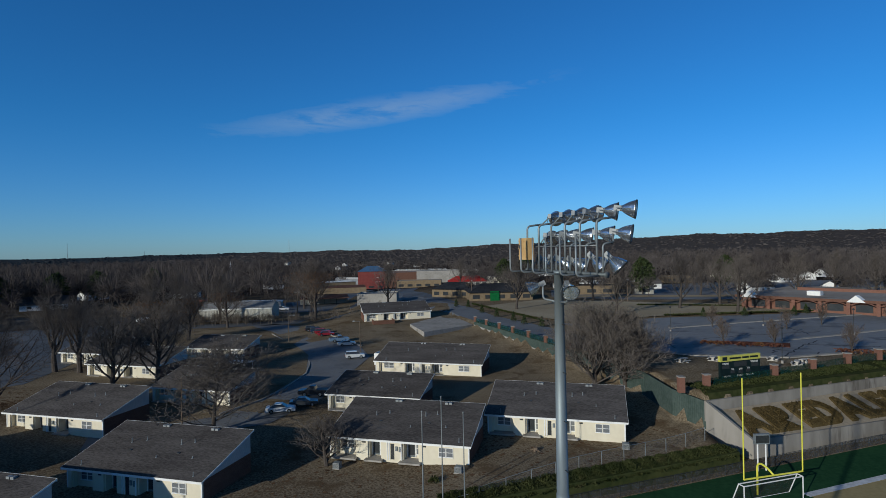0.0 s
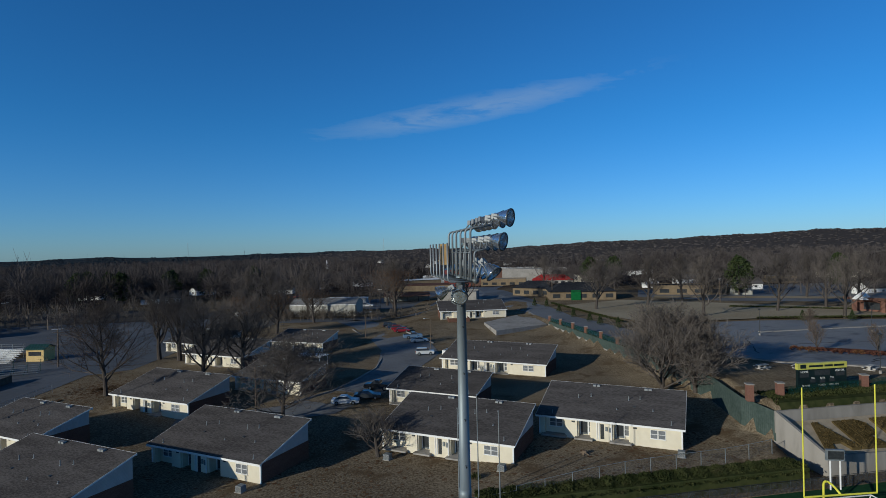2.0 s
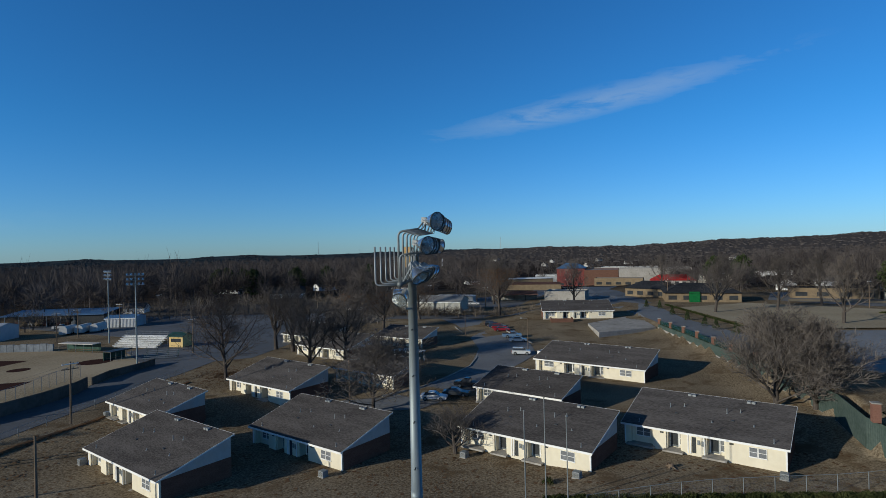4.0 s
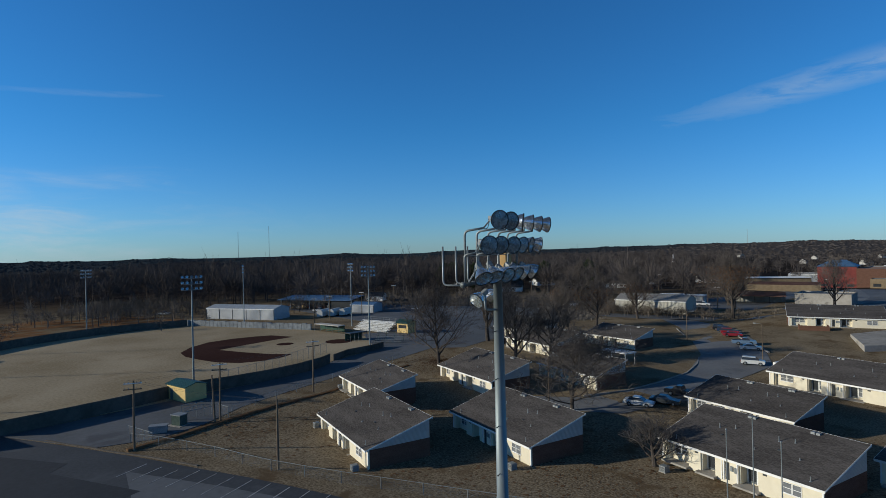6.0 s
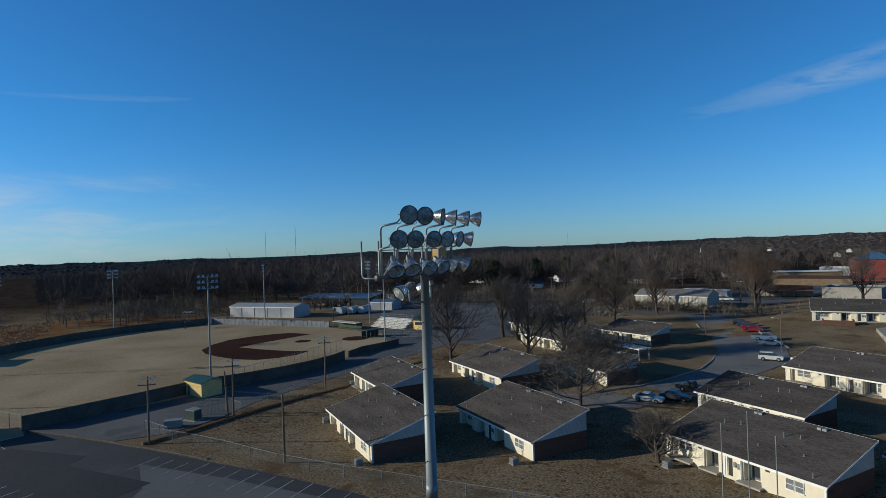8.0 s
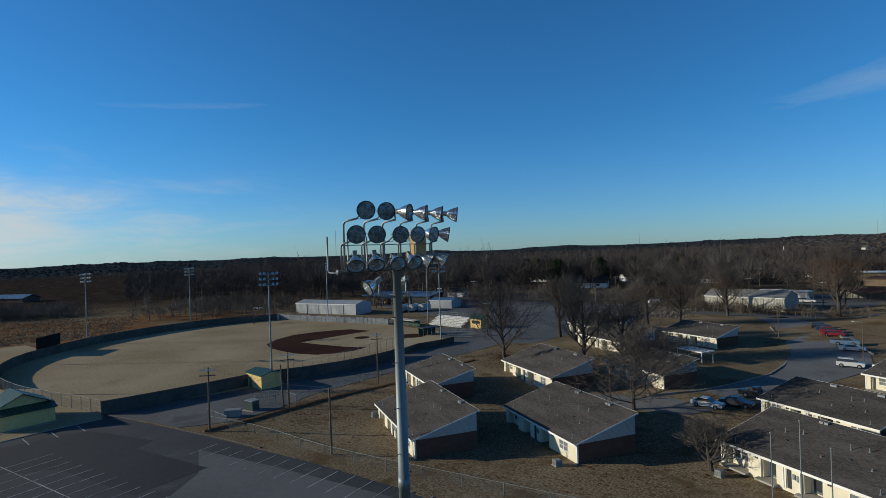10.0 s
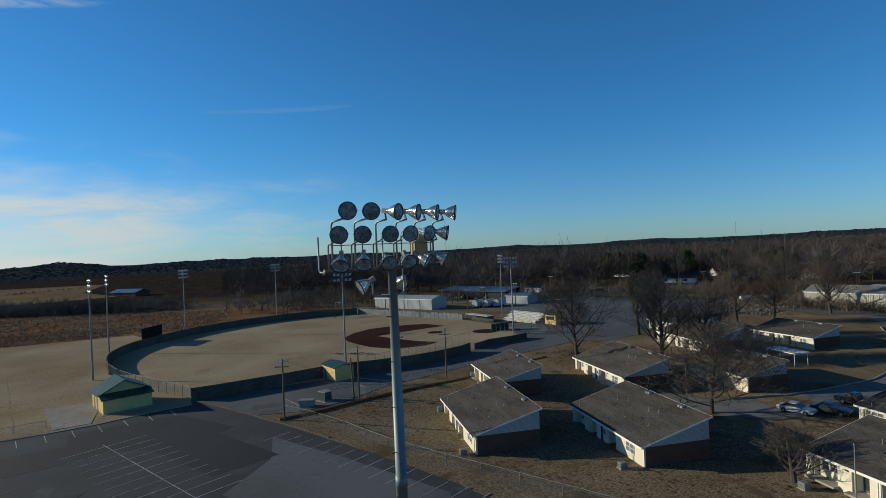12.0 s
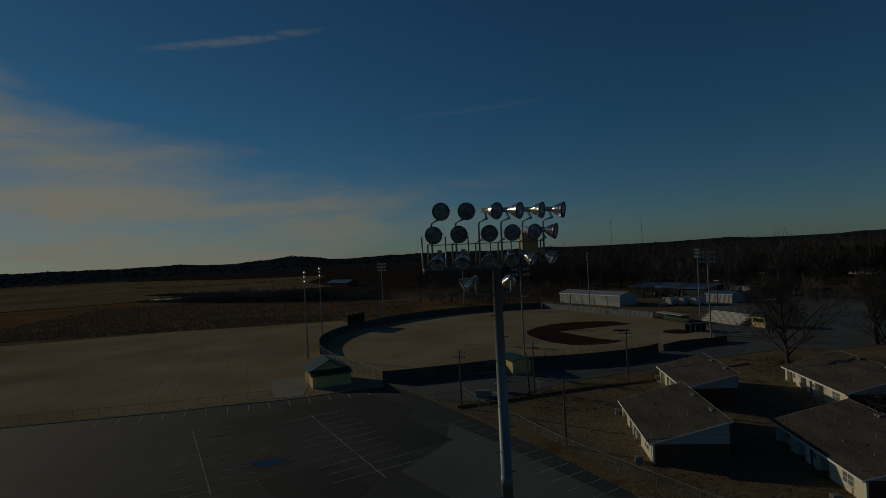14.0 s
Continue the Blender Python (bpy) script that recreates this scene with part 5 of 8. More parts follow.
def wood_sheet(name, spots, kinds, label, material=WOODS):
    vs, fs, base = [], [], 0
    for i, (x, y, s) in enumerate(spots):
        pts, quads = kinds[i % len(kinds)]
        a = wood_rnd.uniform(0, 6.283)
        c, d = math.cos(a) * s, math.sin(a) * s
        tall = s * wood_rnd.uniform(0.85, 1.25)
        q = np.stack([pts[:, 0] * c - pts[:, 1] * d + x, pts[:, 0] * d + pts[:, 1] * c + y, pts[:, 2] * tall + float(ground_z(x, y))], 1)
        vs.append(q)
        fs.append(quads + base)
        base += len(pts)
    v, f = np.concatenate(vs), np.concatenate(fs)
    me = bpy.data.meshes.new(name)
    me.vertices.add(len(v))
    me.vertices.foreach_set("co", v.ravel().astype(np.float32))
    degenerate = f[:, 2] == f[:, 3]
    counts = np.where(degenerate, 3, 4)
    loops = np.concatenate([row[:3] if deg else row for row, deg in zip(f, degenerate)])
    me.loops.add(len(loops))
    me.loops.foreach_set("vertex_index", loops.astype(np.int32))
    me.polygons.add(len(f))
    me.polygons.foreach_set("loop_start", np.concatenate([[0], np.cumsum(counts)[:-1]]).astype(np.int32))
    me.update(calc_edges=True)
    me.materials.append(material)
    ob = new(name, me)
    return tagged(ob, label, "woods", "", "stuff")


def in_town(x, y):
    a = math.degrees(math.atan2(-x, y))
    return -3 < a < 13 and 230 < math.hypot(x, y) < 640 and wood_rnd.rand() < 0.95


def open_ground(x, y):
    """Fields, yards and lots that stay free of woods."""
    r, a = math.hypot(x, y), math.degrees(math.atan2(-x, y))
    if a > 70 and r < 330:
        return True
    if 82 < a and 330 < r < 1000:
        return True
    if 48 < a < 71 and r < 262:
        return True
    if 22 < a < 50 and r < 268:
        return True
    if 31 < a < 39 and r < 300:
        return True
    if a < 22 and r < 262:
        return True
    return in_town(x, y)


near_spots, far_spots = [], []
while len(near_spots) < 1450:
    r, a = math.sqrt(wood_rnd.uniform(235 ** 2, 620 ** 2)), wood_rnd.uniform(-47, 128)
    x, y = -r * math.sin(radians(a)), r * math.cos(radians(a))
    if not open_ground(x, y) and not (a < 30 and wood_rnd.rand() < 0.45):
        near_spots.append((x, y, wood_rnd.uniform(0.6, 1.3) * (1.25 if r < 360 and a > 10 else 1.0)))
while len(far_spots) < 4100:
    r, a = 600 + 1150 * wood_rnd.rand() ** 1.2, wood_rnd.uniform(-47, 128)
    x, y = -r * math.sin(radians(a)), r * math.cos(radians(a))
    if not open_ground(x, y) and not (a < 20 and wood_rnd.rand() < 0.3):
        if a < 74:
            far_spots.append((x, y, wood_rnd.uniform(0.8, 1.3)))
row_spots = []
while len(row_spots) < 1700:          # brush between meadow and pasture, thinning southwards
    f = wood_rnd.rand()
    x, y = -292 - 92 * f - abs(wood_rnd.normal()) * 26, 16 - 150 * f + wood_rnd.normal() * 9
    if wood_rnd.rand() > 0.25 + 0.75 * smooth01((0.86 - f) / 0.2):
        continue
    row_spots.append((x, y, wood_rnd.uniform(0.14, 0.55) * (0.55 + 0.45 * (f < 0.8))))
for k in range(420):          # thin hedge lines across the pastures
    f = wood_rnd.rand()
    a = 84 + 26 * f
    r = (640 if k % 3 else 800) + 40 * math.sin(f * 7) + wood_rnd.normal() * 6
    row_spots.append((-r * math.sin(radians(a)), r * math.cos(radians(a)), wood_rnd.uniform(0.12, 0.3)))
for k in range(1200):          # edge of the woods behind the pastures
    a, r = wood_rnd.uniform(64, 128), 990 + 170 * wood_rnd.rand()
    row_spots.append((-r * math.sin(radians(a)), r * math.cos(radians(a)), wood_rnd.uniform(0.45, 0.75)))
for k in range(240):           # thicket behind the outfield
    row_spots.append((-262 + wood_rnd.normal() * 22, 84 + wood_rnd.normal() * 18, wood_rnd.uniform(0.3, 0.7)))
for k in range(260):          # brush by the pale shed and the rubble bank
    row_spots.append((-78 + wood_rnd.normal() * 18, 203 + wood_rnd.normal() * 3, wood_rnd.uniform(0.15, 0.4)))
wood_sheet("woods", near_spots, WOOD_KINDS, "grey-brown bare winter woods at the town edge")
for k in range(170):          # brush and young trees round the gravel lot
    a, r = wood_rnd.uniform(24, 58), 236 + 34 * wood_rnd.rand()
    row_spots.append((-r * math.sin(radians(a)), r * math.cos(radians(a)), wood_rnd.uniform(0.2, 0.75)))
wood_sheet("hedgerow", row_spots, SIMPLE_KINDS, "tangled bare hedgerow and brush", BRUSH)


def lump(seed, radius, tall):
    """A far crown: an uneven low mound of six sides."""
    rr = np.random.RandomState(seed)
    ring = [(radius * w * math.cos(k * 1.0472 + 0.4 * j) * rr.uniform(0.75, 1.2), radius * w * math.sin(k * 1.0472 + 0.4 * j) * rr.uniform(0.75, 1.2), tall * h * rr.uniform(0.7, 1.2)) for j, (w, h) in enumerate(((1.0, 0.0), (0.8, 0.6))) for k in range(6)]
    faces = [(k, (k + 1) % 6, 6 + (k + 1) % 6, 6 + k) for k in range(6)] + [(6 + k, 6 + (k + 1) % 6, 12, 12) for k in range(6)]
    return np.array(ring + [(rr.normal() * radius * 0.2, rr.normal() * radius * 0.2, tall)]), np.array(faces)


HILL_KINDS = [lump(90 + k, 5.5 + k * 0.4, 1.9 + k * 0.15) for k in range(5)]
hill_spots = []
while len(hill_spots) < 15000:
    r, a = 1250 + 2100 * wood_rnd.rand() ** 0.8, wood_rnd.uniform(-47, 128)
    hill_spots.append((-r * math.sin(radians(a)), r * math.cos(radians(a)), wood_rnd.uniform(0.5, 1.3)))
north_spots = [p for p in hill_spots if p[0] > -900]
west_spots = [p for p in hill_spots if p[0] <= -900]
# western crowns: backlight and blue haze painted into the colour
wood_sheet("hill_woods", west_spots, HILL_KINDS, "far dark wooded hills tinted blue for haze", surface("haze_tinted_hill_crowns", (0.019, 0.025, 0.032), (0.042, 0.046, 0.051), 0.03, 0.95, 0, 0.0, 0.5, 0.6))
# northern crowns: brown, lightened in colour to read as front-lit
wood_sheet("hill_woods", north_spots, HILL_KINDS, "far wooded hills of grey-brown bare crowns toned as front-lit", surface("front_lit_brown_hill_crowns", (0.050, 0.044, 0.043), (0.115, 0.102, 0.095), 0.03, 0.95, 0, 0.0, 0.5, 0.6))
wood_sheet("far_woods", far_spots, SIMPLE_KINDS, "far dark band of bare winter woods")


# poles and fences -------------------------------------------------------------------------------
def utility_pole(m, height, lean=0.0, label="weathered wooden utility pole with crossarms and insulators", arms=True):
    ob = thing("utility_pole", m, label, "utility pole", "utility poles")
    top = (lean * height, 0, height)
    part("pole", Shape().tube((0, 0, -0.3), top, 0.17, 0.11, 10), WOODPOLE, ob)
    if arms:
        for k, dz in enumerate((0.35, 1.15)):
            z = height - dz
            part("crossarm", Shape().box(-1.15, 1.15, -0.16, -0.05, z - 0.06, z + 0.06), WHITE if k == 0 else WOODPOLE, ob)
            for x in (-1.0, -0.5, 0.5, 1.0):
                part("insulator", Shape().tube((x, -0.1, z + 0.06), (x, -0.1, z + 0.22), 0.035, 0.05, 6), GALV, ob)
    return ob


pole_a = utility_pole(at_ground(-68.5, 26.5, 60), 9.4, 0.01)
utility_pole(at_ground(-48.4, 36.5, 10), 8.6, 0.0, "plain weathered wooden pole without crossarms", False)
copy_thing(pole_a, at_ground(-75.4, 59.0, 70, 0.55))
copy_thing(pole_a, at_ground(-72.9, 40.3, 70, -0.3))
utility_pole(at_ground(-72.3, 39.2, 70), 7.4, -0.045, "leaning wooden brace pole beside a utility pole", False)
for x, y, turn in ((-60.0, 232.0, 20), (-92.0, 246.0, 30), (-30.0, 268.0, 15), (14.0, 246.0, 80), (-150.0, 236.0, 60), (-120.0, 320.0, 20), (40.0, 300.0, 10), (78.0, 230.0, 45), (-38.0, 340.0, 12), (-163.6, 116.5, 40), (-168.4, 126.7, 40), (-172.4, 145.3, 20), (-195.5, 183.1, 40), (-106.2, 113.9, 40)):
    copy_thing(pole_a, at_ground(x, y, turn))


def street_lamp(m, height, label, arm=1.4):
    ob = thing("street_lamp", m, label, "street lamp", "street lamps")
    part("pole", Shape().tube((0, 0, -0.2), (0, 0, height), 0.10, 0.07, 8), WOODPOLE, ob)
    part("arm", Shape().pipe(bend([(0, 0, height - 0.5), (0, 0, height), (arm, 0, height + 0.1)], 0.2), 0.03, 6), GALV, ob)
    part("head", Shape().box(arm - 0.1, arm + 0.45, -0.13, 0.13, height, height + 0.16), GALV, ob, "pale grey lamp head")
    return ob


lamp_a = street_lamp(at_ground(-42.6, 153.5, 10), 8.0, "wooden street lamp pole at the curved street")
copy_thing(lamp_a, at_ground(-39.5, 82.5, 20))
copy_thing(lamp_a, at_ground(-20.3, 136.5, 170))
copy_thing(lamp_a, at_ground(-95.0, 186.0, 50))
for x, y in ((60.6, 97.5), (77.6, 124.9), (98.7, 131.1), (60.0, 144.0), (88.0, 150.0)):
    ob = thing("car_park_lamp", at_ground(x, y), "slim dark car park lamp post", "lamp post", "car park lamps")
    part("pole", Shape().tube((0, 0, -0.1), (0, 0, 6.2), 0.07, 0.05, 8), DARKMETAL, ob)
    part("head", Shape().lathe([(0.05, 6.1), (0.28, 6.25), (0.30, 6.4), (0.05, 6.55), (0.001, 6.55)], None, 10), DARKMETAL, ob)
    part("base", Shape().tube((0, 0, -0.2), (0, 0, 0.5), 0.22, 0.22, 10), CONCRETE, ob)


def field_light(m, rows, label):
    ob = thing("field_light", m, label, "light mast", "ball field light masts")
    part("pole", Shape().tube((0, 0, -0.2), (0, 0, 21.8), 0.22, 0.11, 10), POLESTEEL, ob)
    for r in range(rows):
        z = 21.6 - r * 1.15
        part("crossarm", Shape().box(-1.9, 1.9, -0.06, 0.06, z - 0.06, z + 0.06), GALV, ob)
        for k in range(5):
            x = -1.7 + k * 0.85
            n = Shape().lathe([(0.30, 0.0), (0.26, -0.2), (0.12, -0.42), (0.001, -0.45)], pose(x, -0.3, z + 0.32, 62, 0, 0), 10)
            part("lamp", n, CHROME, ob, smooth=True)
    return ob


mast_a = field_light(at_ground(-98.3, 46.4, 75), 3, "slim ball field light mast with three lamp rows")
for x, y, turn in ((-124.5, -2.6, 190), (-163.5, -1.4, 190), (-186.4, 19.6, 130), (-207.0, 54.0, 110), (-179.2, 97.0, -30), (-145.6, 120.2, -10), (-107.7, 98.0, 40)):
    copy_thing(mast_a, at_ground(x, y, turn))


def chain_fence(name, line, height, gap, label, category="fence", rail=True, fabric=CHAINLINK):
    ob = thing(name, Matrix(), label, category)
    pts = [Vector(p) for p in line]
    cum = [0.0]
    for a, b in zip(pts, pts[1:]):
        cum.append(cum[-1] + (b - a).length)
    n = max(2, int(cum[-1] / gap))
    spots = []
    for k in range(n + 1):
        s = cum[-1] * k / n
        i = max(j for j in range(len(pts) - 1) if cum[j] <= s + 1e-6)
        p = pts[i].lerp(pts[i + 1], (s - cum[i]) / (cum[i + 1] - cum[i]))
        spots.append(Vector((p.x, p.y, float(ground_z(p.x, p.y)))))
    post = Shape().tube((0, 0, -0.2), (0, 0, height + 0.04), 0.045, 0.045, 6).mesh("post", GALV)
    for p in spots:
        q = new("post", post)
        q.parent, q.matrix_basis = ob, Matrix.Translation(p)
    for a, b in zip(spots, spots[1:]):
        if rail:
            part("rail", Shape().tube(a + Vector((0, 0, height)), b + Vector((0, 0, height)), 0.03, 0.03, 6), GALV, ob)
        d = (b - a).normalized()
        o = Vector((-d.y, d.x, 0)) * 0.006
        up = Vector((0, 0, height))
        part("fabric", Shape().add([a - o, b - o, b + o, a + o, a - o + up, b - o + up, b + o + up, a + o + up], [(0, 3, 2, 1), (4, 5, 6, 7), (0, 1, 5, 4), (1, 2, 6, 5), (2, 3, 7, 6), (3, 0, 4, 7)]), fabric, ob)
    return ob


chain_fence("chain_link_fence", [(-72.4, 27.2), (-67.4, 29.6), (-60.0, 32.6), (-47.4, 35.9), (-39.4, 38.9), (-28.3, 43.6), (3.3, 56.5)], 1.3, 5.0, "chain-link fence on grey posts between houses and car park")
chain_fence("chain_link_fence", [(3.3, 56.5), (16.7, 63.1), (33.5, 70.2)], 1.75, 3.1, "taller chain-link fence on pale posts above the hedge")
chain_fence("chain_link_fence", [(-74.6, 43.0), (-77.4, 52.0), (-80.6, 64.5), (-84.0, 80.0), (-86.6, 92.0)], 1.5, 5.0, "chain-link fence along the lane")
chain_fence("chain_link_fence", [(-84.6, -60.0), (-85.7, -22.8), (-86.5, -15.7), (-88.0, -6.4)], 1.1, 4.0, "low fence round the practice lawn")
chain_fence("outfield_fence", [(-91.2, 14.8), (-98.8, 11.6), (-107.4, 7.4), (-114.1, 4.4), (-121.4, 2.0), (-128.9, 0.3)], 2.4, 3.0, "tall chain-link outfield fence on grey posts")
chain_fence("guard_rail", [(-70.2, 29.4), (-76.7, 28.2)], 1.3, 2.2, "galvanised rail frame round the electrical yard")
chain_fence("backstop_fence", [(-95.4, 50.0), (-97.0, 57.0), (-99.0, 63.0), (-102.0, 70.0), (-105.5, 77.0), (-108.0, 84.0)], 2.8, 2.4, "tall chain-link batting fence with sagging net")

chain_fence("yard_fence", [(-77.2, 36.4), (-77.4, 41.0), (-72.4, 41.4)], 1.9, 2.6, "chain-link fence on steel posts round the electrical yard")

# flag poles
for x, y, tall in ((-2.45, 54.2, 10.6), (-0.5, 54.8, 11.9), (1.7, 54.6, 10.8)):
    flag = thing("flagpole", at_ground(x, y), "slim pale metal flagpole on the lawn", "flagpole", "flagpoles by the field")
    part("pole", Shape().tube((0, 0, -0.2), (0, 0, tall), 0.075, 0.04, 8), GALV, flag)
    part("finial", Shape().lathe([(0.001, tall - 0.02), (0.08, tall + 0.04), (0.08, tall + 0.12), (0.001, tall + 0.18)], None, 8), GALV, flag)

# electrical yard
green_box = thing("transformer", at_ground(-75.4, 35.0, 20), "green pad transformer with pale lid in a small yard", "transformer")
part("body", Shape().box(-0.9, 0.9, -0.7, 0.7, 0.1, 1.6), GREENMESH, green_box)
part("lid", Shape().box(-1.0, 1.0, -0.8, 0.8, 1.6, 1.72), CASTGREY, green_box)
part("base", Shape().box(-1.3, 1.3, -1.1, 1.1, -0.1, 0.1), CONCRETE, green_box)
meter_box = thing("meter_cabinet", at_ground(-73.8, 31.4, 60), "pale grey metal meter cabinet in the small yard", "cabinet")
part("body", Shape().box(-1.2, 1.2, -0.6, 0.6, 0.1, 1.1), CASTGREY, meter_box)
part("lid", Shape().box(-1.28, 1.28, -0.68, 0.68, 1.1, 1.18), CASTGREY, meter_box)
rack = thing("pipe_rack", at_ground(-77.2, 38.4, 90), "galvanised pipe frame over the electrical yard", "pipe frame")
for x in (-2.4, 0.0, 2.4):
    part("post", Shape().tube((x, 0, -0.1), (x, 0, 2.4), 0.05, 0.05, 8), GALV, rack)
for z in (1.3, 2.4):
    part("rail", Shape().tube((-2.5, 0, z), (2.5, 0, z), 0.04, 0.04, 8), GALV, rack)
part("brace", Shape().tube((-2.4, 0, 0.1), (0.0, 0, 2.3), 0.04, 0.04, 8), GALV, rack)


# small buildings -----------------------------------------------------------------------------
def gable_hut(name, m, L, D, wall, ridge, wall_mat, roof_mat, label, category, over=0.4, openings=()):
    ob = thing(name, m, label, category)
    x, y = L / 2, D / 2
    body = Shape().box(-x, x, -y, y, -0.2, wall)
    body.add([(-x, -y, wall), (-x, y, wall), (-x, 0, ridge - 0.1), (x, -y, wall), (x, y, wall), (x, 0, ridge - 0.1)], [(0, 2, 1), (3, 4, 5), (0, 3, 5, 2), (1, 2, 5, 4)])
    part("wall", body, wall_mat, ob)
    s = (ridge - wall) / y
    for sgn in (-1, 1):
        ye, ze = sgn * (y + over), wall - s * over
        part("roof", Shape().add([(-x - over, 0, ridge), (x + over, 0, ridge), (x + over, ye, ze), (-x - over, ye, ze), (-x - over, 0, ridge + 0.12), (x + over, 0, ridge + 0.12), (x + over, ye, ze + 0.12), (-x - over, ye, ze + 0.12)],
                                 [(0, 1, 2, 3), (7, 6, 5, 4), (0, 4, 5, 1), (1, 5, 6, 2), (2, 6, 7, 3), (3, 7, 4, 0)]), roof_mat, ob)
    for kind, x0, x1, z0, z1, side in openings:
        mat = GLASS if kind == "window" else DOORGREY
        if side == "front":
            part(kind, Shape().box(x0, x1, -y - 0.04, -y + 0.02, z0, z1), mat, ob)
        else:
            part(kind, Shape().box(-x - 0.04, -x + 0.02, x0, x1, z0, z1), mat, ob)
    return ob


gable_hut("equipment_shed", at_ground(-91.0, 42.2, 8), 6.2, 4.0, 2.7, 3.25, YELLOWWALL, GREENROOF, "small yellow shed with a green metal roof by the wall", "shed", 0.25, [("door", -1.9, -1.0, 0.05, 2.05, "front")])
booth = gable_hut("field_house", at_ground(-96.4, 3.6, 14.5), 6.2, 7.6, 3.0, 4.9, YELLOWWALL, GREENROOF, "yellow field house with a green metal gable roof", "field house", 0.5, [("door", 0.4, 1.4, 0.05, 2.1, "front"), ("door", -1.8, -0.8, 0.05, 2.1, "front")])
part("lean_to", Shape().add([(3.0, 4.1, 3.0), (3.0, -4.1, 3.0), (5.6, -4.1, 2.35), (5.6, 4.1, 2.35), (3.0, 4.1, 3.12), (3.0, -4.1, 3.12), (5.6, -4.1, 2.47), (5.6, 4.1, 2.47)], [(0, 1, 2, 3), (7, 6, 5, 4), (0, 4, 5, 1), (1, 5, 6, 2), (2, 6, 7, 3), (3, 7, 4, 0)]), GREENROOF, booth, "green metal lean-to roof")
part("lean_to_wall", Shape().box(3.1, 5.2, -3.8, 3.8, -0.2, 2.42), YELLOWWALL, booth)
part("kerb_apron", Shape().box(5.2, 6.2, -4.2, 4.2, -0.2, 0.08), CONCRETE, booth)


def shed_hall(name, m, L, D, wall, ridge, wall_mat, roof_mat, label, category, doors=0):
    """A long metal hall with ribs, a low gable and eave trim."""
    ob = gable_hut(name, m, L, D, wall, ridge, wall_mat, roof_mat, label, category, 0.15)
    x, y = L / 2, D / 2
    part("eave_trim", Shape().box(-x - 0.1, x + 0.1, -y - 0.16, -y - 0.001, wall - 0.3, wall), WHITE, ob)
    for k in range(int(L / 6) + 1):
        px = -x + k * L / int(L / 6)
        part("downpipe", Shape().box(px - 0.06, px + 0.06, -y - 0.10, -y - 0.002, 0, wall - 0.3), DARKMETAL, ob)
    for k in range(doors):
        px = -x + (k + 0.5) * L / doors
        part("roller_door", Shape().box(px - 1.4, px + 1.4, -y - 0.03, -y + 0.01, 0.02, 2.9), DOORGREY, ob)
    return ob


shed_hall("storage_hall", at_ground(-203.0, 110.4, 24.5), 33.0, 10.4, 4.3, 5.4, GREYSHEET, GREYSHEET, "long pale ribbed metal storage hall", "storage hall")
yard = thing("open_canopy", at_ground(-210.4, 150.6, 25.5), "long open machinery canopy with a blue roof", "canopy")
for k in range(8):
    part("post", Shape().box(-18.0 + k * 5.1, -17.7 + k * 5.1, -6.0, -5.7, -0.2, 4.2), GALV, yard)
part("roof", Shape().add([(-19.2, -7, 4.2), (19.2, -7, 4.2), (19.2, 7, 5.4), (-19.2, 7, 5.4), (-19.2, -7, 4.4), (19.2, -7, 4.4), (19.2, 7, 5.6), (-19.2, 7, 5.6)], [(0, 3, 2, 1), (4, 5, 6, 7), (0, 1, 5, 4), (1, 2, 6, 5), (2, 3, 7, 6), (3, 0, 4, 7)]), BLUESHEET, yard)
part("back_wall", Shape().box(-19.0, 19.0, 6.6, 6.9, -0.2, 5.2), DARKMETAL, yard)
part("end_wall", Shape().box(9.0, 19.0, -6.2, -5.9, -0.2, 4.3), DARKMETAL, yard, "dark closed bay of the canopy")
machine_rnd = random.Random(31)
for k in range(9):
    x = -16.5 + k * 2.7
    w, h = machine_rnd.uniform(1.4, 2.2), machine_rnd.uniform(1.2, 2.3)
    machine = Shape().box(x, x + w, -3.5, -0.5, 0.5, 0.5 + h * 0.55).box(x + 0.2, x + w - 0.2, -2.4, -0.8, 0.5 + h * 0.55, 0.5 + h)
    for wx in (x + 0.15, x + w - 0.35):
        machine.tube((wx, -3.1, 0.45), (wx + 0.2, -3.1, 0.45), 0.45, 0.45, 10).tube((wx, -0.9, 0.45), (wx + 0.2, -0.9, 0.45), 0.45, 0.45, 10)
    part("stored_machine", machine, (OCHRE, CASTGREY, WHITE, REDBRICK, DARKMETAL)[machine_rnd.randrange(5)], yard, "parked yard machine under the canopy")
shed_hall("storage_hall", at_ground(-179.0, 153.0, 26), 11.0, 9.0, 3.4, 4.2, GREYSHEET, BLUESHEET, "small blue-grey metal shed in the yard", "storage hall")
gable_hut("cottage", at_ground(-217.0, 190.0, 28), 9.0, 7.0, 2.7, 4.6, WHITE, SHINGLE, "small white cottage at the wood's edge", "cottage", 0.4, [("window", -3, -2, 1, 2, "front"), ("door", 0, 1, 0, 2.1, "front")])
shed_hall("storage_hall", at_ground(-79.3, 219.5, 6), 27.0, 15.0, 4.6, 6.6, PALEMETAL, FLATROOF, "pale metal hall with a low gable roof", "storage hall")
part("side_panel", Shape().box(-13.6, -13.52, -7.4, 7.4, 0.0, 4.5), YELLOWWALL, bpy.data.objects[[o.name for o in bpy.data.objects if o.name.startswith("storage_hall")][-1]], "yellow painted end wall")
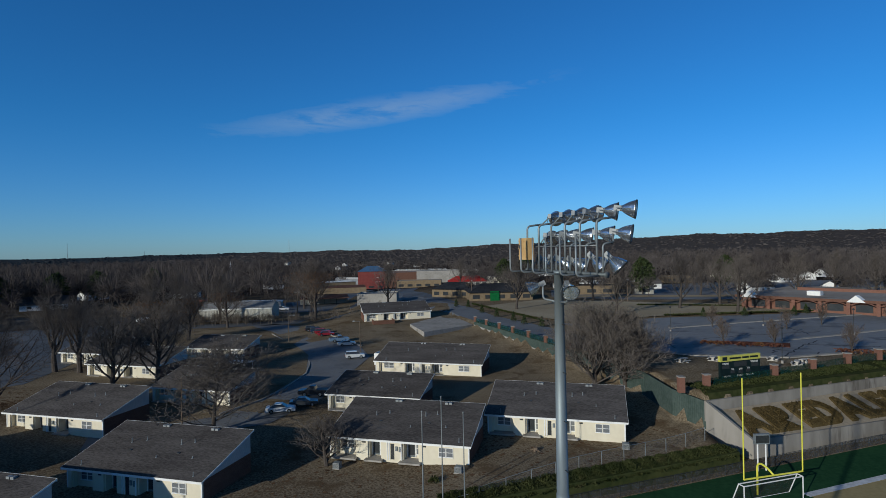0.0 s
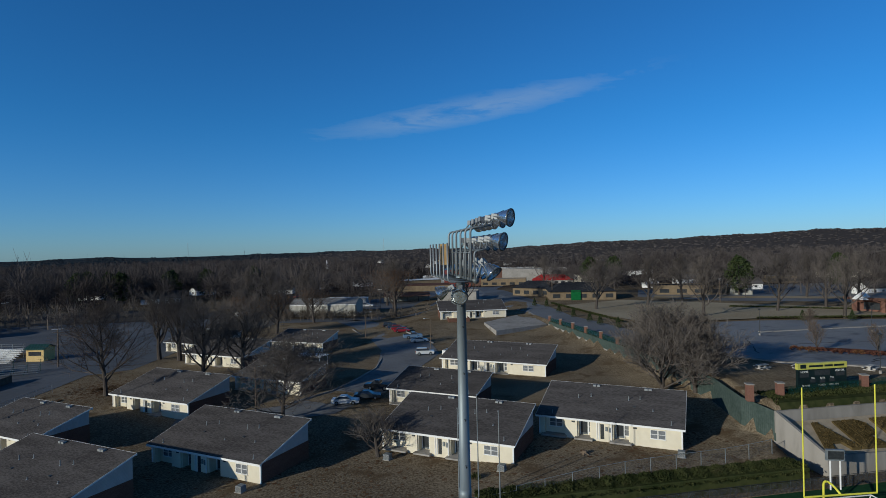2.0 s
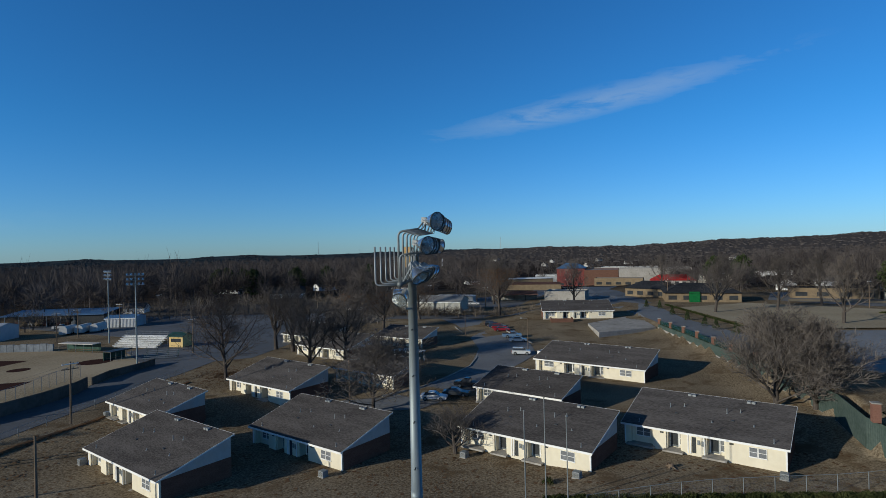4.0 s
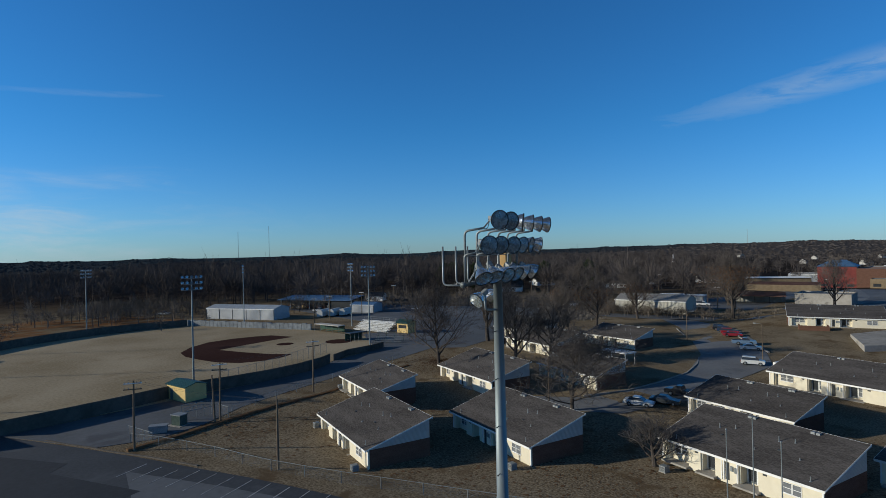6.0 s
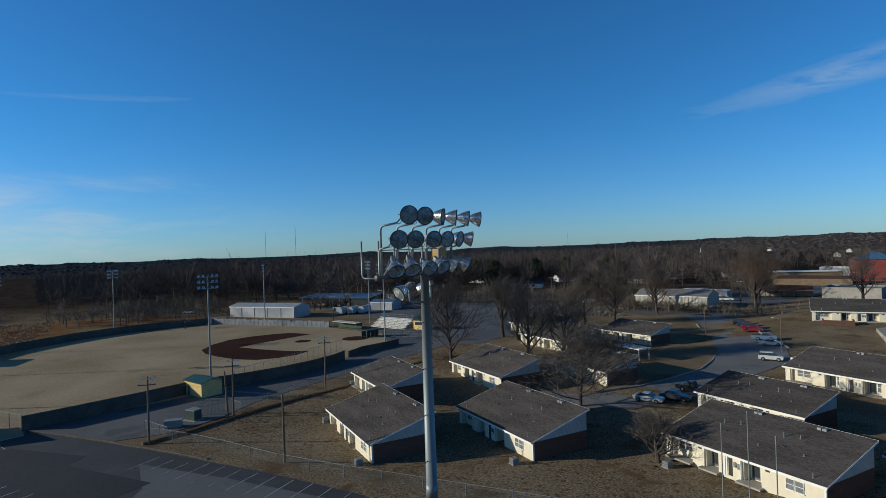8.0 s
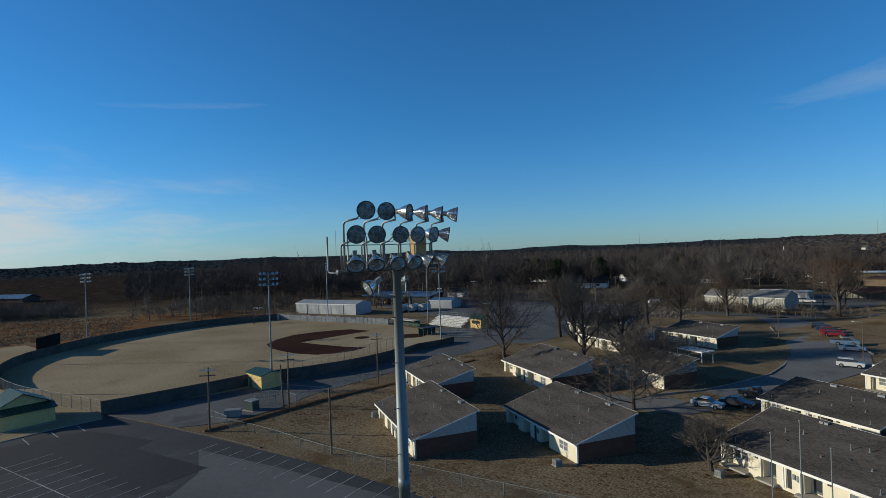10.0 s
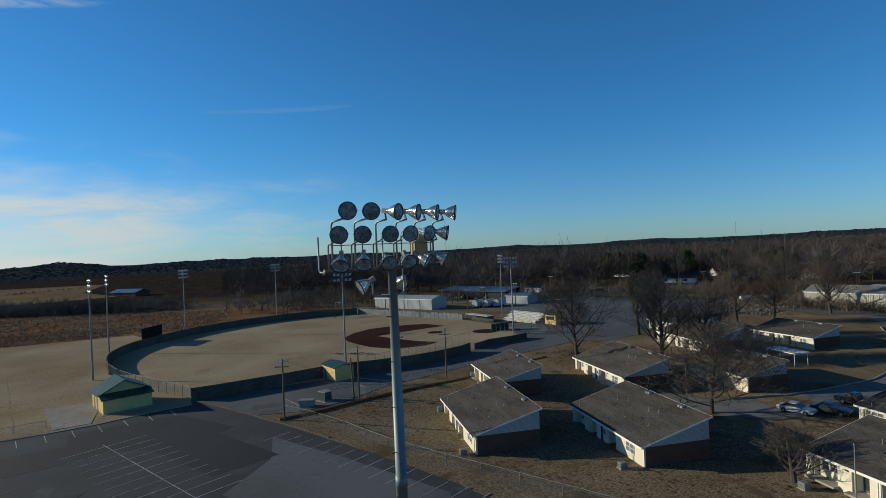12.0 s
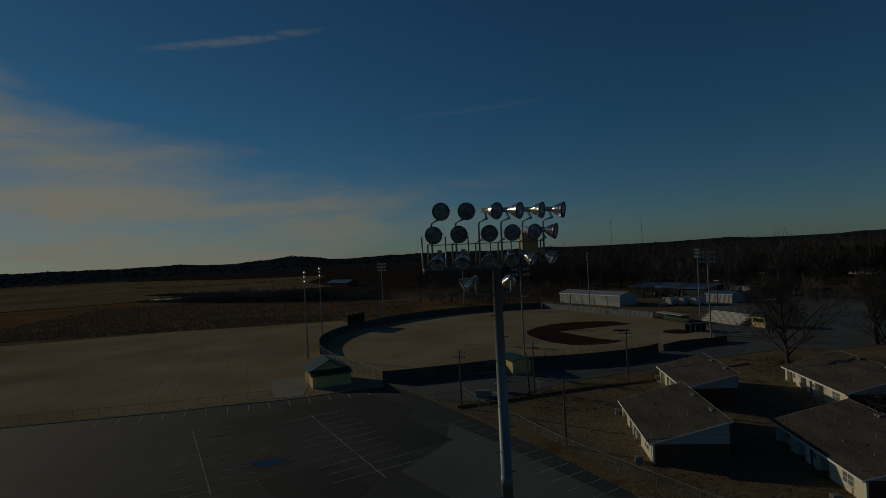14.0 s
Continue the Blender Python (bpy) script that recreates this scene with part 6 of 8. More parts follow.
for x, y, turn in ((-150.0, 330.0, 10), (-206.0, 330.0, 60), (112.0, 300.0, 5), (150.0, 262.0, 15), (180.0, 250.0, 35), (70.0, 320.0, 80), (-260.0, 300.0, 15), (205.0, 330.0, 20), (232.0, 350.0, 70), (95.0, 345.0, 5), (-120.0, 400.0, 30), (262.0, 372.0, 15)):
    gable_hut("cottage", at_ground(x, y, turn), 13.0, 9.0, 3.0, 5.6, WHITE, SHINGLE, "white cottage with a grey gable roof among trees", "cottage", 0.5, [("window", -4.5, -3.2, 1, 2.1, "front"), ("door", -0.5, 0.5, 0, 2.1, "front"), ("window", 2.4, 3.8, 1, 2.1, "front"), ("window", -1, 1, 1, 2.1, "side")])
gable_hut("cottage", at_ground(-195.0, 274.0, 32), 19.0, 11.0, 3.0, 6.4, WHITE, SHINGLE, "wide white cottage with a dark gable roof", "cottage", 0.6, [("window", -6.5, -4.8, 1, 2.2, "front"), ("door", -0.5, 0.6, 0, 2.1, "front"), ("window", 3.4, 5.2, 1, 2.2, "front"), ("window", -1.2, 1.2, 1, 2.2, "side")])
trailers = None
for k, (x, y) in enumerate(((-179.0, 131.0), (-177.0, 135.0), (-175.0, 139.0))):
    if trailers is None:
        trailers = thing("trailer", at_ground(x, y, 118), "white round-roofed cargo trailer in the yard", "trailer", "cargo trailers")
        prof = [(-1.3, 0.5), (1.3, 0.5), (1.3, 2.2), (1.0, 2.8), (0.4, 3.1), (-0.4, 3.1), (-1.0, 2.8), (-1.3, 2.2)]
        s = Shape()
        s.add([(-3.5, a, b) for a, b in prof] + [(3.5, a, b) for a, b in prof], [tuple(range(7, -1, -1)), tuple(range(8, 16))] + [(i, (i + 1) % 8, 8 + (i + 1) % 8, 8 + i) for i in range(8)])
        part("body", s, TRAILER, trailers)
        for sy in (-1.2, 1.2):
            for sx in (-0.6, 0.6):
                part("wheel", Shape().tube((sx, sy - 0.12, 0.4), (sx, sy + 0.12, 0.4), 0.4, 0.4, 12), TYRE, trailers)
    else:
        copy_thing(trailers, at_ground(x, y, 118))

boat = thing("boat", turned(-111.6, 209.5, float(ground_z(-111.6, 209.5)) + 0.05, 60), "white covered motor boat on a trailer in the lot", "boat")
hull = Shape()
hull.add([(-3.0, -1.0, 0.9), (1.6, -1.0, 0.9), (3.2, 0.0, 1.1), (1.6, 1.0, 0.9), (-3.0, 1.0, 0.9), (-3.0, -1.15, 1.7), (1.8, -1.1, 1.7), (3.6, 0.0, 1.8), (1.8, 1.1, 1.7), (-3.0, 1.15, 1.7)], [(4, 3, 2, 1, 0), (0, 1, 6, 5), (1, 2, 7, 6), (2, 3, 8, 7), (3, 4, 9, 8), (4, 0, 5, 9)])
part("hull", hull, WHITE, boat)
part("cover", Shape().add([(-3.0, -1.15, 1.7), (1.8, -1.1, 1.7), (3.6, 0.0, 1.8), (1.8, 1.1, 1.7), (-3.0, 1.15, 1.7), (-2.6, 0.0, 2.3), (1.2, 0.0, 2.2)], [(0, 1, 6, 5), (1, 2, 6), (2, 3, 6), (3, 4, 5, 6), (4, 0, 5)]), TRAILER, boat, "pale boat cover")
part("trailer_frame", Shape().box(-2.6, 3.0, -0.08, 0.08, 0.45, 0.6).box(-1.2, -1.0, -1.0, 1.0, 0.45, 0.9).box(3.0, 4.4, -0.05, 0.05, 0.45, 0.56), GALV, boat)
for y in (-1.05, 1.05):
    part("wheel", Shape().tube((-1.1, y - 0.1, 0.32), (-1.1, y + 0.1, 0.32), 0.32, 0.32, 12), TYRE, boat)

# bleachers and dugouts
stand = thing("bleachers", at_ground(-130.4, 116.0, 8), "aluminium bleachers with seven plank rows", "bleachers")
for k in range(7):
    part("seat_plank", Shape().box(-7.5, 7.5, k * 0.75, k * 0.75 + 0.36, 0.40 + k * 0.4, 0.50 + k * 0.4), ALUMINIUM, stand)
    part("foot_plank", Shape().box(-7.5, 7.5, k * 0.75 + 0.36, k * 0.75 + 0.74, 0.02 + k * 0.4, 0.16 + k * 0.4), ALUMINIUM, stand)
for k in range(6):
    x = -7.0 + k * 2.8
    part("frame", Shape().tube((x, 0, 0.1), (x, 5.2, 2.9), 0.05, 0.05, 6).tube((x, 5.2, -0.1), (x, 5.2, 4.0), 0.05, 0.05, 6).tube((x, 0.1, -0.1), (x, 0.1, 0.5), 0.05, 0.05, 6), GALV, stand)
part("guard_rail", Shape().tube((-7.5, 5.3, 4.0), (7.5, 5.3, 4.0), 0.04, 0.04, 6).tube((-7.5, 5.3, 3.4), (7.5, 5.3, 3.4), 0.04, 0.04, 6), GALV, stand)
press = gable_hut("press_box", at_ground(-118.6, 121.6, 8), 4.5, 4.0, 3.2, 4.0, YELLOWWALL, GREENROOF, "yellow press box with a green roof by the bleachers", "press box", 0.4, [("window", -1.6, 1.6, 1.5, 2.5, "front")])
steps = thing("bleachers", at_ground(-107.6, 104.4, 33), "short green-railed open bleachers", "bleachers")
for k in range(5):
    part("seat_plank", Shape().box(-4, 4, k * 0.7, k * 0.7 + 0.22, 0.40 + k * 0.35, 0.46 + k * 0.35), GALV, steps)
for k in range(4):
    x = -3.8 + k * 2.5
    part("frame", Shape().tube((x, 0, 0.0), (x, 3.3, 1.9), 0.05, 0.05, 6).tube((x, 3.3, -0.1), (x, 3.3, 2.9), 0.05, 0.05, 6), GREENROOF, steps)
for x, y, turn in ((-141.0, 107.6, 6), (-119.2, 102.0, 88)):
    d = thing("dugout", at_ground(x, y, turn), "low open dugout with a dark flat roof", "dugout", "dugouts")
    half = 6.0 if turn == 6 else 3.0
    part("roof", Shape().box(-half, half, -1.4, 1.4, 2.2, 2.4), CINDER if turn == 6 else DARKMETAL, d)
    part("back_wall", Shape().box(-half, half, 1.2, 1.35, -0.1, 2.2), GREENROOF, d)
    for k in range(5):
        x0 = (-0.97 + k * 0.485) * half
        part("post", Shape().tube((x0, -1.3, -0.1), (x0, -1.3, 2.2), 0.05, 0.05, 6), GALV, d)
    part("bench", Shape().box(-half + 0.5, half - 0.5, 0.5, 0.9, 0.42, 0.48), TANWALL, d)
board = thing("outfield_scoreboard", at_ground(-175.3, 9.6, 149), "dark back of a ball field scoreboard on steel legs", "scoreboard")
part("panel", Shape().box(-5.2, 5.2, -0.25, 0.25, 2.0, 5.2), TYRE, board)
for x in (-4.2, 0.0, 4.2):
    part("leg", Shape().box(x - 0.12, x + 0.12, -0.12, 0.12, -0.2, 5.0), GALV, board)


# cars ----------------------------------------------------------------------------------------------
def extrude_profile(shape, profile, half, taper=0.0):
    n = len(profile)
    zmax = max(p[1] for p in profile)
    zmin = min(p[1] for p in profile)
    def w(z):
        return half - taper * (z - zmin) / (zmax - zmin + 1e-6)
    shape.add([(x, -w(z), z) for x, z in profile] + [(x, w(z), z) for x, z in profile],
              [tuple(range(n)), tuple(range(2 * n - 1, n - 1, -1))] + [(i, n + i, n + (i + 1) % n, (i + 1) % n) for i in range(n)])
    return shape


def car(kind, colour, m, label):
    ob = thing("car", m, label, "car", "parked cars")
    body_mat = paint("car_paint_" + kind, colour)
    if kind == "suv":
        lower = [(-2.2, 0.35), (2.15, 0.35), (2.25, 0.6), (2.2, 1.0), (1.15, 1.12), (-2.2, 1.12), (-2.25, 0.6)]
        glass = [(-2.1, 1.12), (1.15, 1.12), (0.5, 1.66), (-1.95, 1.68)]
        roof = [(-2.0, 1.66), (0.55, 1.64), (0.45, 1.74), (-1.9, 1.76)]
        r = 0.38
    elif kind == "pickup":
        lower = [(-2.7, 0.4), (2.6, 0.4), (2.7, 0.7), (2.6, 1.08), (1.3, 1.18), (-2.7, 1.18), (-2.75, 0.7)]
        glass = [(-0.5, 1.18), (1.3, 1.18), (0.65, 1.76), (-0.3, 1.78)]
        roof = [(-0.35, 1.76), (0.7, 1.74), (0.6, 1.83), (-0.25, 1.85)]
        r = 0.42
    else:
        lower = [(-2.35, 0.3), (2.3, 0.3), (2.4, 0.5), (2.3, 0.78), (1.0, 0.95), (-1.7, 0.98), (-2.3, 0.92), (-2.42, 0.55)]
        glass = [(-1.75, 0.96), (1.0, 0.95), (0.3, 1.40), (-0.9, 1.42)]
        roof = [(-0.95, 1.40), (0.35, 1.38), (0.2, 1.46), (-0.8, 1.48)]
        r = 0.33
    part("body", extrude_profile(Shape(), lower, 0.9, 0.06), body_mat, ob)
    part("window_band", extrude_profile(Shape(), glass, 0.82, 0.16), GLASS, ob)
    part("roof", extrude_profile(Shape(), roof, 0.68, 0.05), body_mat, ob)
    for x in (-1.4, 1.4):
        for y in (-0.82, 0.82):
            wheel = part("wheel", Shape().tube((x, y - 0.11, r), (x, y + 0.11, r), r, r, 14), TYRE, ob)
            s = 0.13 if y > 0 else -0.13
            part("rim", Shape().tube((x, y + s * 0.9, r), (x, y + s, r), r * 0.6, r * 0.55, 10), GALV, wheel)
    for y in (-0.62, 0.62):
        part("headlight", Shape().box(2.16, 2.34, y - 0.16, y + 0.16, 0.62, 0.78), CHROME, ob)
        part("tail_light", Shape().box(-2.36, -2.16, y - 0.14, y + 0.14, 0.66, 0.84), REDWALL, ob)
    if kind == "pickup":
        part("bed_floor", Shape().box(-2.6, -0.6, -0.75, 0.75, 1.17, 1.19), DARKMETAL, ob)
    return ob


car("sedan", (0.62, 0.64, 0.66), at_ground(-26.6, 89.2, 10, 0.05), "white sedan parked by the curved street")
car("sedan", (0.05, 0.055, 0.06), at_ground(-23.6, 92.3, 10, 0.05), "dark grey sedan parked beside the white one")
car("pickup", (0.03, 0.034, 0.04), at_ground(-23.3, 98.4, 175, 0.05), "black pickup parked behind a house")
car("suv", (0.60, 0.62, 0.62), at_ground(-20.9, 131.5, 12, 0.05), "white boxy sport utility vehicle at a house end")
car("sedan", (0.42, 0.45, 0.47), at_ground(-25.4, 147.0, 22, 0.05), "silver sedan in the parking row")
car("pickup", (0.16, 0.24, 0.34), at_ground(-28.4, 152.5, 22, 0.05), "pale blue pickup in the parking row")
car("sedan", (0.30, 0.02, 0.025), at_ground(-34.2, 163.0, 22, 0.05), "red sedan in the parking row")
car("suv", (0.30, 0.02, 0.025), at_ground(-35.9, 166.5, 22, 0.05), "dark red van in the parking row")
car("suv", (0.03, 0.06, 0.11), at_ground(-38.4, 171.0, 22, 0.05), "dark blue car in the parking row")
car("suv", (0.02, 0.022, 0.024), at_ground(-41.0, 175.5, 22, 0.05), "black car in the parking row")
for x, y, turn, col in ((-196.0, 140.0, 30, (0.6, 0.6, 0.6)), (-128.0, 300.0, 80, (0.5, 0.1, 0.1)), (-70.0, 246.0, 10, (0.6, 0.6, 0.6)), (-247.0, 93.0, 40, (0.55, 0.56, 0.56))):
    car("pickup", col, at_ground(x, y, turn, 0.05), "distant parked pickup at a building")

# football field end, retaining walls and score board --------------------------------------------------
def edge_point(along, out):
    p = EDGE_A + EDGE_DIR * along + EDGE_OUT * out
    return float(p[0]), float(p[1])


sheet("football_turf", [edge_point(-26, 0.2), edge_point(-26, 30), edge_point(60, 30), edge_point(60, 0.2)], TURF, "dark green football turf surround", "turf", 0.03)
WL_A, WL_B = Vector((39.04, 59.18)), Vector((51.70, 63.61))
ld = (WL_B - WL_A).normalized()
lo = Vector((ld.y, -ld.x))
sheet("end_zone", [tuple(WL_A + ld * 0 + lo * 0.9), tuple(WL_A + lo * 20), tuple(WL_A + ld * 34 + lo * 20), tuple(WL_A + ld * 34 + lo * 0.9)], TURFGOLD, "gold end zone turf", "turf", 0.045)
sheet("field_line", [tuple(WL_A - ld * 0.2), tuple(WL_A + lo * 0.9 - ld * 0.2), tuple(WL_A + ld * 34 + lo * 0.9), tuple(WL_A + ld * 34)], FIELDPAINT, "broad white end line on the turf", "line", 0.055)
field_fence = thing("field_fence", Matrix(), "low dark fence round the football field", "fence")
for k in range(34):
    p = edge_point(-24 + 2.5 * k, -0.1)
    q = edge_point(-24 + 2.5 * (k + 1), -0.1)
    part("post", Shape().tube((*p, FIELD_Z - 0.1), (*p, FIELD_Z + 1.25), 0.04, 0.04, 6), DARKMETAL, field_fence)
    part("rail", Shape().tube((*p, FIELD_Z + 1.22), (*q, FIELD_Z + 1.22), 0.03, 0.03, 6), DARKMETAL, field_fence)
    o = Vector((EDGE_OUT[0], EDGE_OUT[1])) * 0.02
    part("panel", Shape().prism([p, q, (q[0] + o.x, q[1] + o.y), (p[0] + o.x, p[1] + o.y)], FIELD_Z, FIELD_Z + 1.15), WINDSCREEN_NET if k else (WINDSCREEN_NET := mesh_screen("dark_fence_mesh", (0.10, 0.10, 0.10), 0.30)), field_fence)


def clumps(name, corner_a, corner_b, depth, z_of, material, label, count, size, seed, kind="stuff"):
    """A band of small leaf clumps between two points, depth metres wide."""
    rnd = random.Random(seed)
    a, b = Vector(corner_a), Vector(corner_b)
    d = (b - a).normalized()
    o = Vector((-d.y, d.x))
    shape = Shape()
    for k in range(count):
        f, w = rnd.random(), rnd.random()
        p2 = a.lerp(b, f) + o * (w * depth)
        p = Vector((p2.x, p2.y, z_of(p2.x, p2.y, w)))
        for j in range(4):
            u = Vector((rnd.gauss(0, 1), rnd.gauss(0, 1), abs(rnd.gauss(0, 0.8)))).normalized() * size * rnd.uniform(0.6, 1.3)
            v = Vector((rnd.gauss(0, 1), rnd.gauss(0, 1), rnd.gauss(0, 1))).normalized() * size * 0.5
            shape.add([p - v, p + v, p + u], [(0, 1, 2)])
    return solid(name, shape, material, Matrix(), label, "hedge", "", kind)


# ivy bank below the house fence
ha, hb = edge_point(-24, -4.2), edge_point(15.0, -4.2)
hedge_core = Shape()
hedge_core.strip([edge_point(-24, -3.6), edge_point(-5, -3.6), edge_point(14.2, -3.6)], -2.7, lambda x, y: -1.9, lambda x, y: 0.35)
structure("hedge_bank", hedge_core, HEDGE, "clipped evergreen hedge bank above the field", "hedge")
clumps("hedge_leaves", edge_point(-24, -0.7), edge_point(14.4, -0.7), 3.1, lambda x, y, w: -0.1 + 0.5 * min(1, w * 4) + 0.08 * math.sin(x * 3), HEDGE, "loose leaf tips on the hedge bank", 5200, 0.24, 3)
BERMSOIL = surface("pale_berm_soil", (0.24, 0.20, 0.145), (0.34, 0.29, 0.22), 1.6, 0.95, 0, 0.3, 0.1, 0.4)
# berm with ground-cover lettering between two concrete walls
LOW_A, LOW_B = Vector((39.14, 69.03)), Vector((74.99, 79.83))
TOP_A, TOP_B, TURN_B = Vector((35.63, 74.10)), Vector((70.81, 85.91)), Vector((92.65, 79.97))
structure("retaining_wall_low", Shape().strip([tuple(LOW_A), tuple(LOW_B)], 0.35, FIELD_Z - 0.2, 0.7), WALLCONCRETE, "stained low concrete retaining wall", "wall")
structure("retaining_wall_high", Shape().strip([tuple(TOP_A), tuple(TOP_B), tuple(TURN_B)], 0.35, 1.6, 4.4), WALLCONCRETE, "pale stained upper concrete retaining wall", "wall")
wing = Shape()
wing.add([(35.48, 73.96, -0.4), (39.07, 68.91, -1.9), (39.07, 68.91, 0.75), (35.48, 73.96, 4.4), (35.85, 74.18, -0.4), (39.43, 69.12, -1.9), (39.43, 69.12, 0.75), (35.85, 74.18, 4.4)], [(0, 1, 2, 3), (7, 6, 5, 4), (0, 4, 5, 1), (1, 5, 6, 2), (2, 6, 7, 3), (3, 7, 4, 0)])
structure("wing_wall", wing, WALLCONCRETE, "sloping concrete wing wall at the berm's end", "wall")
berm = Shape()
foot = [(LOW_A.x + 0.1, LOW_A.y + 0.2, 0.62), (LOW_B.x, LOW_B.y + 0.2, 0.62), (TURN_B.x - 8, TURN_B.y + 2.2, 1.6), (TOP_B.x, TOP_B.y - 0.1, 3.0), (TOP_A.x + 0.4, TOP_A.y - 0.1, 3.0)]
berm.add(foot + [(x, y, -2.0) for x, y, z in foot], [(0, 1, 3, 4), (1, 2, 3), (9, 8, 7, 6, 5)] + [(k, 5 + k, 5 + (k + 1) % 5, (k + 1) % 5) for k in range(5)])
structure("berm", berm, BERMSOIL, "pale sandy sloping berm under the planting", "berm")
BX = (LOW_B - LOW_A).normalized()


def berm_point(s, f, lift=0.0):
    """s metres along the berm, f from its foot to its head."""
    p = (LOW_A + BX * s).lerp(TOP_A + (TOP_B - TOP_A).normalized() * (s + 1.8), f)
    return Vector((p.x, p.y, 0.62 + 2.4 * f + lift))


# planted letters of the big word, each a mound of dry ground cover
def flat_letter(ch, bold):
    """Outline mesh of one letter: corner points and triangles, one unit high."""
    curve = bpy.data.curves.new("letter", "FONT")
    curve.body, curve.size, curve.offset = ch, 1.0, bold
    holder = bpy.data.objects.new("letter", curve)
    scene.collection.objects.link(holder)
    bpy.context.view_layer.update()
    me = bpy.data.meshes.new_from_object(holder.evaluated_get(bpy.context.evaluated_depsgraph_get()))
    bm = bmesh.new()
    bm.from_mesh(me)
    bmesh.ops.triangulate(bm, faces=bm.faces)
    bmesh.ops.remove_doubles(bm, verts=bm.verts, dist=0.001)
    bm.verts.index_update()
    pts = np.array([v.co[:2] for v in bm.verts])
    tris = [tuple(v.index for v in f.verts) for f in bm.faces]
    rim = [tuple(v.index for v in e.verts) for e in bm.edges if len(e.link_faces) == 1]
    bm.free()
    bpy.data.objects.remove(holder)
    bpy.data.curves.remove(curve)
    bpy.data.meshes.remove(me)
    low, high = pts.min(0), pts.max(0)
    return (pts - low) / (high[1] - low[1]), tris, rim


planting = thing("berm_planting", Matrix.Translation(berm_point(0, 0)), "huge clipped ground-cover letters planted on a berm", "planting")
PINV = Matrix.Translation(-berm_point(0, 0))
prnd = random.Random(4)
LETTER_F0, LETTER_F1 = 0.13, 0.86
letters = [flat_letter(ch, 0.055) for ch in "AIREDALES"]
stretch = (31.6 - 8 * 0.22) / sum(p[:, 0].max() for p, _, _ in letters)
start = 0.5
for pts, tris, rim in letters:
    s = Shape()
    spot = [(start + x * stretch, LETTER_F0 + y * (LETTER_F1 - LETTER_F0)) for x, y in pts]
    n = len(spot)
    s.add([berm_point(a, f, -0.1) for a, f in spot] + [berm_point(a, f, 0.24) for a, f in spot], [tuple(n + i for i in t) for t in tris] + [(a, b, n + b, n + a) for a, b in rim])
    for tri in tris:
        (x0, y0), (x1, y1), (x2, y2) = (spot[i] for i in tri)
        area = abs((x1 - x0) * (y2 - y0) - (x2 - x0) * (y1 - y0)) * 2.9
        for k in range(int(area * 26 + prnd.random())):
            a, b = sorted((prnd.random(), prnd.random()))
            c = berm_point(x0 * a + x1 * (b - a) + x2 * (1 - b), y0 * a + y1 * (b - a) + y2 * (1 - b), 0.22)
            for j in range(2):
                u = Vector((prnd.gauss(0, 1), prnd.gauss(0, 1), abs(prnd.gauss(0.2, 0.6)))).normalized() * prnd.uniform(0.12, 0.26)
                v = Vector((prnd.gauss(0, 1), prnd.gauss(0, 1), prnd.gauss(0, 0.5))).normalized() * 0.12
                s.add([c - v, c + v, c + u], [(0, 1, 2)])
    part("planted_letter", s, DRYHEDGE, planting, at=PINV)
    start += pts[:, 0].max() * stretch + 0.22
ivy = Shape()
IV = [(36.48, 75.29), (71.08, 86.71), (93.83, 80.82), (97.30, 95.16), (73.41, 94.26), (47.82, 83.42), (37.97, 79.68)]
ivy.prism(IV, 3.8, 5.15)
structure("ivy_bank", ivy, HEDGE, "evergreen ground cover bank above the retaining wall", "hedge")
clumps("ivy_leaves", (36.58, 75.50), (71.08, 86.92), 5.0, lambda x, y, w: 4.45 + 0.8 * min(1, w * 3), HEDGE, "loose leaf tips on the evergreen bank", 5000, 0.24, 9)
clumps("ivy_leaves", (71.08, 86.92), (93.83, 81.03), 6.0, lambda x, y, w: 4.45 + 0.8 * min(1, w * 3), HEDGE, "loose leaf tips on the evergreen bank corner", 2600, 0.24, 10)
# brick pillars with green mesh fence
PILLARS = [(33.84, 77.83), (38.01, 78.90), (51.19, 84.36), (59.61, 88.02), (68.21, 91.93), (75.91, 94.99), (84.55, 98.85)]
FAR_PILLARS = [(27.47, 119.36), (24.44, 129.67), (21.81, 138.54), (18.99, 147.29), (16.26, 155.42), (13.33, 163.52), (10.50, 171.21)]
pillar_fence = thing("pillar_fence", Matrix(), "red brick pillars joined by dark green mesh fence", "fence")


def pillar(x, y, z, h=1.9):
    ob = part("pillar", Shape().box(x - 0.42, x + 0.42, y - 0.42, y + 0.42, z - 0.3, z + h), REDBRICK, pillar_fence, "red brick fence pillar")
    part("cap", Shape().box(x - 0.5, x + 0.5, y - 0.5, y + 0.5, z + h, z + h + 0.12), CONCRETE, ob)


def green_run(p, q, z0, z1, h):
    d = (Vector(q) - Vector(p)).normalized()
    o = Vector((-d.y, d.x)) * 0.03
    pts = [(p[0] - o.x, p[1] - o.y, z0), (q[0] - o.x, q[1] - o.y, z1), (q[0] + o.x, q[1] + o.y, z1), (p[0] + o.x, p[1] + o.y, z0)]
    part("mesh_panel", Shape().add(pts + [(a, b, c + h) for a, b, c in pts], [(0, 3, 2, 1), (4, 5, 6, 7), (0, 1, 5, 4), (1, 2, 6, 5), (2, 3, 7, 6), (3, 0, 4, 7)]), GREENNET, pillar_fence, "dark green mesh panel")


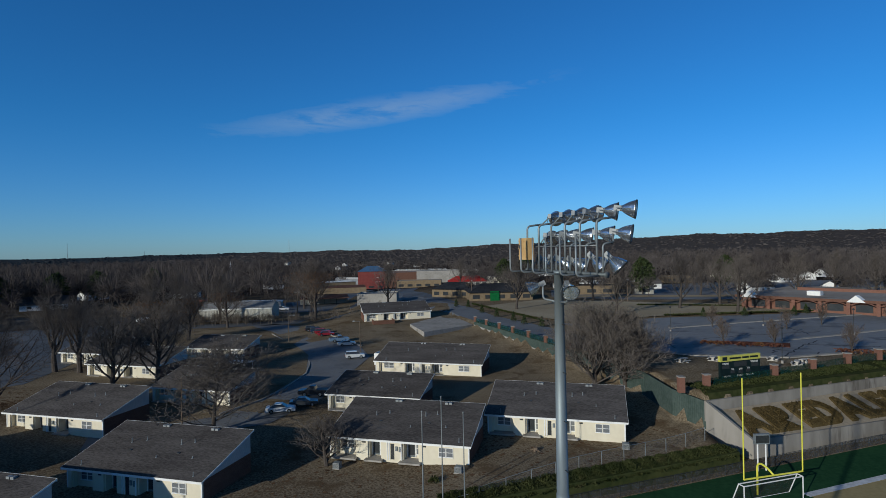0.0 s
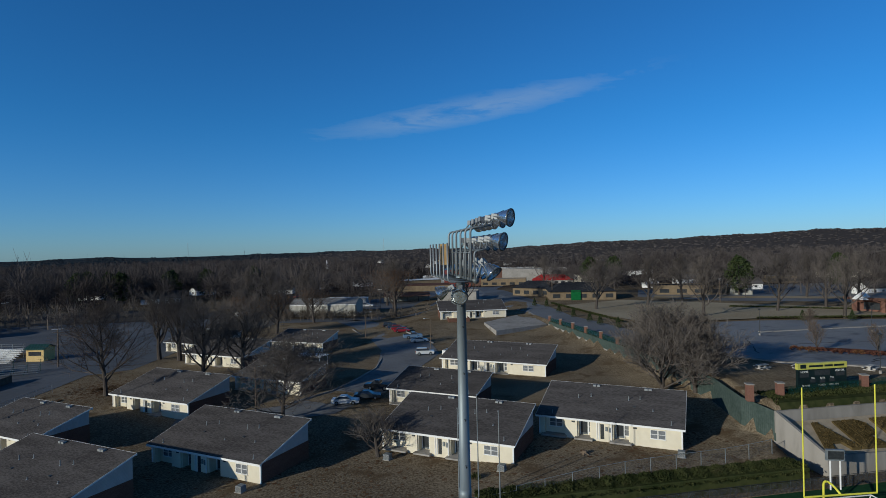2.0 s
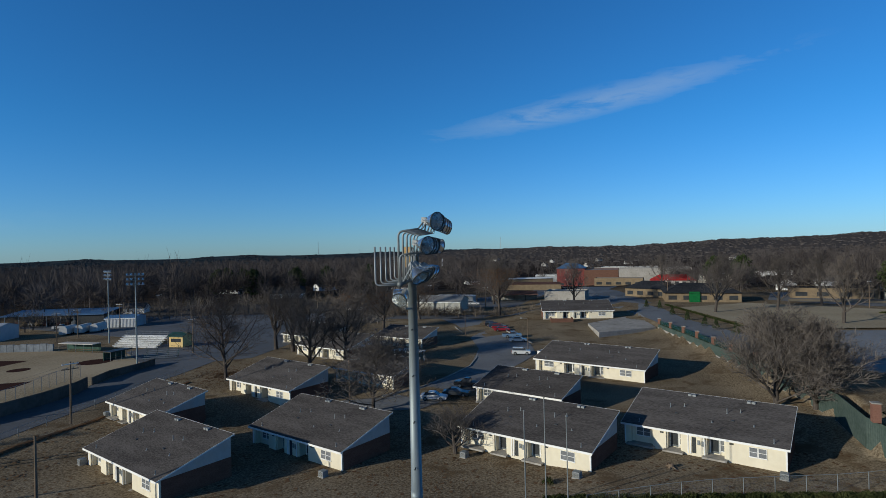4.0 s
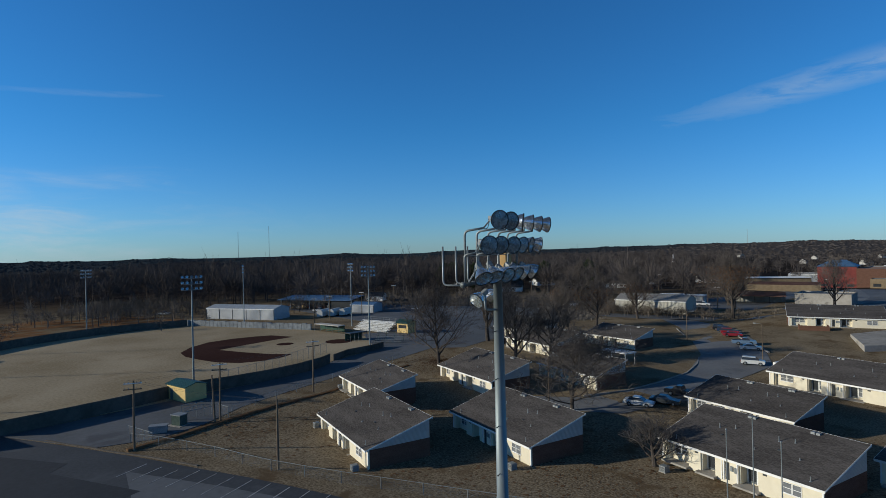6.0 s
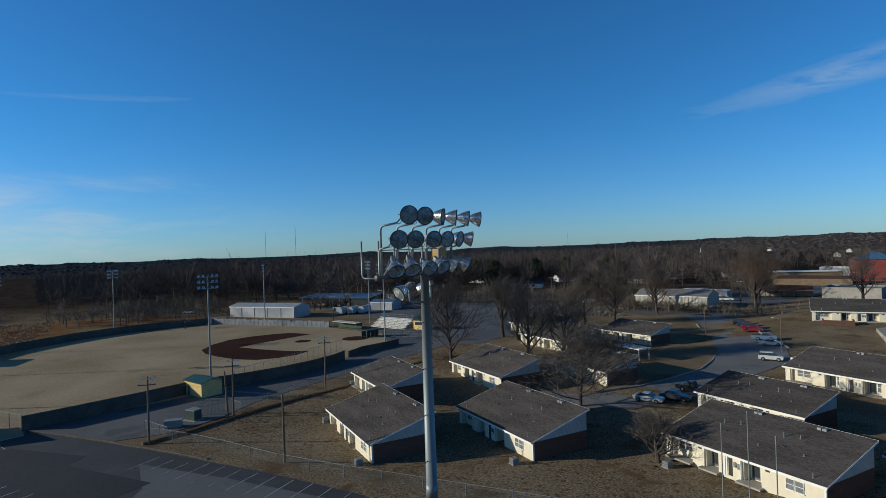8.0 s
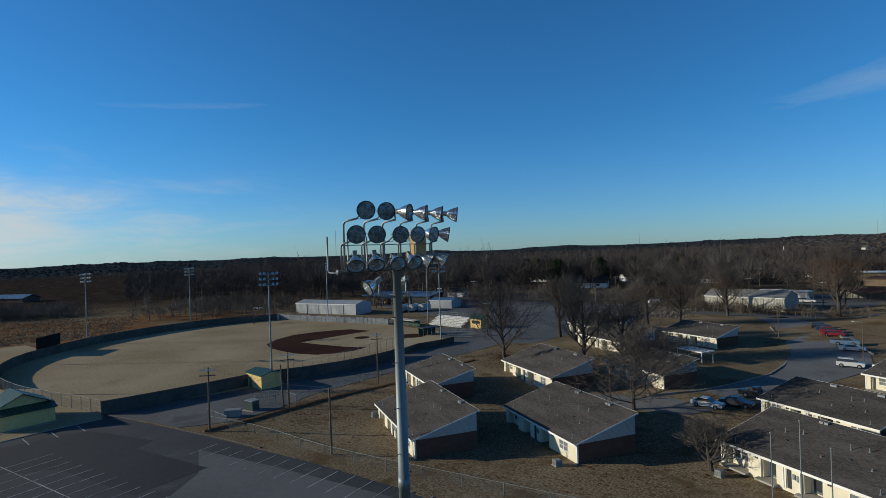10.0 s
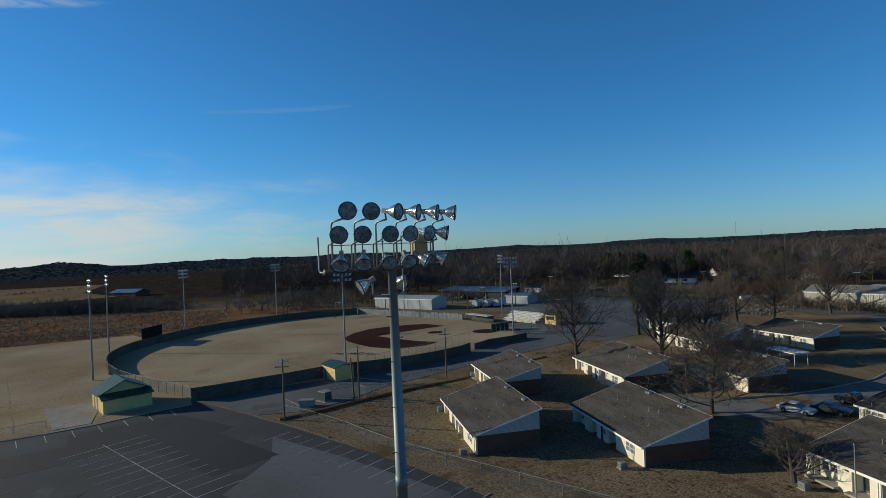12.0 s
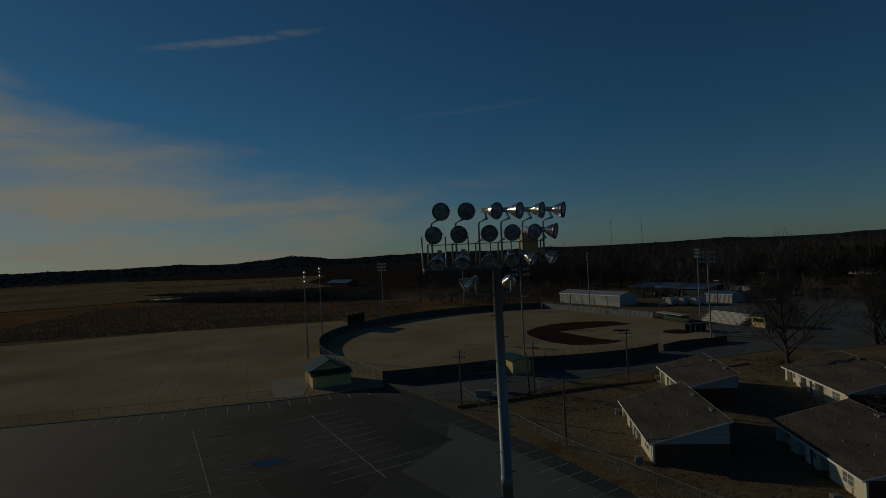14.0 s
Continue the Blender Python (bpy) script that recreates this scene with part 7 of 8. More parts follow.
GREENNET = mesh_screen("green_mesh", (0.02, 0.07, 0.055), 0.34)
for x, y in PILLARS:
    pillar(x, y, 5.0)
for p, q in zip(PILLARS[1:], PILLARS[2:]):
    green_run(p, q, 5.0, 5.0, 1.3)
for x, y in FAR_PILLARS:
    pillar(x, y, float(upper_z(y)) - 0.2)
for p, q in zip(FAR_PILLARS, FAR_PILLARS[1:]):
    green_run(p, q, float(upper_z(p[1])), float(upper_z(q[1])), 1.3)
# slatted green screen on a concrete footing, from the wing wall up the slope
SCREEN = [(35.71, 74.34), (33.55, 80.20), (33.30, 90.60), (31.66, 100.82), (29.05, 111.04), (26.83, 119.21), (24.01, 129.52), (18.36, 147.12), (10.10, 171.03)]
SCREEN_Z = [0.5, 0.75, 0.9, 0.9, 0.9, 0.95, 1.1, 1.7, 2.3]
screen = thing("slatted_fence", Matrix(), "tall dark green slatted fence climbing the slope", "fence")
for k in range(len(SCREEN) - 1):
    p, q, z0, z1 = SCREEN[k], SCREEN[k + 1], SCREEN_Z[k], SCREEN_Z[k + 1]
    d = (Vector(q) - Vector(p)).normalized()
    o = Vector((-d.y, d.x)) * 0.05
    top = (4.3, 4.6, 4.7, 4.5, 4.2, 3.7, 3.4, 3.3, 3.2)
    pts = [(p[0] - o.x, p[1] - o.y), (q[0] - o.x, q[1] - o.y), (q[0] + o.x, q[1] + o.y), (p[0] + o.x, p[1] + o.y)]
    zs, ze = (z0, z1, z1, z0), (top[k], top[k + 1], top[k + 1], top[k])
    part("slat_panel", Shape().add([(a, b, c) for (a, b), c in zip(pts, zs)] + [(a, b, c) for (a, b), c in zip(pts, ze)], [(0, 3, 2, 1), (4, 5, 6, 7), (0, 1, 5, 4), (1, 2, 6, 5), (2, 3, 7, 6), (3, 0, 4, 7)]), GREENMESH, screen)
    part("footing", Shape().add([(a + o.x, b + o.y, c - 2.4) for (a, b), c in zip(pts, zs)] + [(a + o.x, b + o.y, c + 0.02) for (a, b), c in zip(pts, zs)], [(0, 3, 2, 1), (4, 5, 6, 7), (0, 1, 5, 4), (1, 2, 6, 5), (2, 3, 7, 6), (3, 0, 4, 7)]), CONCRETE, screen, "low concrete footing")
# score board
SB = Matrix.Translation((41.59, 82.19, 0)) @ Matrix.Rotation(math.atan2(2.2, 7.2), 4, "Z")
score = thing("scoreboard", SB, "dark green football scoreboard with a yellow header sign", "scoreboard")
part("panel", Shape().box(0, 7.6, -0.2, 0.2, 5.4, 8.0), SIGNGREEN, score)
header = part("header_sign", Shape().box(-0.05, 7.65, -0.26, 0.24, 8.0, 8.85), SIGNYELLOW, score, "yellow header sign with dark bars")
part("sign_bar", Shape().box(1.7, 3.9, -0.275, -0.26, 8.28, 8.56).box(4.1, 5.4, -0.275, -0.26, 8.28, 8.56).box(5.6, 7.2, -0.275, -0.26, 8.28, 8.56), SIGNGREEN, header)
part("sign_emblem", Shape().box(0.35, 1.25, -0.275, -0.26, 8.15, 8.70), SIGNGREEN, header)
for x in (1.2, 5.6):
    part("leg", Shape().box(x - 0.14, x + 0.14, -0.14, 0.14, 4.4, 5.4), GALV, score)
for x0, x1, z0, z1 in ((0.3, 1.7, 6.9, 7.45), (5.9, 7.3, 6.9, 7.45), (2.6, 5.0, 7.1, 7.8), (1.9, 2.7, 6.15, 6.6), (3.4, 4.2, 6.05, 6.5), (4.9, 5.7, 6.15, 6.6)):
    part("digit_window", Shape().box(x0, x1, -0.215, -0.2, z0, z1), DARKMETAL, score)


def words(text, parent, x, y, z, size, material):
    curve = bpy.data.curves.new("lettering", "FONT")
    curve.body, curve.size, curve.align_x, curve.extrude = text, size, "CENTER", 0.008
    holder = bpy.data.objects.new("lettering", curve)
    scene.collection.objects.link(holder)
    bpy.context.view_layer.update()
    me = bpy.data.meshes.new_from_object(holder.evaluated_get(bpy.context.evaluated_depsgraph_get()))
    bpy.data.objects.remove(holder)
    bpy.data.curves.remove(curve)
    me.materials.clear()
    me.materials.append(material)
    ob = new("lettering", me)
    ob.parent = parent
    ob.matrix_basis = pose(x, y, z, 90, 0, 0)
    return ob


for text, x, z, size in (("HOME", 1.0, 7.52, 0.42), ("VISITOR", 6.5, 7.52, 0.42), ("QTR", 3.8, 6.58, 0.36), ("TOL", 2.3, 6.66, 0.3), ("TOL", 5.3, 6.66, 0.3), ("DOWN", 1.2, 5.62, 0.36), ("TO GO", 3.7, 5.62, 0.36), ("BALL ON", 5.6, 5.62, 0.36)):
    words(text, score, x, -0.215, z, size, WHITE)
# goal posts, net frame, small board
goal = thing("goal_post", Matrix.Translation((33.4, 57.5, FIELD_Z)), "yellow football goal post with tall uprights", "goal post")
gl, gr = Vector((30.76, 56.03, 0)), Vector((38.09, 57.85, 0))
GINV = Matrix.Translation((-33.4, -57.5, -FIELD_Z))
part("crossbar", Shape().tube(gl + Vector((0, 0, 1.3)), gr + Vector((0, 0, 1.3)), 0.09, 0.09, 10), GOALYELLOW, goal, at=GINV)
for p in (gl, gr):
    part("upright", Shape().tube(p + Vector((0, 0, 1.3)), p + Vector((0, 0, 11.85)), 0.07, 0.06, 10), GOALYELLOW, goal, at=GINV)
    part("wind_ribbon", Shape().box(p.x - 0.01, p.x + 0.01, p.y - 0.05, p.y + 0.05, 11.0, 11.8), WHITE, goal, at=GINV)
gm = (gl + gr) / 2
gn = Vector(((gr - gl).y, -(gr - gl).x, 0)).normalized()
part("gooseneck", Shape().pipe(bend([gm - gn * 2.2 + Vector((0, 0, FIELD_Z)), gm - gn * 2.2 + Vector((0, 0, 1.9)), gm - gn * 1.0 + Vector((0, 0, 1.9)), gm + Vector((0, 0, 1.3))], 0.7, 8), 0.11, 10), GOALYELLOW, goal, "curved yellow gooseneck post", True, GINV)
net = thing("soccer_goal", Matrix.Translation((34.3, 57.6, FIELD_Z)), "white soccer goal frame with a dark net", "soccer goal")
NINV = Matrix.Translation((-34.3, -57.6, -FIELD_Z))
g0, g1 = Vector((30.55, 55.65, FIELD_Z)), Vector((38.1, 57.85, FIELD_Z))
back_off = Vector((-0.24, 0.97, 0)) * 1.8
up = Vector((0, 0, 2.44))
for p, q in ((g0, g0 + up), (g1, g1 + up), (g0 + up, g1 + up), (g0 + up, g0 + up + back_off * 0.4), (g1 + up, g1 + up + back_off * 0.4), (g0 + up + back_off * 0.4, g0 + back_off), (g1 + up + back_off * 0.4, g1 + back_off), (g0 + back_off, g1 + back_off), (g0 + up + back_off * 0.4, g1 + up + back_off * 0.4)):
    part("frame_tube", Shape().tube(p, q, 0.06, 0.06, 8), WHITE, net, at=NINV)
part("netting", Shape().add([g0 + back_off, g1 + back_off, g1 + up + back_off * 0.4, g0 + up + back_off * 0.4], [(0, 1, 2, 3)]), WINDSCREEN_NET, net, at=NINV)
clock_board = thing("play_clock", Matrix.Translation((38.07, 65.39, FIELD_Z)), "small black play clock on two white posts", "play clock")
for x in (-0.55, 0.55):
    part("post", Shape().tube((x, 0.17 * x, 0), (x, 0.17 * x, 3.4), 0.09, 0.09, 8), WHITE, clock_board)
part("panel", Shape().box(-0.95, 0.95, -0.2, 0.15, 3.3, 4.5), GALV, clock_board)
part("display", Shape().box(-0.8, 0.8, -0.215, -0.2, 3.45, 4.35), DARKMETAL, clock_board)

# upper car park, planting beds and school -------------------------------------------------------------
sheet("upper_car_park", [(41.82, 120.06), (49.05, 105.79), (64.90, 103.31), (79.97, 107.10), (163.26, 136.94), (164.10, 181.13), (69.91, 172.28), (35.89, 163.60)], LOTASPHALT, "grey asphalt upper car park with concrete strips", "car park", 0.05, 14.0)
for line in ([(62.05, 148.55), (82.70, 155.55), (103.17, 161.68), (138.12, 171.28), (164.02, 176.69)], [(78.99, 125.04), (95.50, 131.20), (111.26, 137.73), (163.63, 156.78)], [(42.82, 113.85), (49.06, 106.83), (64.89, 102.26), (79.95, 106.04), (95.23, 110.93)]):
    structure("kerb", Shape().strip(line, 1.1, lambda x, y: float(upper_z(y)) - 0.1, lambda x, y: float(upper_z(y)) + 0.2), CONCRETE, "pale concrete divider strip in the upper car park", "kerb")
for poly in ([(60.35, 126.74), (59.79, 124.08), (69.33, 117.70), (73.05, 114.82), (76.34, 120.15), (69.40, 124.04)], [(80.02, 111.86), (81.72, 108.76), (86.98, 105.06), (88.65, 107.99)]):
    sheet("mulch_bed", poly, MULCH, "reddish mulch bed with low shrubs", "planting bed", 0.18)
brnd = random.Random(12)
for k in range(26):
    x, y = (brnd.uniform(58.5, 71.5), 0) if k < 18 else (brnd.uniform(77.5, 83.0), 0)
    y = 121.5 - (x - 58) * 0.55 + brnd.uniform(-1.5, 1.5) if k < 18 else 106.5 - (x - 77) * 0.6 + brnd.uniform(-1, 1)
    s = Shape()
    for j in range(90):
        d = Vector((brnd.gauss(0, 1), brnd.gauss(0, 1), abs(brnd.gauss(0, 1)))).normalized()
        p = Vector((d.x * 0.7, d.y * 0.7, d.z * 0.6 + 0.1))
        e = Vector((brnd.gauss(0, 1), brnd.gauss(0, 1), brnd.gauss(0, 1))).normalized() * 0.14
        s.add([p - e, p + e, p + d * 0.25], [(0, 1, 2)])
    solid("shrub", s, MULCH if k % 3 else DEADLEAF, at_ground(x, y, 0, 0.15), "low rusty-brown winter shrub in a mulch bed", "shrub", "mulch bed shrubs")


def picnic_table(m):
    ob = thing("picnic_table", m, "pale concrete picnic table with two benches", "picnic table", "picnic tables")
    part("tabletop", Shape().box(-1.0, 1.0, -0.4, 0.4, 0.70, 0.80), CINDER, ob)
    for y in (-0.8, 0.8):
        part("bench", Shape().box(-1.0, 1.0, y - 0.15, y + 0.15, 0.40, 0.48), CINDER, ob)
    for x in (-0.6, 0.6):
        part("leg", Shape().box(x - 0.12, x + 0.12, -0.85, 0.85, 0.0, 0.12).box(x - 0.1, x + 0.1, -0.2, 0.2, 0.1, 0.7), CINDER, ob)
    return ob


table = picnic_table(at_ground(44.0, 100.5, 20))
for x, y in ((50.27, 101.57), (60.73, 100.42), (62.06, 95.65), (64.31, 97.21)):
    copy_thing(table, at_ground(x, y, 20 + x * 7 % 40))
sheet("school_lawn", [(38.00, 165.84), (69.94, 174.94), (164.15, 183.90), (164.27, 190.01), (120.94, 202.03), (42.80, 240.21), (17.56, 218.75), (29.77, 182.02)], surface("pale_school_grass", (0.27, 0.225, 0.155), (0.39, 0.335, 0.24), 1.2, 0.95, 0, 0.3, 0.04, 0.5), "pale dormant school lawn", "lawn", 0.35, 14.0)
for line in ([(71.02, 175.02), (100.53, 178.75), (130.76, 179.84)], [(31.75, 168.55), (23.60, 192.01), (13.47, 226.76)], [(74.63, 208.98), (96.43, 203.28), (113.01, 197.03)]):
    a, b = line[0], line[-1]
    clumps("low_hedge", a, b, 1.0, lambda x, y, w: float(ground_z(x, y)) + 0.5, HEDGE, "low clipped dark hedge line", 700, 0.5, int(a[0]))


def school(m):
    ob = thing("school", m, "long single-storey red brick school with white gable porches", "school")
    part("wall", Shape().box(0, 90, 0, 54, -0.5, 3.8), REDBRICK, ob)
    part("roof", Shape().box(-1.2, 91.2, -2.4, 55, 3.8, 4.5), PALEROOF, ob, "flat pale gravel roof")
    part("clerestory", Shape().box(8, 88, 30, 31, 4.5, 5.6), REDBRICK, ob)
    part("fascia", Shape().box(-1.25, 91.25, -2.55, -2.4, 3.7, 4.55), BRICK, ob)
    for k in range(12):
        x = 2 + k * 7.6
        part("pier", Shape().box(x - 0.5, x + 0.5, -2.3, -1.5, -0.5, 3.8), REDBRICK, ob)
        part("window", Shape().box(x + 1.4, x + 5.8, -0.05, 0.02, 0.6, 2.9), GLASS, ob)
        part("arch", Shape().pipe([(x + 0.4 + 6.8 * j / 8, -2.2, 2.9 + 0.9 * math.sin(math.pi * j / 8)) for j in range(9)], 0.16, 6), REDBRICK, ob)
    for x in (1.0, 32.0, 64.0):
        part("gable", Shape().add([(x, -2.7, 3.8), (x + 5, -2.7, 3.8), (x + 2.5, -2.7, 6.0), (x, 0.5, 3.8), (x + 5, 0.5, 3.8), (x + 2.5, 0.5, 6.0)], [(0, 1, 2), (5, 4, 3), (0, 3, 4, 1), (1, 4, 5, 2), (2, 5, 3, 0)]), WHITE, ob, "white gable porch")
    for x in (18, 46, 78):
        part("roof_unit", Shape().box(x, x + 4, 8, 11, 4.5, 6.0), WHITE, ob, "white rooftop air handling unit")
    return ob


school(turned(107.5, 196.5, 3.2, -51))


# town buildings along the avenue ----------------------------------------------------------------------
def block(name, m, L, D, h, wall_mat, roof_mat, label, category, bays=0, parapet=0.4, roof_rise=0.0):
    ob = thing(name, m, label, category)
    part("wall", Shape().box(0, L, 0, D, -0.5, h), wall_mat, ob)
    if roof_rise:
        part("roof", Shape().add([(-0.6, -0.8, h), (L + 0.6, -0.8, h), (L + 0.6, D + 0.8, h), (-0.6, D + 0.8, h), (D * 0.35, D / 2, h + roof_rise), (L - D * 0.35, D / 2, h + roof_rise)], [(3, 2, 1, 0), (0, 1, 5, 4), (1, 2, 5), (2, 3, 4, 5), (3, 0, 4)]), roof_mat, ob)
    else:
        part("roof", Shape().box(0.3, L - 0.3, 0.3, D - 0.3, h, h + 0.12), roof_mat, ob)
        part("parapet", Shape().box(0, L, 0, 0.29, h, h + parapet).box(0, L, D - 0.29, D, h, h + parapet).box(0, 0.29, 0.29, D - 0.29, h, h + parapet).box(L - 0.29, L, 0.29, D - 0.29, h, h + parapet), WHITE if wall_mat in (GREYSHEET, WHITE) else wall_mat, ob)
    for k in range(bays):
        x = (k + 0.5) * L / bays
        part("window", Shape().box(x - L / bays * 0.28, x + L / bays * 0.28, -0.06, 0.02, 0.9, min(2.6, h - 0.6)), GLASS, ob)
    return ob


gz = lambda x, y: float(ground_z(x, y))
block("flat_roofed_building", turned(-38.0, 252.0, gz(-38, 252), 0), 18.0, 14.0, 4.6, CONCRETE, FLATROOF, "pale grey flat-roofed commercial building", "building", 0, 0.6)
block("red_warehouse", turned(-70.0, 476.0, gz(-70, 476), 3), 23.0, 20.0, 15.0, REDWALL, BLUESHEET, "tall red warehouse with a blue roof", "warehouse", 3, 0.3, 4.5)
block("brown_store", turned(-46.5, 470.0, gz(-46, 470), 3), 27.0, 26.0, 13.0, BRICK, FLATROOF, "brown brick store building", "store", 0, 0.5)
block("white_store", turned(-52.0, 566.0, gz(-52, 566), 0), 92.0, 30.0, 14.0, CONCRETE, FLATROOF, "long white store with a flat roof", "store", 8, 0.6)
block("low_store", turned(-83.0, 352.0, gz(-83, 352), 10), 36.0, 30.0, 3.0, TANWALL, RUSTROOF, "low tan market hall with a brown roof", "store", 0, 0.15)
block("pale_roofed_row", turned(-106.0, 408.0, gz(-106, 408), 27), 46.0, 9.0, 4.0, TANWALL, WHITE, "long low shop row with a white roof", "store", 0, 0.12, 0.8)
block("garage_row", turned(-96.0, 262.0, gz(-96, 262), 6), 20.0, 6.0, 2.6, GREYSHEET, WHITE, "low grey row of garages with a white roof", "garage", 0, 0.1, 0.5)
carport = thing("carport", turned(-66.0, 262.0, gz(-66, 262), 14), "low open carport with a rusty roof on posts", "carport")
part("roof", Shape().add([(-0.5, -0.5, 3.2), (22.5, -0.5, 3.2), (22.5, 9.5, 4.2), (-0.5, 9.5, 4.2), (-0.5, -0.5, 3.45), (22.5, -0.5, 3.45), (22.5, 9.5, 4.45), (-0.5, 9.5, 4.45)], [(3, 2, 1, 0), (4, 5, 6, 7), (0, 1, 5, 4), (1, 2, 6, 5), (2, 3, 7, 6), (3, 0, 4, 7)]), RUSTROOF, carport)
for x in (0.0, 5.5, 11.0, 16.5, 22.0):
    part("post", Shape().box(x - 0.09, x + 0.09, -0.1, 0.1, -0.3, 3.2), DARKMETAL, carport)
part("wall", Shape().box(-0.4, 22.4, 8.6, 8.9, -0.3, 4.0), PALEMETAL, carport, "pale back wall")
block("grey_hall", turned(-96.0, 512.0, gz(-96, 512), 8), 26.0, 20.0, 9.0, GREYSHEET, FLATROOF, "pale grey-green commercial hall", "hall", 4, 0.4)
block("tan_store", turned(-31.0, 398.0, gz(-31, 398), -2), 32.0, 12.0, 5.0, TANWALL, FLATROOF, "tan garage building with bay doors", "garage", 5, 0.3)
block("red_roof_store", turned(6.0, 372.0, gz(6, 372), 0), 26.0, 16.0, 3.2, SIDING, REDROOF, "white store with a bright red roof band", "store", 6, 1.2, 3.6)
block("tan_shop", turned(62.0, 268.0, gz(62, 268), -6), 30.0, 14.0, 4.0, TANWALL, DARKROOF, "low tan brick shop with a pale garage front", "shop", 4, 0.3)
block("pale_garage", turned(93.0, 264.0, gz(93, 264), -6), 9.0, 8.0, 5.2, PALEMETAL, FLATROOF, "pale garage with a wide door", "garage", 1, 0.3)
block("brick_hall", turned(-4.0, 272.0, gz(-4, 272), -28), 20.0, 14.0, 3.8, TANWALL, DARKROOF, "tan brick hall with a dark hipped roof", "hall", 4, 0.3, 3.2)
hall = block("brick_hall", turned(13.0, 244.0, gz(13, 244), 3), 28.0, 18.0, 3.6, TANWALL, DARKROOF, "long tan brick hall with a dark roof and green entry", "hall", 5, 0.3, 3.6)
part("green_entry", Shape().box(9.0, 13.0, -0.6, 0.0, 0.0, 4.2), surface("bright_green_panel", (0.010, 0.095, 0.030), (0.016, 0.13, 0.042), 1.0, 0.6, 0, 0.05), hall, "bright green entry panel")
for x, y, L, D, h, mat, turn in ((-30, 600, 60, 30, 8, WHITE, 4), (40, 420, 26, 16, 5, CREAM, 10), (70, 460, 30, 16, 5, WHITE, -4), (100, 400, 24, 14, 4, TANWALL, 12), (140, 340, 16, 12, 3.6, TANWALL, 3), (-60, 760, 70, 30, 9, WHITE, 0), (190, 380, 26, 14, 4, CREAM, 9)):
    block("town_building", turned(x, y, gz(x, y), turn), L, D, h, mat, FLATROOF, "distant flat-roofed town building among trees", "building", 5)
for a, r in ((2.2, 1180), (5.0, 1420), (5.9, 1060), (9.6, 1380), (10.3, 1120), (15.2, 1290), (-7.0, 1200)):
    x, y = -r * math.sin(radians(a)), r * math.cos(radians(a))
    gable_hut("cottage", turned(x, y, gz(x, y), a * 9), 15.0, 10.0, 4.5, 8.0, SIDING, SHINGLE, "far pale house on the wooded hills", "cottage", 0.5)
steeple = thing("church", turned(-300.0, 800.0, gz(-300, 800) - 11, 10), "distant white church with a pointed steeple", "church")
part("nave", Shape().box(-6, 6, 0, 20, 0, 5), WHITE, steeple)
part("tower", Shape().box(-2.0, 2.0, -3, 1, 0, 13), WHITE, steeple)
part("spire", Shape().tube((0, -0.5, 13), (0, -0.5, 25), 2.0, 0.05, 8), WHITE, steeple)
slab = structure("parking_slab", Shape().prism([(-10.0, 174.9), (-5.0, 157.0), (9.6, 170.4), (3.0, 200.0)], 0.0, 2.35), CONCRETE, "raised pale concrete slab on the grassy rise", "slab")
terrace = thing("brick_terrace", turned(-22.0, 179.0, gz(-22, 179), 15), "low brown brick terrace wall before a house", "terrace")
part("wall", Shape().box(0, 7, 0, 0.3, -0.3, 1.3).box(0, 0.3, 0.3, 4, -0.3, 1.3).box(6.7, 7, 0.3, 4, -0.3, 1.3), BRICK, terrace)
porch = thing("porch_canopy", turned(-44.6, 118.2, 0.0, TILT), "small flat white porch canopy on thin posts", "canopy")
part("roof", Shape().box(-3.6, 3.6, -1.8, 1.8, 2.45, 2.65), WHITE, porch)
for x in (-3.3, 3.3):
    for y in (-1.5, 1.5):
        part("post", Shape().tube((x, y, -0.1), (x, y, 2.45), 0.06, 0.06, 8), WHITE, porch)
shelter = thing("bin_shelter", turned(-15.5, 124.5, 0, TILT), "white panelled bin enclosure behind a house", "bin enclosure")
part("panel", Shape().box(0, 3.6, 0, 0.15, 0, 2.6), WHITE, shelter)
part("panel", Shape().box(0, 0.15, 0.15, 3.0, 0, 2.6), WHITE, shelter)
part("panel", Shape().box(3.45, 3.6, 0.15, 3.0, 0, 2.6), WHITE, shelter)
rrnd = random.Random(77)
rubble = Shape()
sheet("bare_bank", [(-86.0, 180.0), (-90.0, 206.0), (-100.0, 240.0), (-126.0, 246.0), (-130.0, 214.0), (-102.0, 172.0)], ROCK, "bare grey bank of crushed stone", "bank", 0.12, 8.0)
for k in range(1300):
    f = rrnd.random()
    x, y = -96 - 18 * f + rrnd.gauss(0, 6), 180 + 58 * f + rrnd.gauss(0, 5)
    s = rrnd.uniform(0.25, 0.8)
    z = gz(x, y)
    q = Matrix.Rotation(rrnd.uniform(0, 3), 3, Vector((rrnd.random(), rrnd.random(), rrnd.random() + .1)))
    pts = [q @ Vector((a * s, b * s * rrnd.uniform(0.5, 1), c * s * 0.6)) + Vector((x, y, z + 0.2)) for a in (-.5, .5) for b in (-.5, .5) for c in (-.5, .5)]
    rubble.add(pts, [(0, 1, 3, 2), (4, 6, 7, 5), (0, 4, 5, 1), (2, 3, 7, 6), (0, 2, 6, 4), (1, 5, 7, 3)])
solid("rubble_bank", rubble, ROCK, Matrix(), "pale rubble scattered on a bare bank", "rubble", "", "stuff")
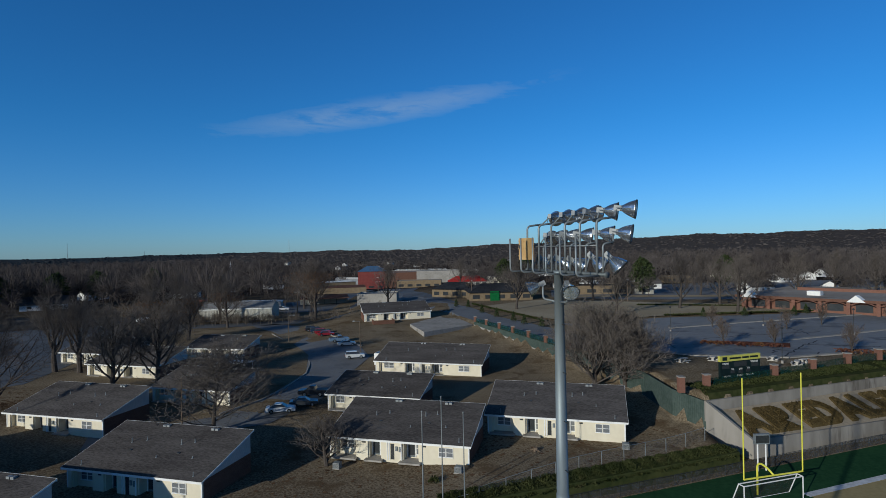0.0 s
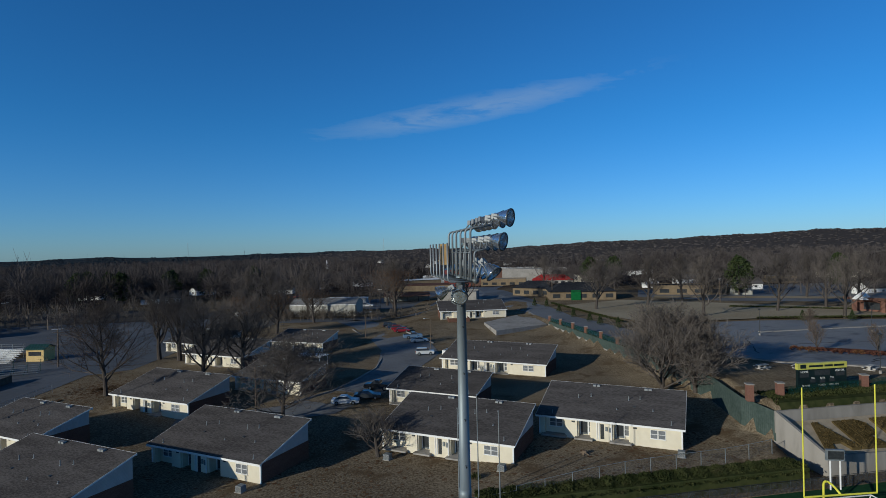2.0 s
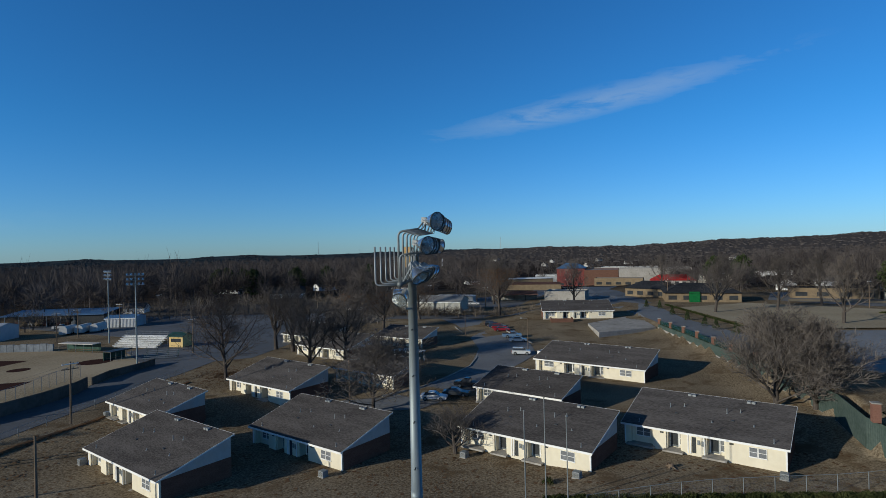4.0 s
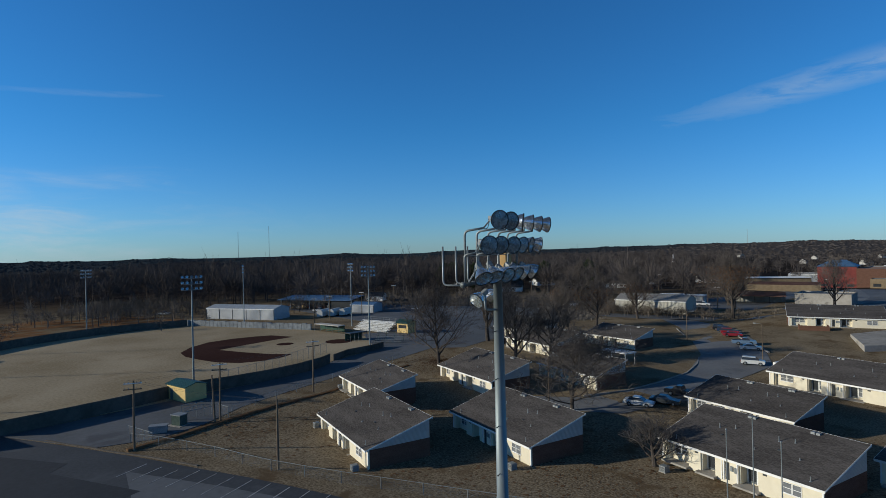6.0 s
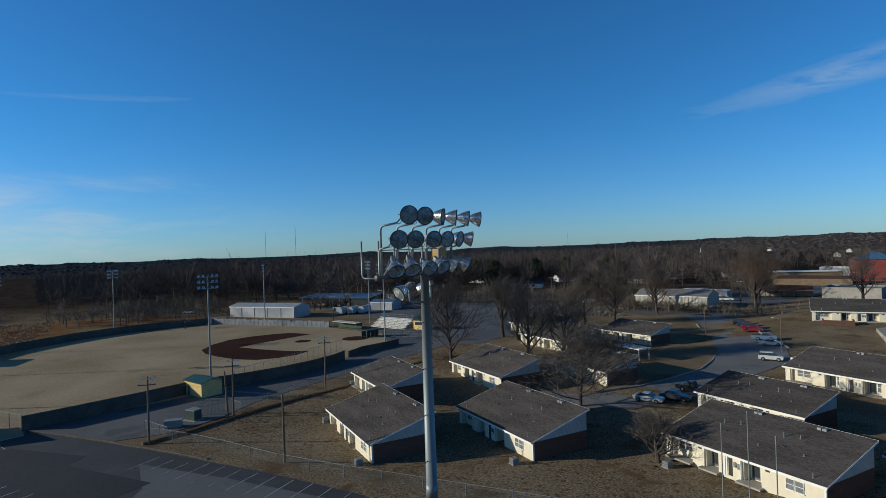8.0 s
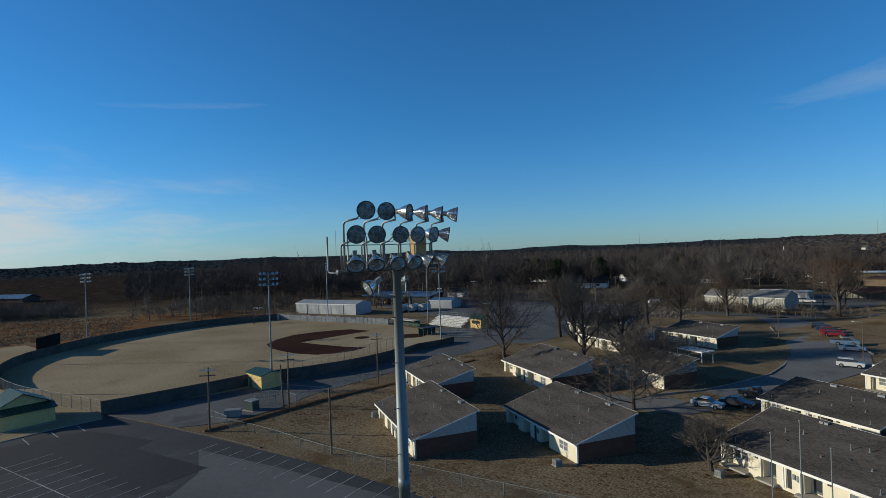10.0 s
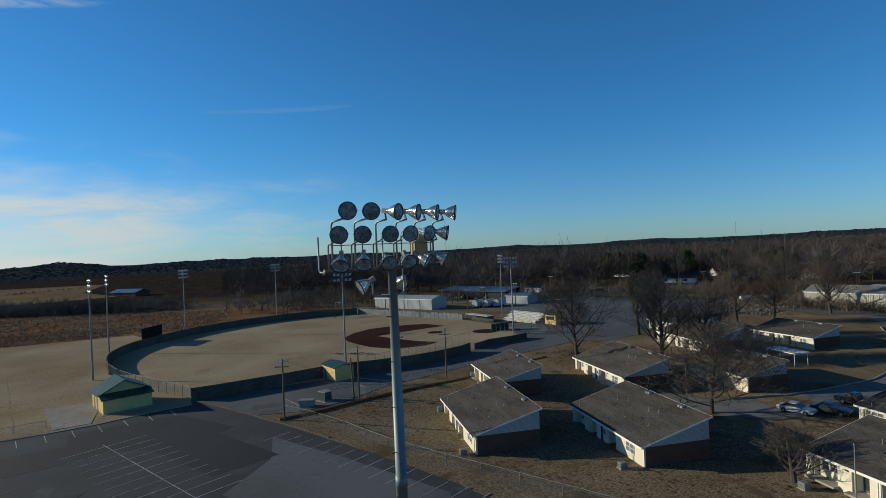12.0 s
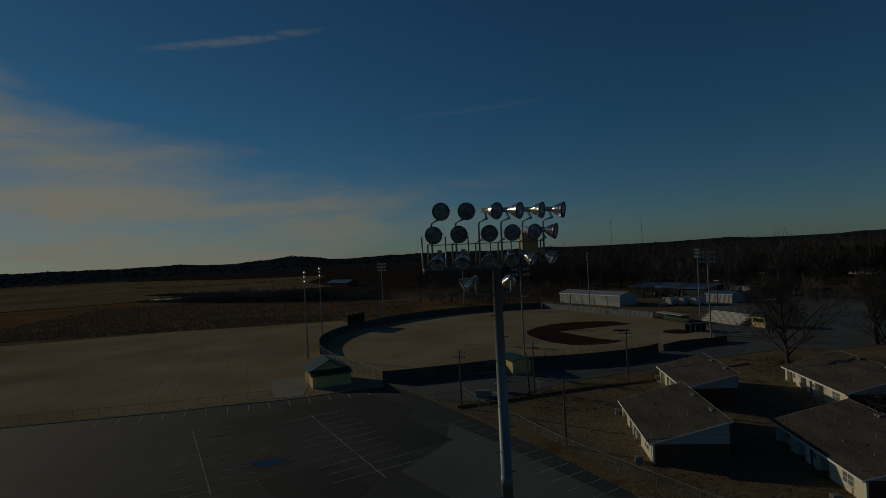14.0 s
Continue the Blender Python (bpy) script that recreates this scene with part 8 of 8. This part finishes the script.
for x, y, h in ((-3592.0, 1749.0, 185.0), (-3515.0, 1934.0, 218.0), (-2214.0, 3331.0, 105.0), (-1020.0, 3800.0, 110.0)):
    mast_ob = thing("radio_mast", turned(x, y, 0), "thin distant lattice radio mast on the hills", "radio mast", "radio masts")
    part("mast", Shape().tube((0, 0, 0), (0, 0, h), 1.3, 1.0, 6), GALV, mast_ob)
gable_hut("barn", at_ground(-464.0, -2.0, 40), 26.0, 12.0, 3.0, 5.0, RUSTROOF, BLUESHEET, "rusty brown barn with a blue-grey roof in the pasture", "barn", 0.8)

# bay lines -----------------------------------------------------------------------------------------------
def bay_line(p, q, w=0.10):
    a, b = Vector(p), Vector(q)
    d = (b - a).normalized()
    o = Vector((-d.y, d.x)) * w / 2
    sheet_shape = Shape().prism([tuple(a - o), tuple(b - o), tuple(b + o), tuple(a + o)], 0.0, 0.062)
    return structure("bay_line", sheet_shape, PAINTLINE, "faded white parking bay line", "road marking")


ROW_DIR = Vector((27.8, 10.4)).normalized()
for k in range(11):          # double row with a centre line
    o = Vector((-71.2, 2.6)) + ROW_DIR * k * 2.72
    reach = Vector((-0.38, 0.92))
    bay_line(tuple(o - reach * 5.5), tuple(o + reach * 5.5))
bay_line((-72.2, 2.2), (-43.4, 13.0))
ROW_B = Vector((14.4, 5.0)).normalized()
for k in range(10):
    o = Vector((-68.6, -14.8)) + ROW_B * k * 2.75
    reach = Vector((-0.32, 0.946))
    bay_line(tuple(o - reach * 4.6), tuple(o + reach * 5.4))
bay_line((-69.6, -15.2), (-44.0, -6.2))
for k in range(15):          # along the grass
    o = Vector((-60.2, 22.0)).lerp(Vector((-38.6, 30.0)), k / 8.5)
    bay_line(tuple(o), tuple(o + Vector((-0.38, 0.925)) * (5.0 - 0.8 * (k < 3))))
for k in range(14):          # along the kerb of the practice lawn
    f = -33.0 + k * 3.42
    x = float(np.interp(f, [-60.0, -21.8, -5.0, 0.8, 9.7, 14.6], [-80.0, -81.3, -82.6, -83.3, -85.8, -86.4]))
    bay_line((x, f - 0.3), (x + 4.0, f + 0.5), 0.13)
sheet("damp_patch", [(-52.6 + 2.3 * math.cos(k * 0.45) * (1 + 0.35 * math.sin(k * 4.1)), -1.4 + 3.0 * math.sin(k * 0.45) * (1 + 0.3 * math.sin(k * 2.7))) for k in range(14)], NEWASPHALT, "damp dark asphalt round the puddle", "asphalt", 0.058)
structure("puddle", Shape().prism([(-52.4 + 1.1 * math.cos(k * 0.45) * (1 + 0.4 * math.sin(k * 3.1)), -1.4 + 2.2 * math.sin(k * 0.45) * (1 + 0.25 * math.sin(k * 2.2))) for k in range(14)], 0.0, 0.066), BLUEWATER, "shallow puddle reflecting the sky on asphalt", "puddle")
# old markings worn into the practice lawn
WORNLINE = surface("worn_lawn_line", (0.225, 0.178, 0.112), (0.370, 0.308, 0.213), 0.7, 0.95, 0, 0.1)
for p, q in (((-86.7, -28.7), (-180.7, -45.2)), ((-86.6, -24.4), (-180.5, -40.4)), ((-86.6, -19.2), (-180.4, -37.0)), ((-87.0, -14.1), (-157.2, -28.8)), ((-88.4, -10.5), (-157.1, -23.7)), ((-86.8, -34.9), (-180.9, -51.1)), ((-86.9, -46.5), (-190.0, -62.0)), ((-106.9, -43.4), (-109.4, -6.7)), ((-131.8, -51.3), (-135.8, -4.1)), ((-158.1, -56.2), (-159.3, -7.2))):
    a, b = Vector(p), Vector(q)
    o = Vector((-(b - a).y, (b - a).x)).normalized() * 0.09
    structure("worn_line", Shape().prism([tuple(a - o), tuple(b - o), tuple(b + o), tuple(a + o)], 0.0, 0.03), WORNLINE, "faint worn line in the dormant lawn", "field marking")
# power lines between the lane poles
for (ax, ay), (bx, by) in (((-68.5, 26.5), (-72.9, 40.3)), ((-72.9, 40.3), (-75.4, 59.0)), ((-68.5, 26.5), (-48.4, 36.5))):
    za, zb = 9.4, (9.4 if bx < -60 else 8.3)
    for off in (-0.9, 0.9):
        pts = [(ax + (bx - ax) * f + off * 0.7, ay + (by - ay) * f + off * 0.5, za + (zb - za) * f - 2.2 * f * (1 - f)) for f in (i / 10 for i in range(11))]
        solid("power_cable", Shape().pipe(pts, 0.010, 4), DARKMETAL, Matrix(), "thin sagging black cable between utility poles", "cable", "power cables")
# dead stump on the lawn by the field
stump = thing("tree_stump", at_ground(11.4, 69.1), "weathered pale tree stump with spreading roots", "stump")
part("bole", Shape().lathe([(0.42, -0.1), (0.34, 0.12), (0.30, 0.42), (0.22, 0.46), (0.001, 0.40)], None, 11), WOODPOLE, stump)
for k in range(6):
    a = k * 1.05 + 0.3
    part("root", Shape().tube((0.25 * math.cos(a), 0.25 * math.sin(a), 0.12), (0.95 * math.cos(a), 0.95 * math.sin(a), -0.03), 0.09, 0.03, 6), WOODPOLE, stump)
# sealed cracks in the upper car park
crnd = random.Random(21)
for p, q in (((65.2, 103.9), (78.3, 118.3)), ((78.3, 118.3), (85.4, 123.6)), ((65.4, 108.4), (68.9, 112.8)), ((71.1, 102.9), (75.1, 108.3)), ((78.3, 118.3), (92.0, 113.0)), ((60.0, 130.0), (75.6, 135.1)), ((75.6, 135.1), (96.0, 138.0)), ((50.0, 118.0), (56.0, 140.0)), ((90.0, 134.0), (94.0, 152.0))):
    line = [(p[0] + (q[0] - p[0]) * k / 8 + crnd.gauss(0, 0.35), p[1] + (q[1] - p[1]) * k / 8 + crnd.gauss(0, 0.35)) for k in range(9)]
    structure("sealed_crack", Shape().strip(line, 0.28, lambda x, y: float(upper_z(y)) - 0.1, lambda x, y: float(upper_z(y)) + 0.075), NEWASPHALT, "dark tar-sealed crack in the asphalt", "crack")
# fallen leaves and bare spots on the lawns
lrnd = random.Random(88)
debris = Shape()
while len(debris.f) < 4200:
    if lrnd.random() < 0.35:
        a, r = lrnd.uniform(0, 6.283), abs(lrnd.gauss(0, 7))
        x, y = -78.0 + r * math.cos(a), 95.0 + r * math.sin(a)
    else:
        x, y = lrnd.uniform(-76, 32), 0
        y = lrnd.uniform(28 + (x + 76) * 0.36, 62 + (x + 76) * 0.36)
    z = gz(x, y) + 0.03
    s = lrnd.uniform(0.06, 0.30)
    debris.add([(x + s * math.cos(k * 1.2566) * lrnd.uniform(0.5, 1.4), y + s * math.sin(k * 1.2566) * lrnd.uniform(0.5, 1.4), z) for k in range(5)], [(0, 1, 2, 3, 4)])
solid("fallen_leaves", debris, LEAFY, Matrix(), "reddish-brown fallen leaves strewn on the lawns", "leaves", "", "stuff")
# tufts of the marsh meadow
tufts = Shape()
while len(tufts.f) < 26000:
    f = lrnd.random() ** 1.3
    x = -205 - 150 * f + lrnd.gauss(0, 3)
    y = lrnd.uniform(-150, 30 + 40 * f)
    if x > -204 or x < -276 - (29 - y) * 0.62:
        continue
    h = lrnd.uniform(0.25, 0.75)
    for j in range(2):
        a = lrnd.uniform(0, 6.283)
        c, d = math.cos(a) * 0.22, math.sin(a) * 0.22
        tufts.add([(x - c, y - d, -0.02), (x + c, y + d, -0.02), (x + lrnd.gauss(0, 0.5), y + lrnd.gauss(0, 0.5), h)], [(0, 1, 2)])
solid("meadow_tufts", tufts, surface("dry_marsh_grass", (0.24, 0.155, 0.092), (0.40, 0.285, 0.185), 0.6, 0.95, 0, 0.0), Matrix(), "tall dry orange-brown marsh grass tufts", "grass", "", "stuff")


def lawn_chair(m):
    ob = thing("lawn_chair", m, "white plastic lawn chair outside a house", "chair", "lawn chairs")
    part("seat", Shape().box(-0.27, 0.27, -0.26, 0.26, 0.38, 0.42), WHITE, ob)
    part("backrest", Shape().add([(-0.26, 0.24, 0.40), (0.26, 0.24, 0.40), (0.26, 0.42, 0.92), (-0.26, 0.42, 0.92), (-0.26, 0.28, 0.40), (0.26, 0.28, 0.40), (0.26, 0.46, 0.92), (-0.26, 0.46, 0.92)], [(0, 1, 2, 3), (7, 6, 5, 4), (0, 4, 5, 1), (1, 5, 6, 2), (2, 6, 7, 3), (3, 7, 4, 0)]), WHITE, ob)
    for x in (-0.25, 0.25):
        part("armrest", Shape().box(x - 0.03, x + 0.03, -0.26, 0.30, 0.60, 0.64), WHITE, ob)
        for y in (-0.23, 0.23):
            part("leg", Shape().tube((x, y, 0), (x, y, 0.61), 0.025, 0.025, 6), WHITE, ob)
    return ob


chair = lawn_chair(at_ground(17.9, 74.1, -20, 0.05))
copy_thing(chair, at_ground(19.1, 73.8, 15, 0.05))
srnd = random.Random(5)
for x, y, r in ((0.3, 66.7, 0.5), (-1.5, 61.2, 0.65)):
    s = Shape()
    for k in range(260):
        d = Vector((srnd.gauss(0, 1), srnd.gauss(0, 1), abs(srnd.gauss(0, 1)))).normalized() * srnd.uniform(0.4, 1.0) * r
        e = Vector((srnd.gauss(0, 1), srnd.gauss(0, 1), srnd.gauss(0, 1))).normalized() * 0.07
        s.add([d - e, d + e, d * 1.2 + Vector((0, 0, 0.12))], [(0, 1, 2)])
    solid("shrub", s, HEDGE, at_ground(x, y, 0, 0.05), "small scraggly green shrub on the lawn", "shrub", "lawn shrubs")
sheet("pond", [(-424.8, -155.7), (-407.9, -131.0), (-410.5, -113.5), (-423.5, -117.2), (-433.9, -139.6), (-452.6, -166.0)], BLUEWATER, "narrow strip of standing water in the meadow", "water", 0.16)
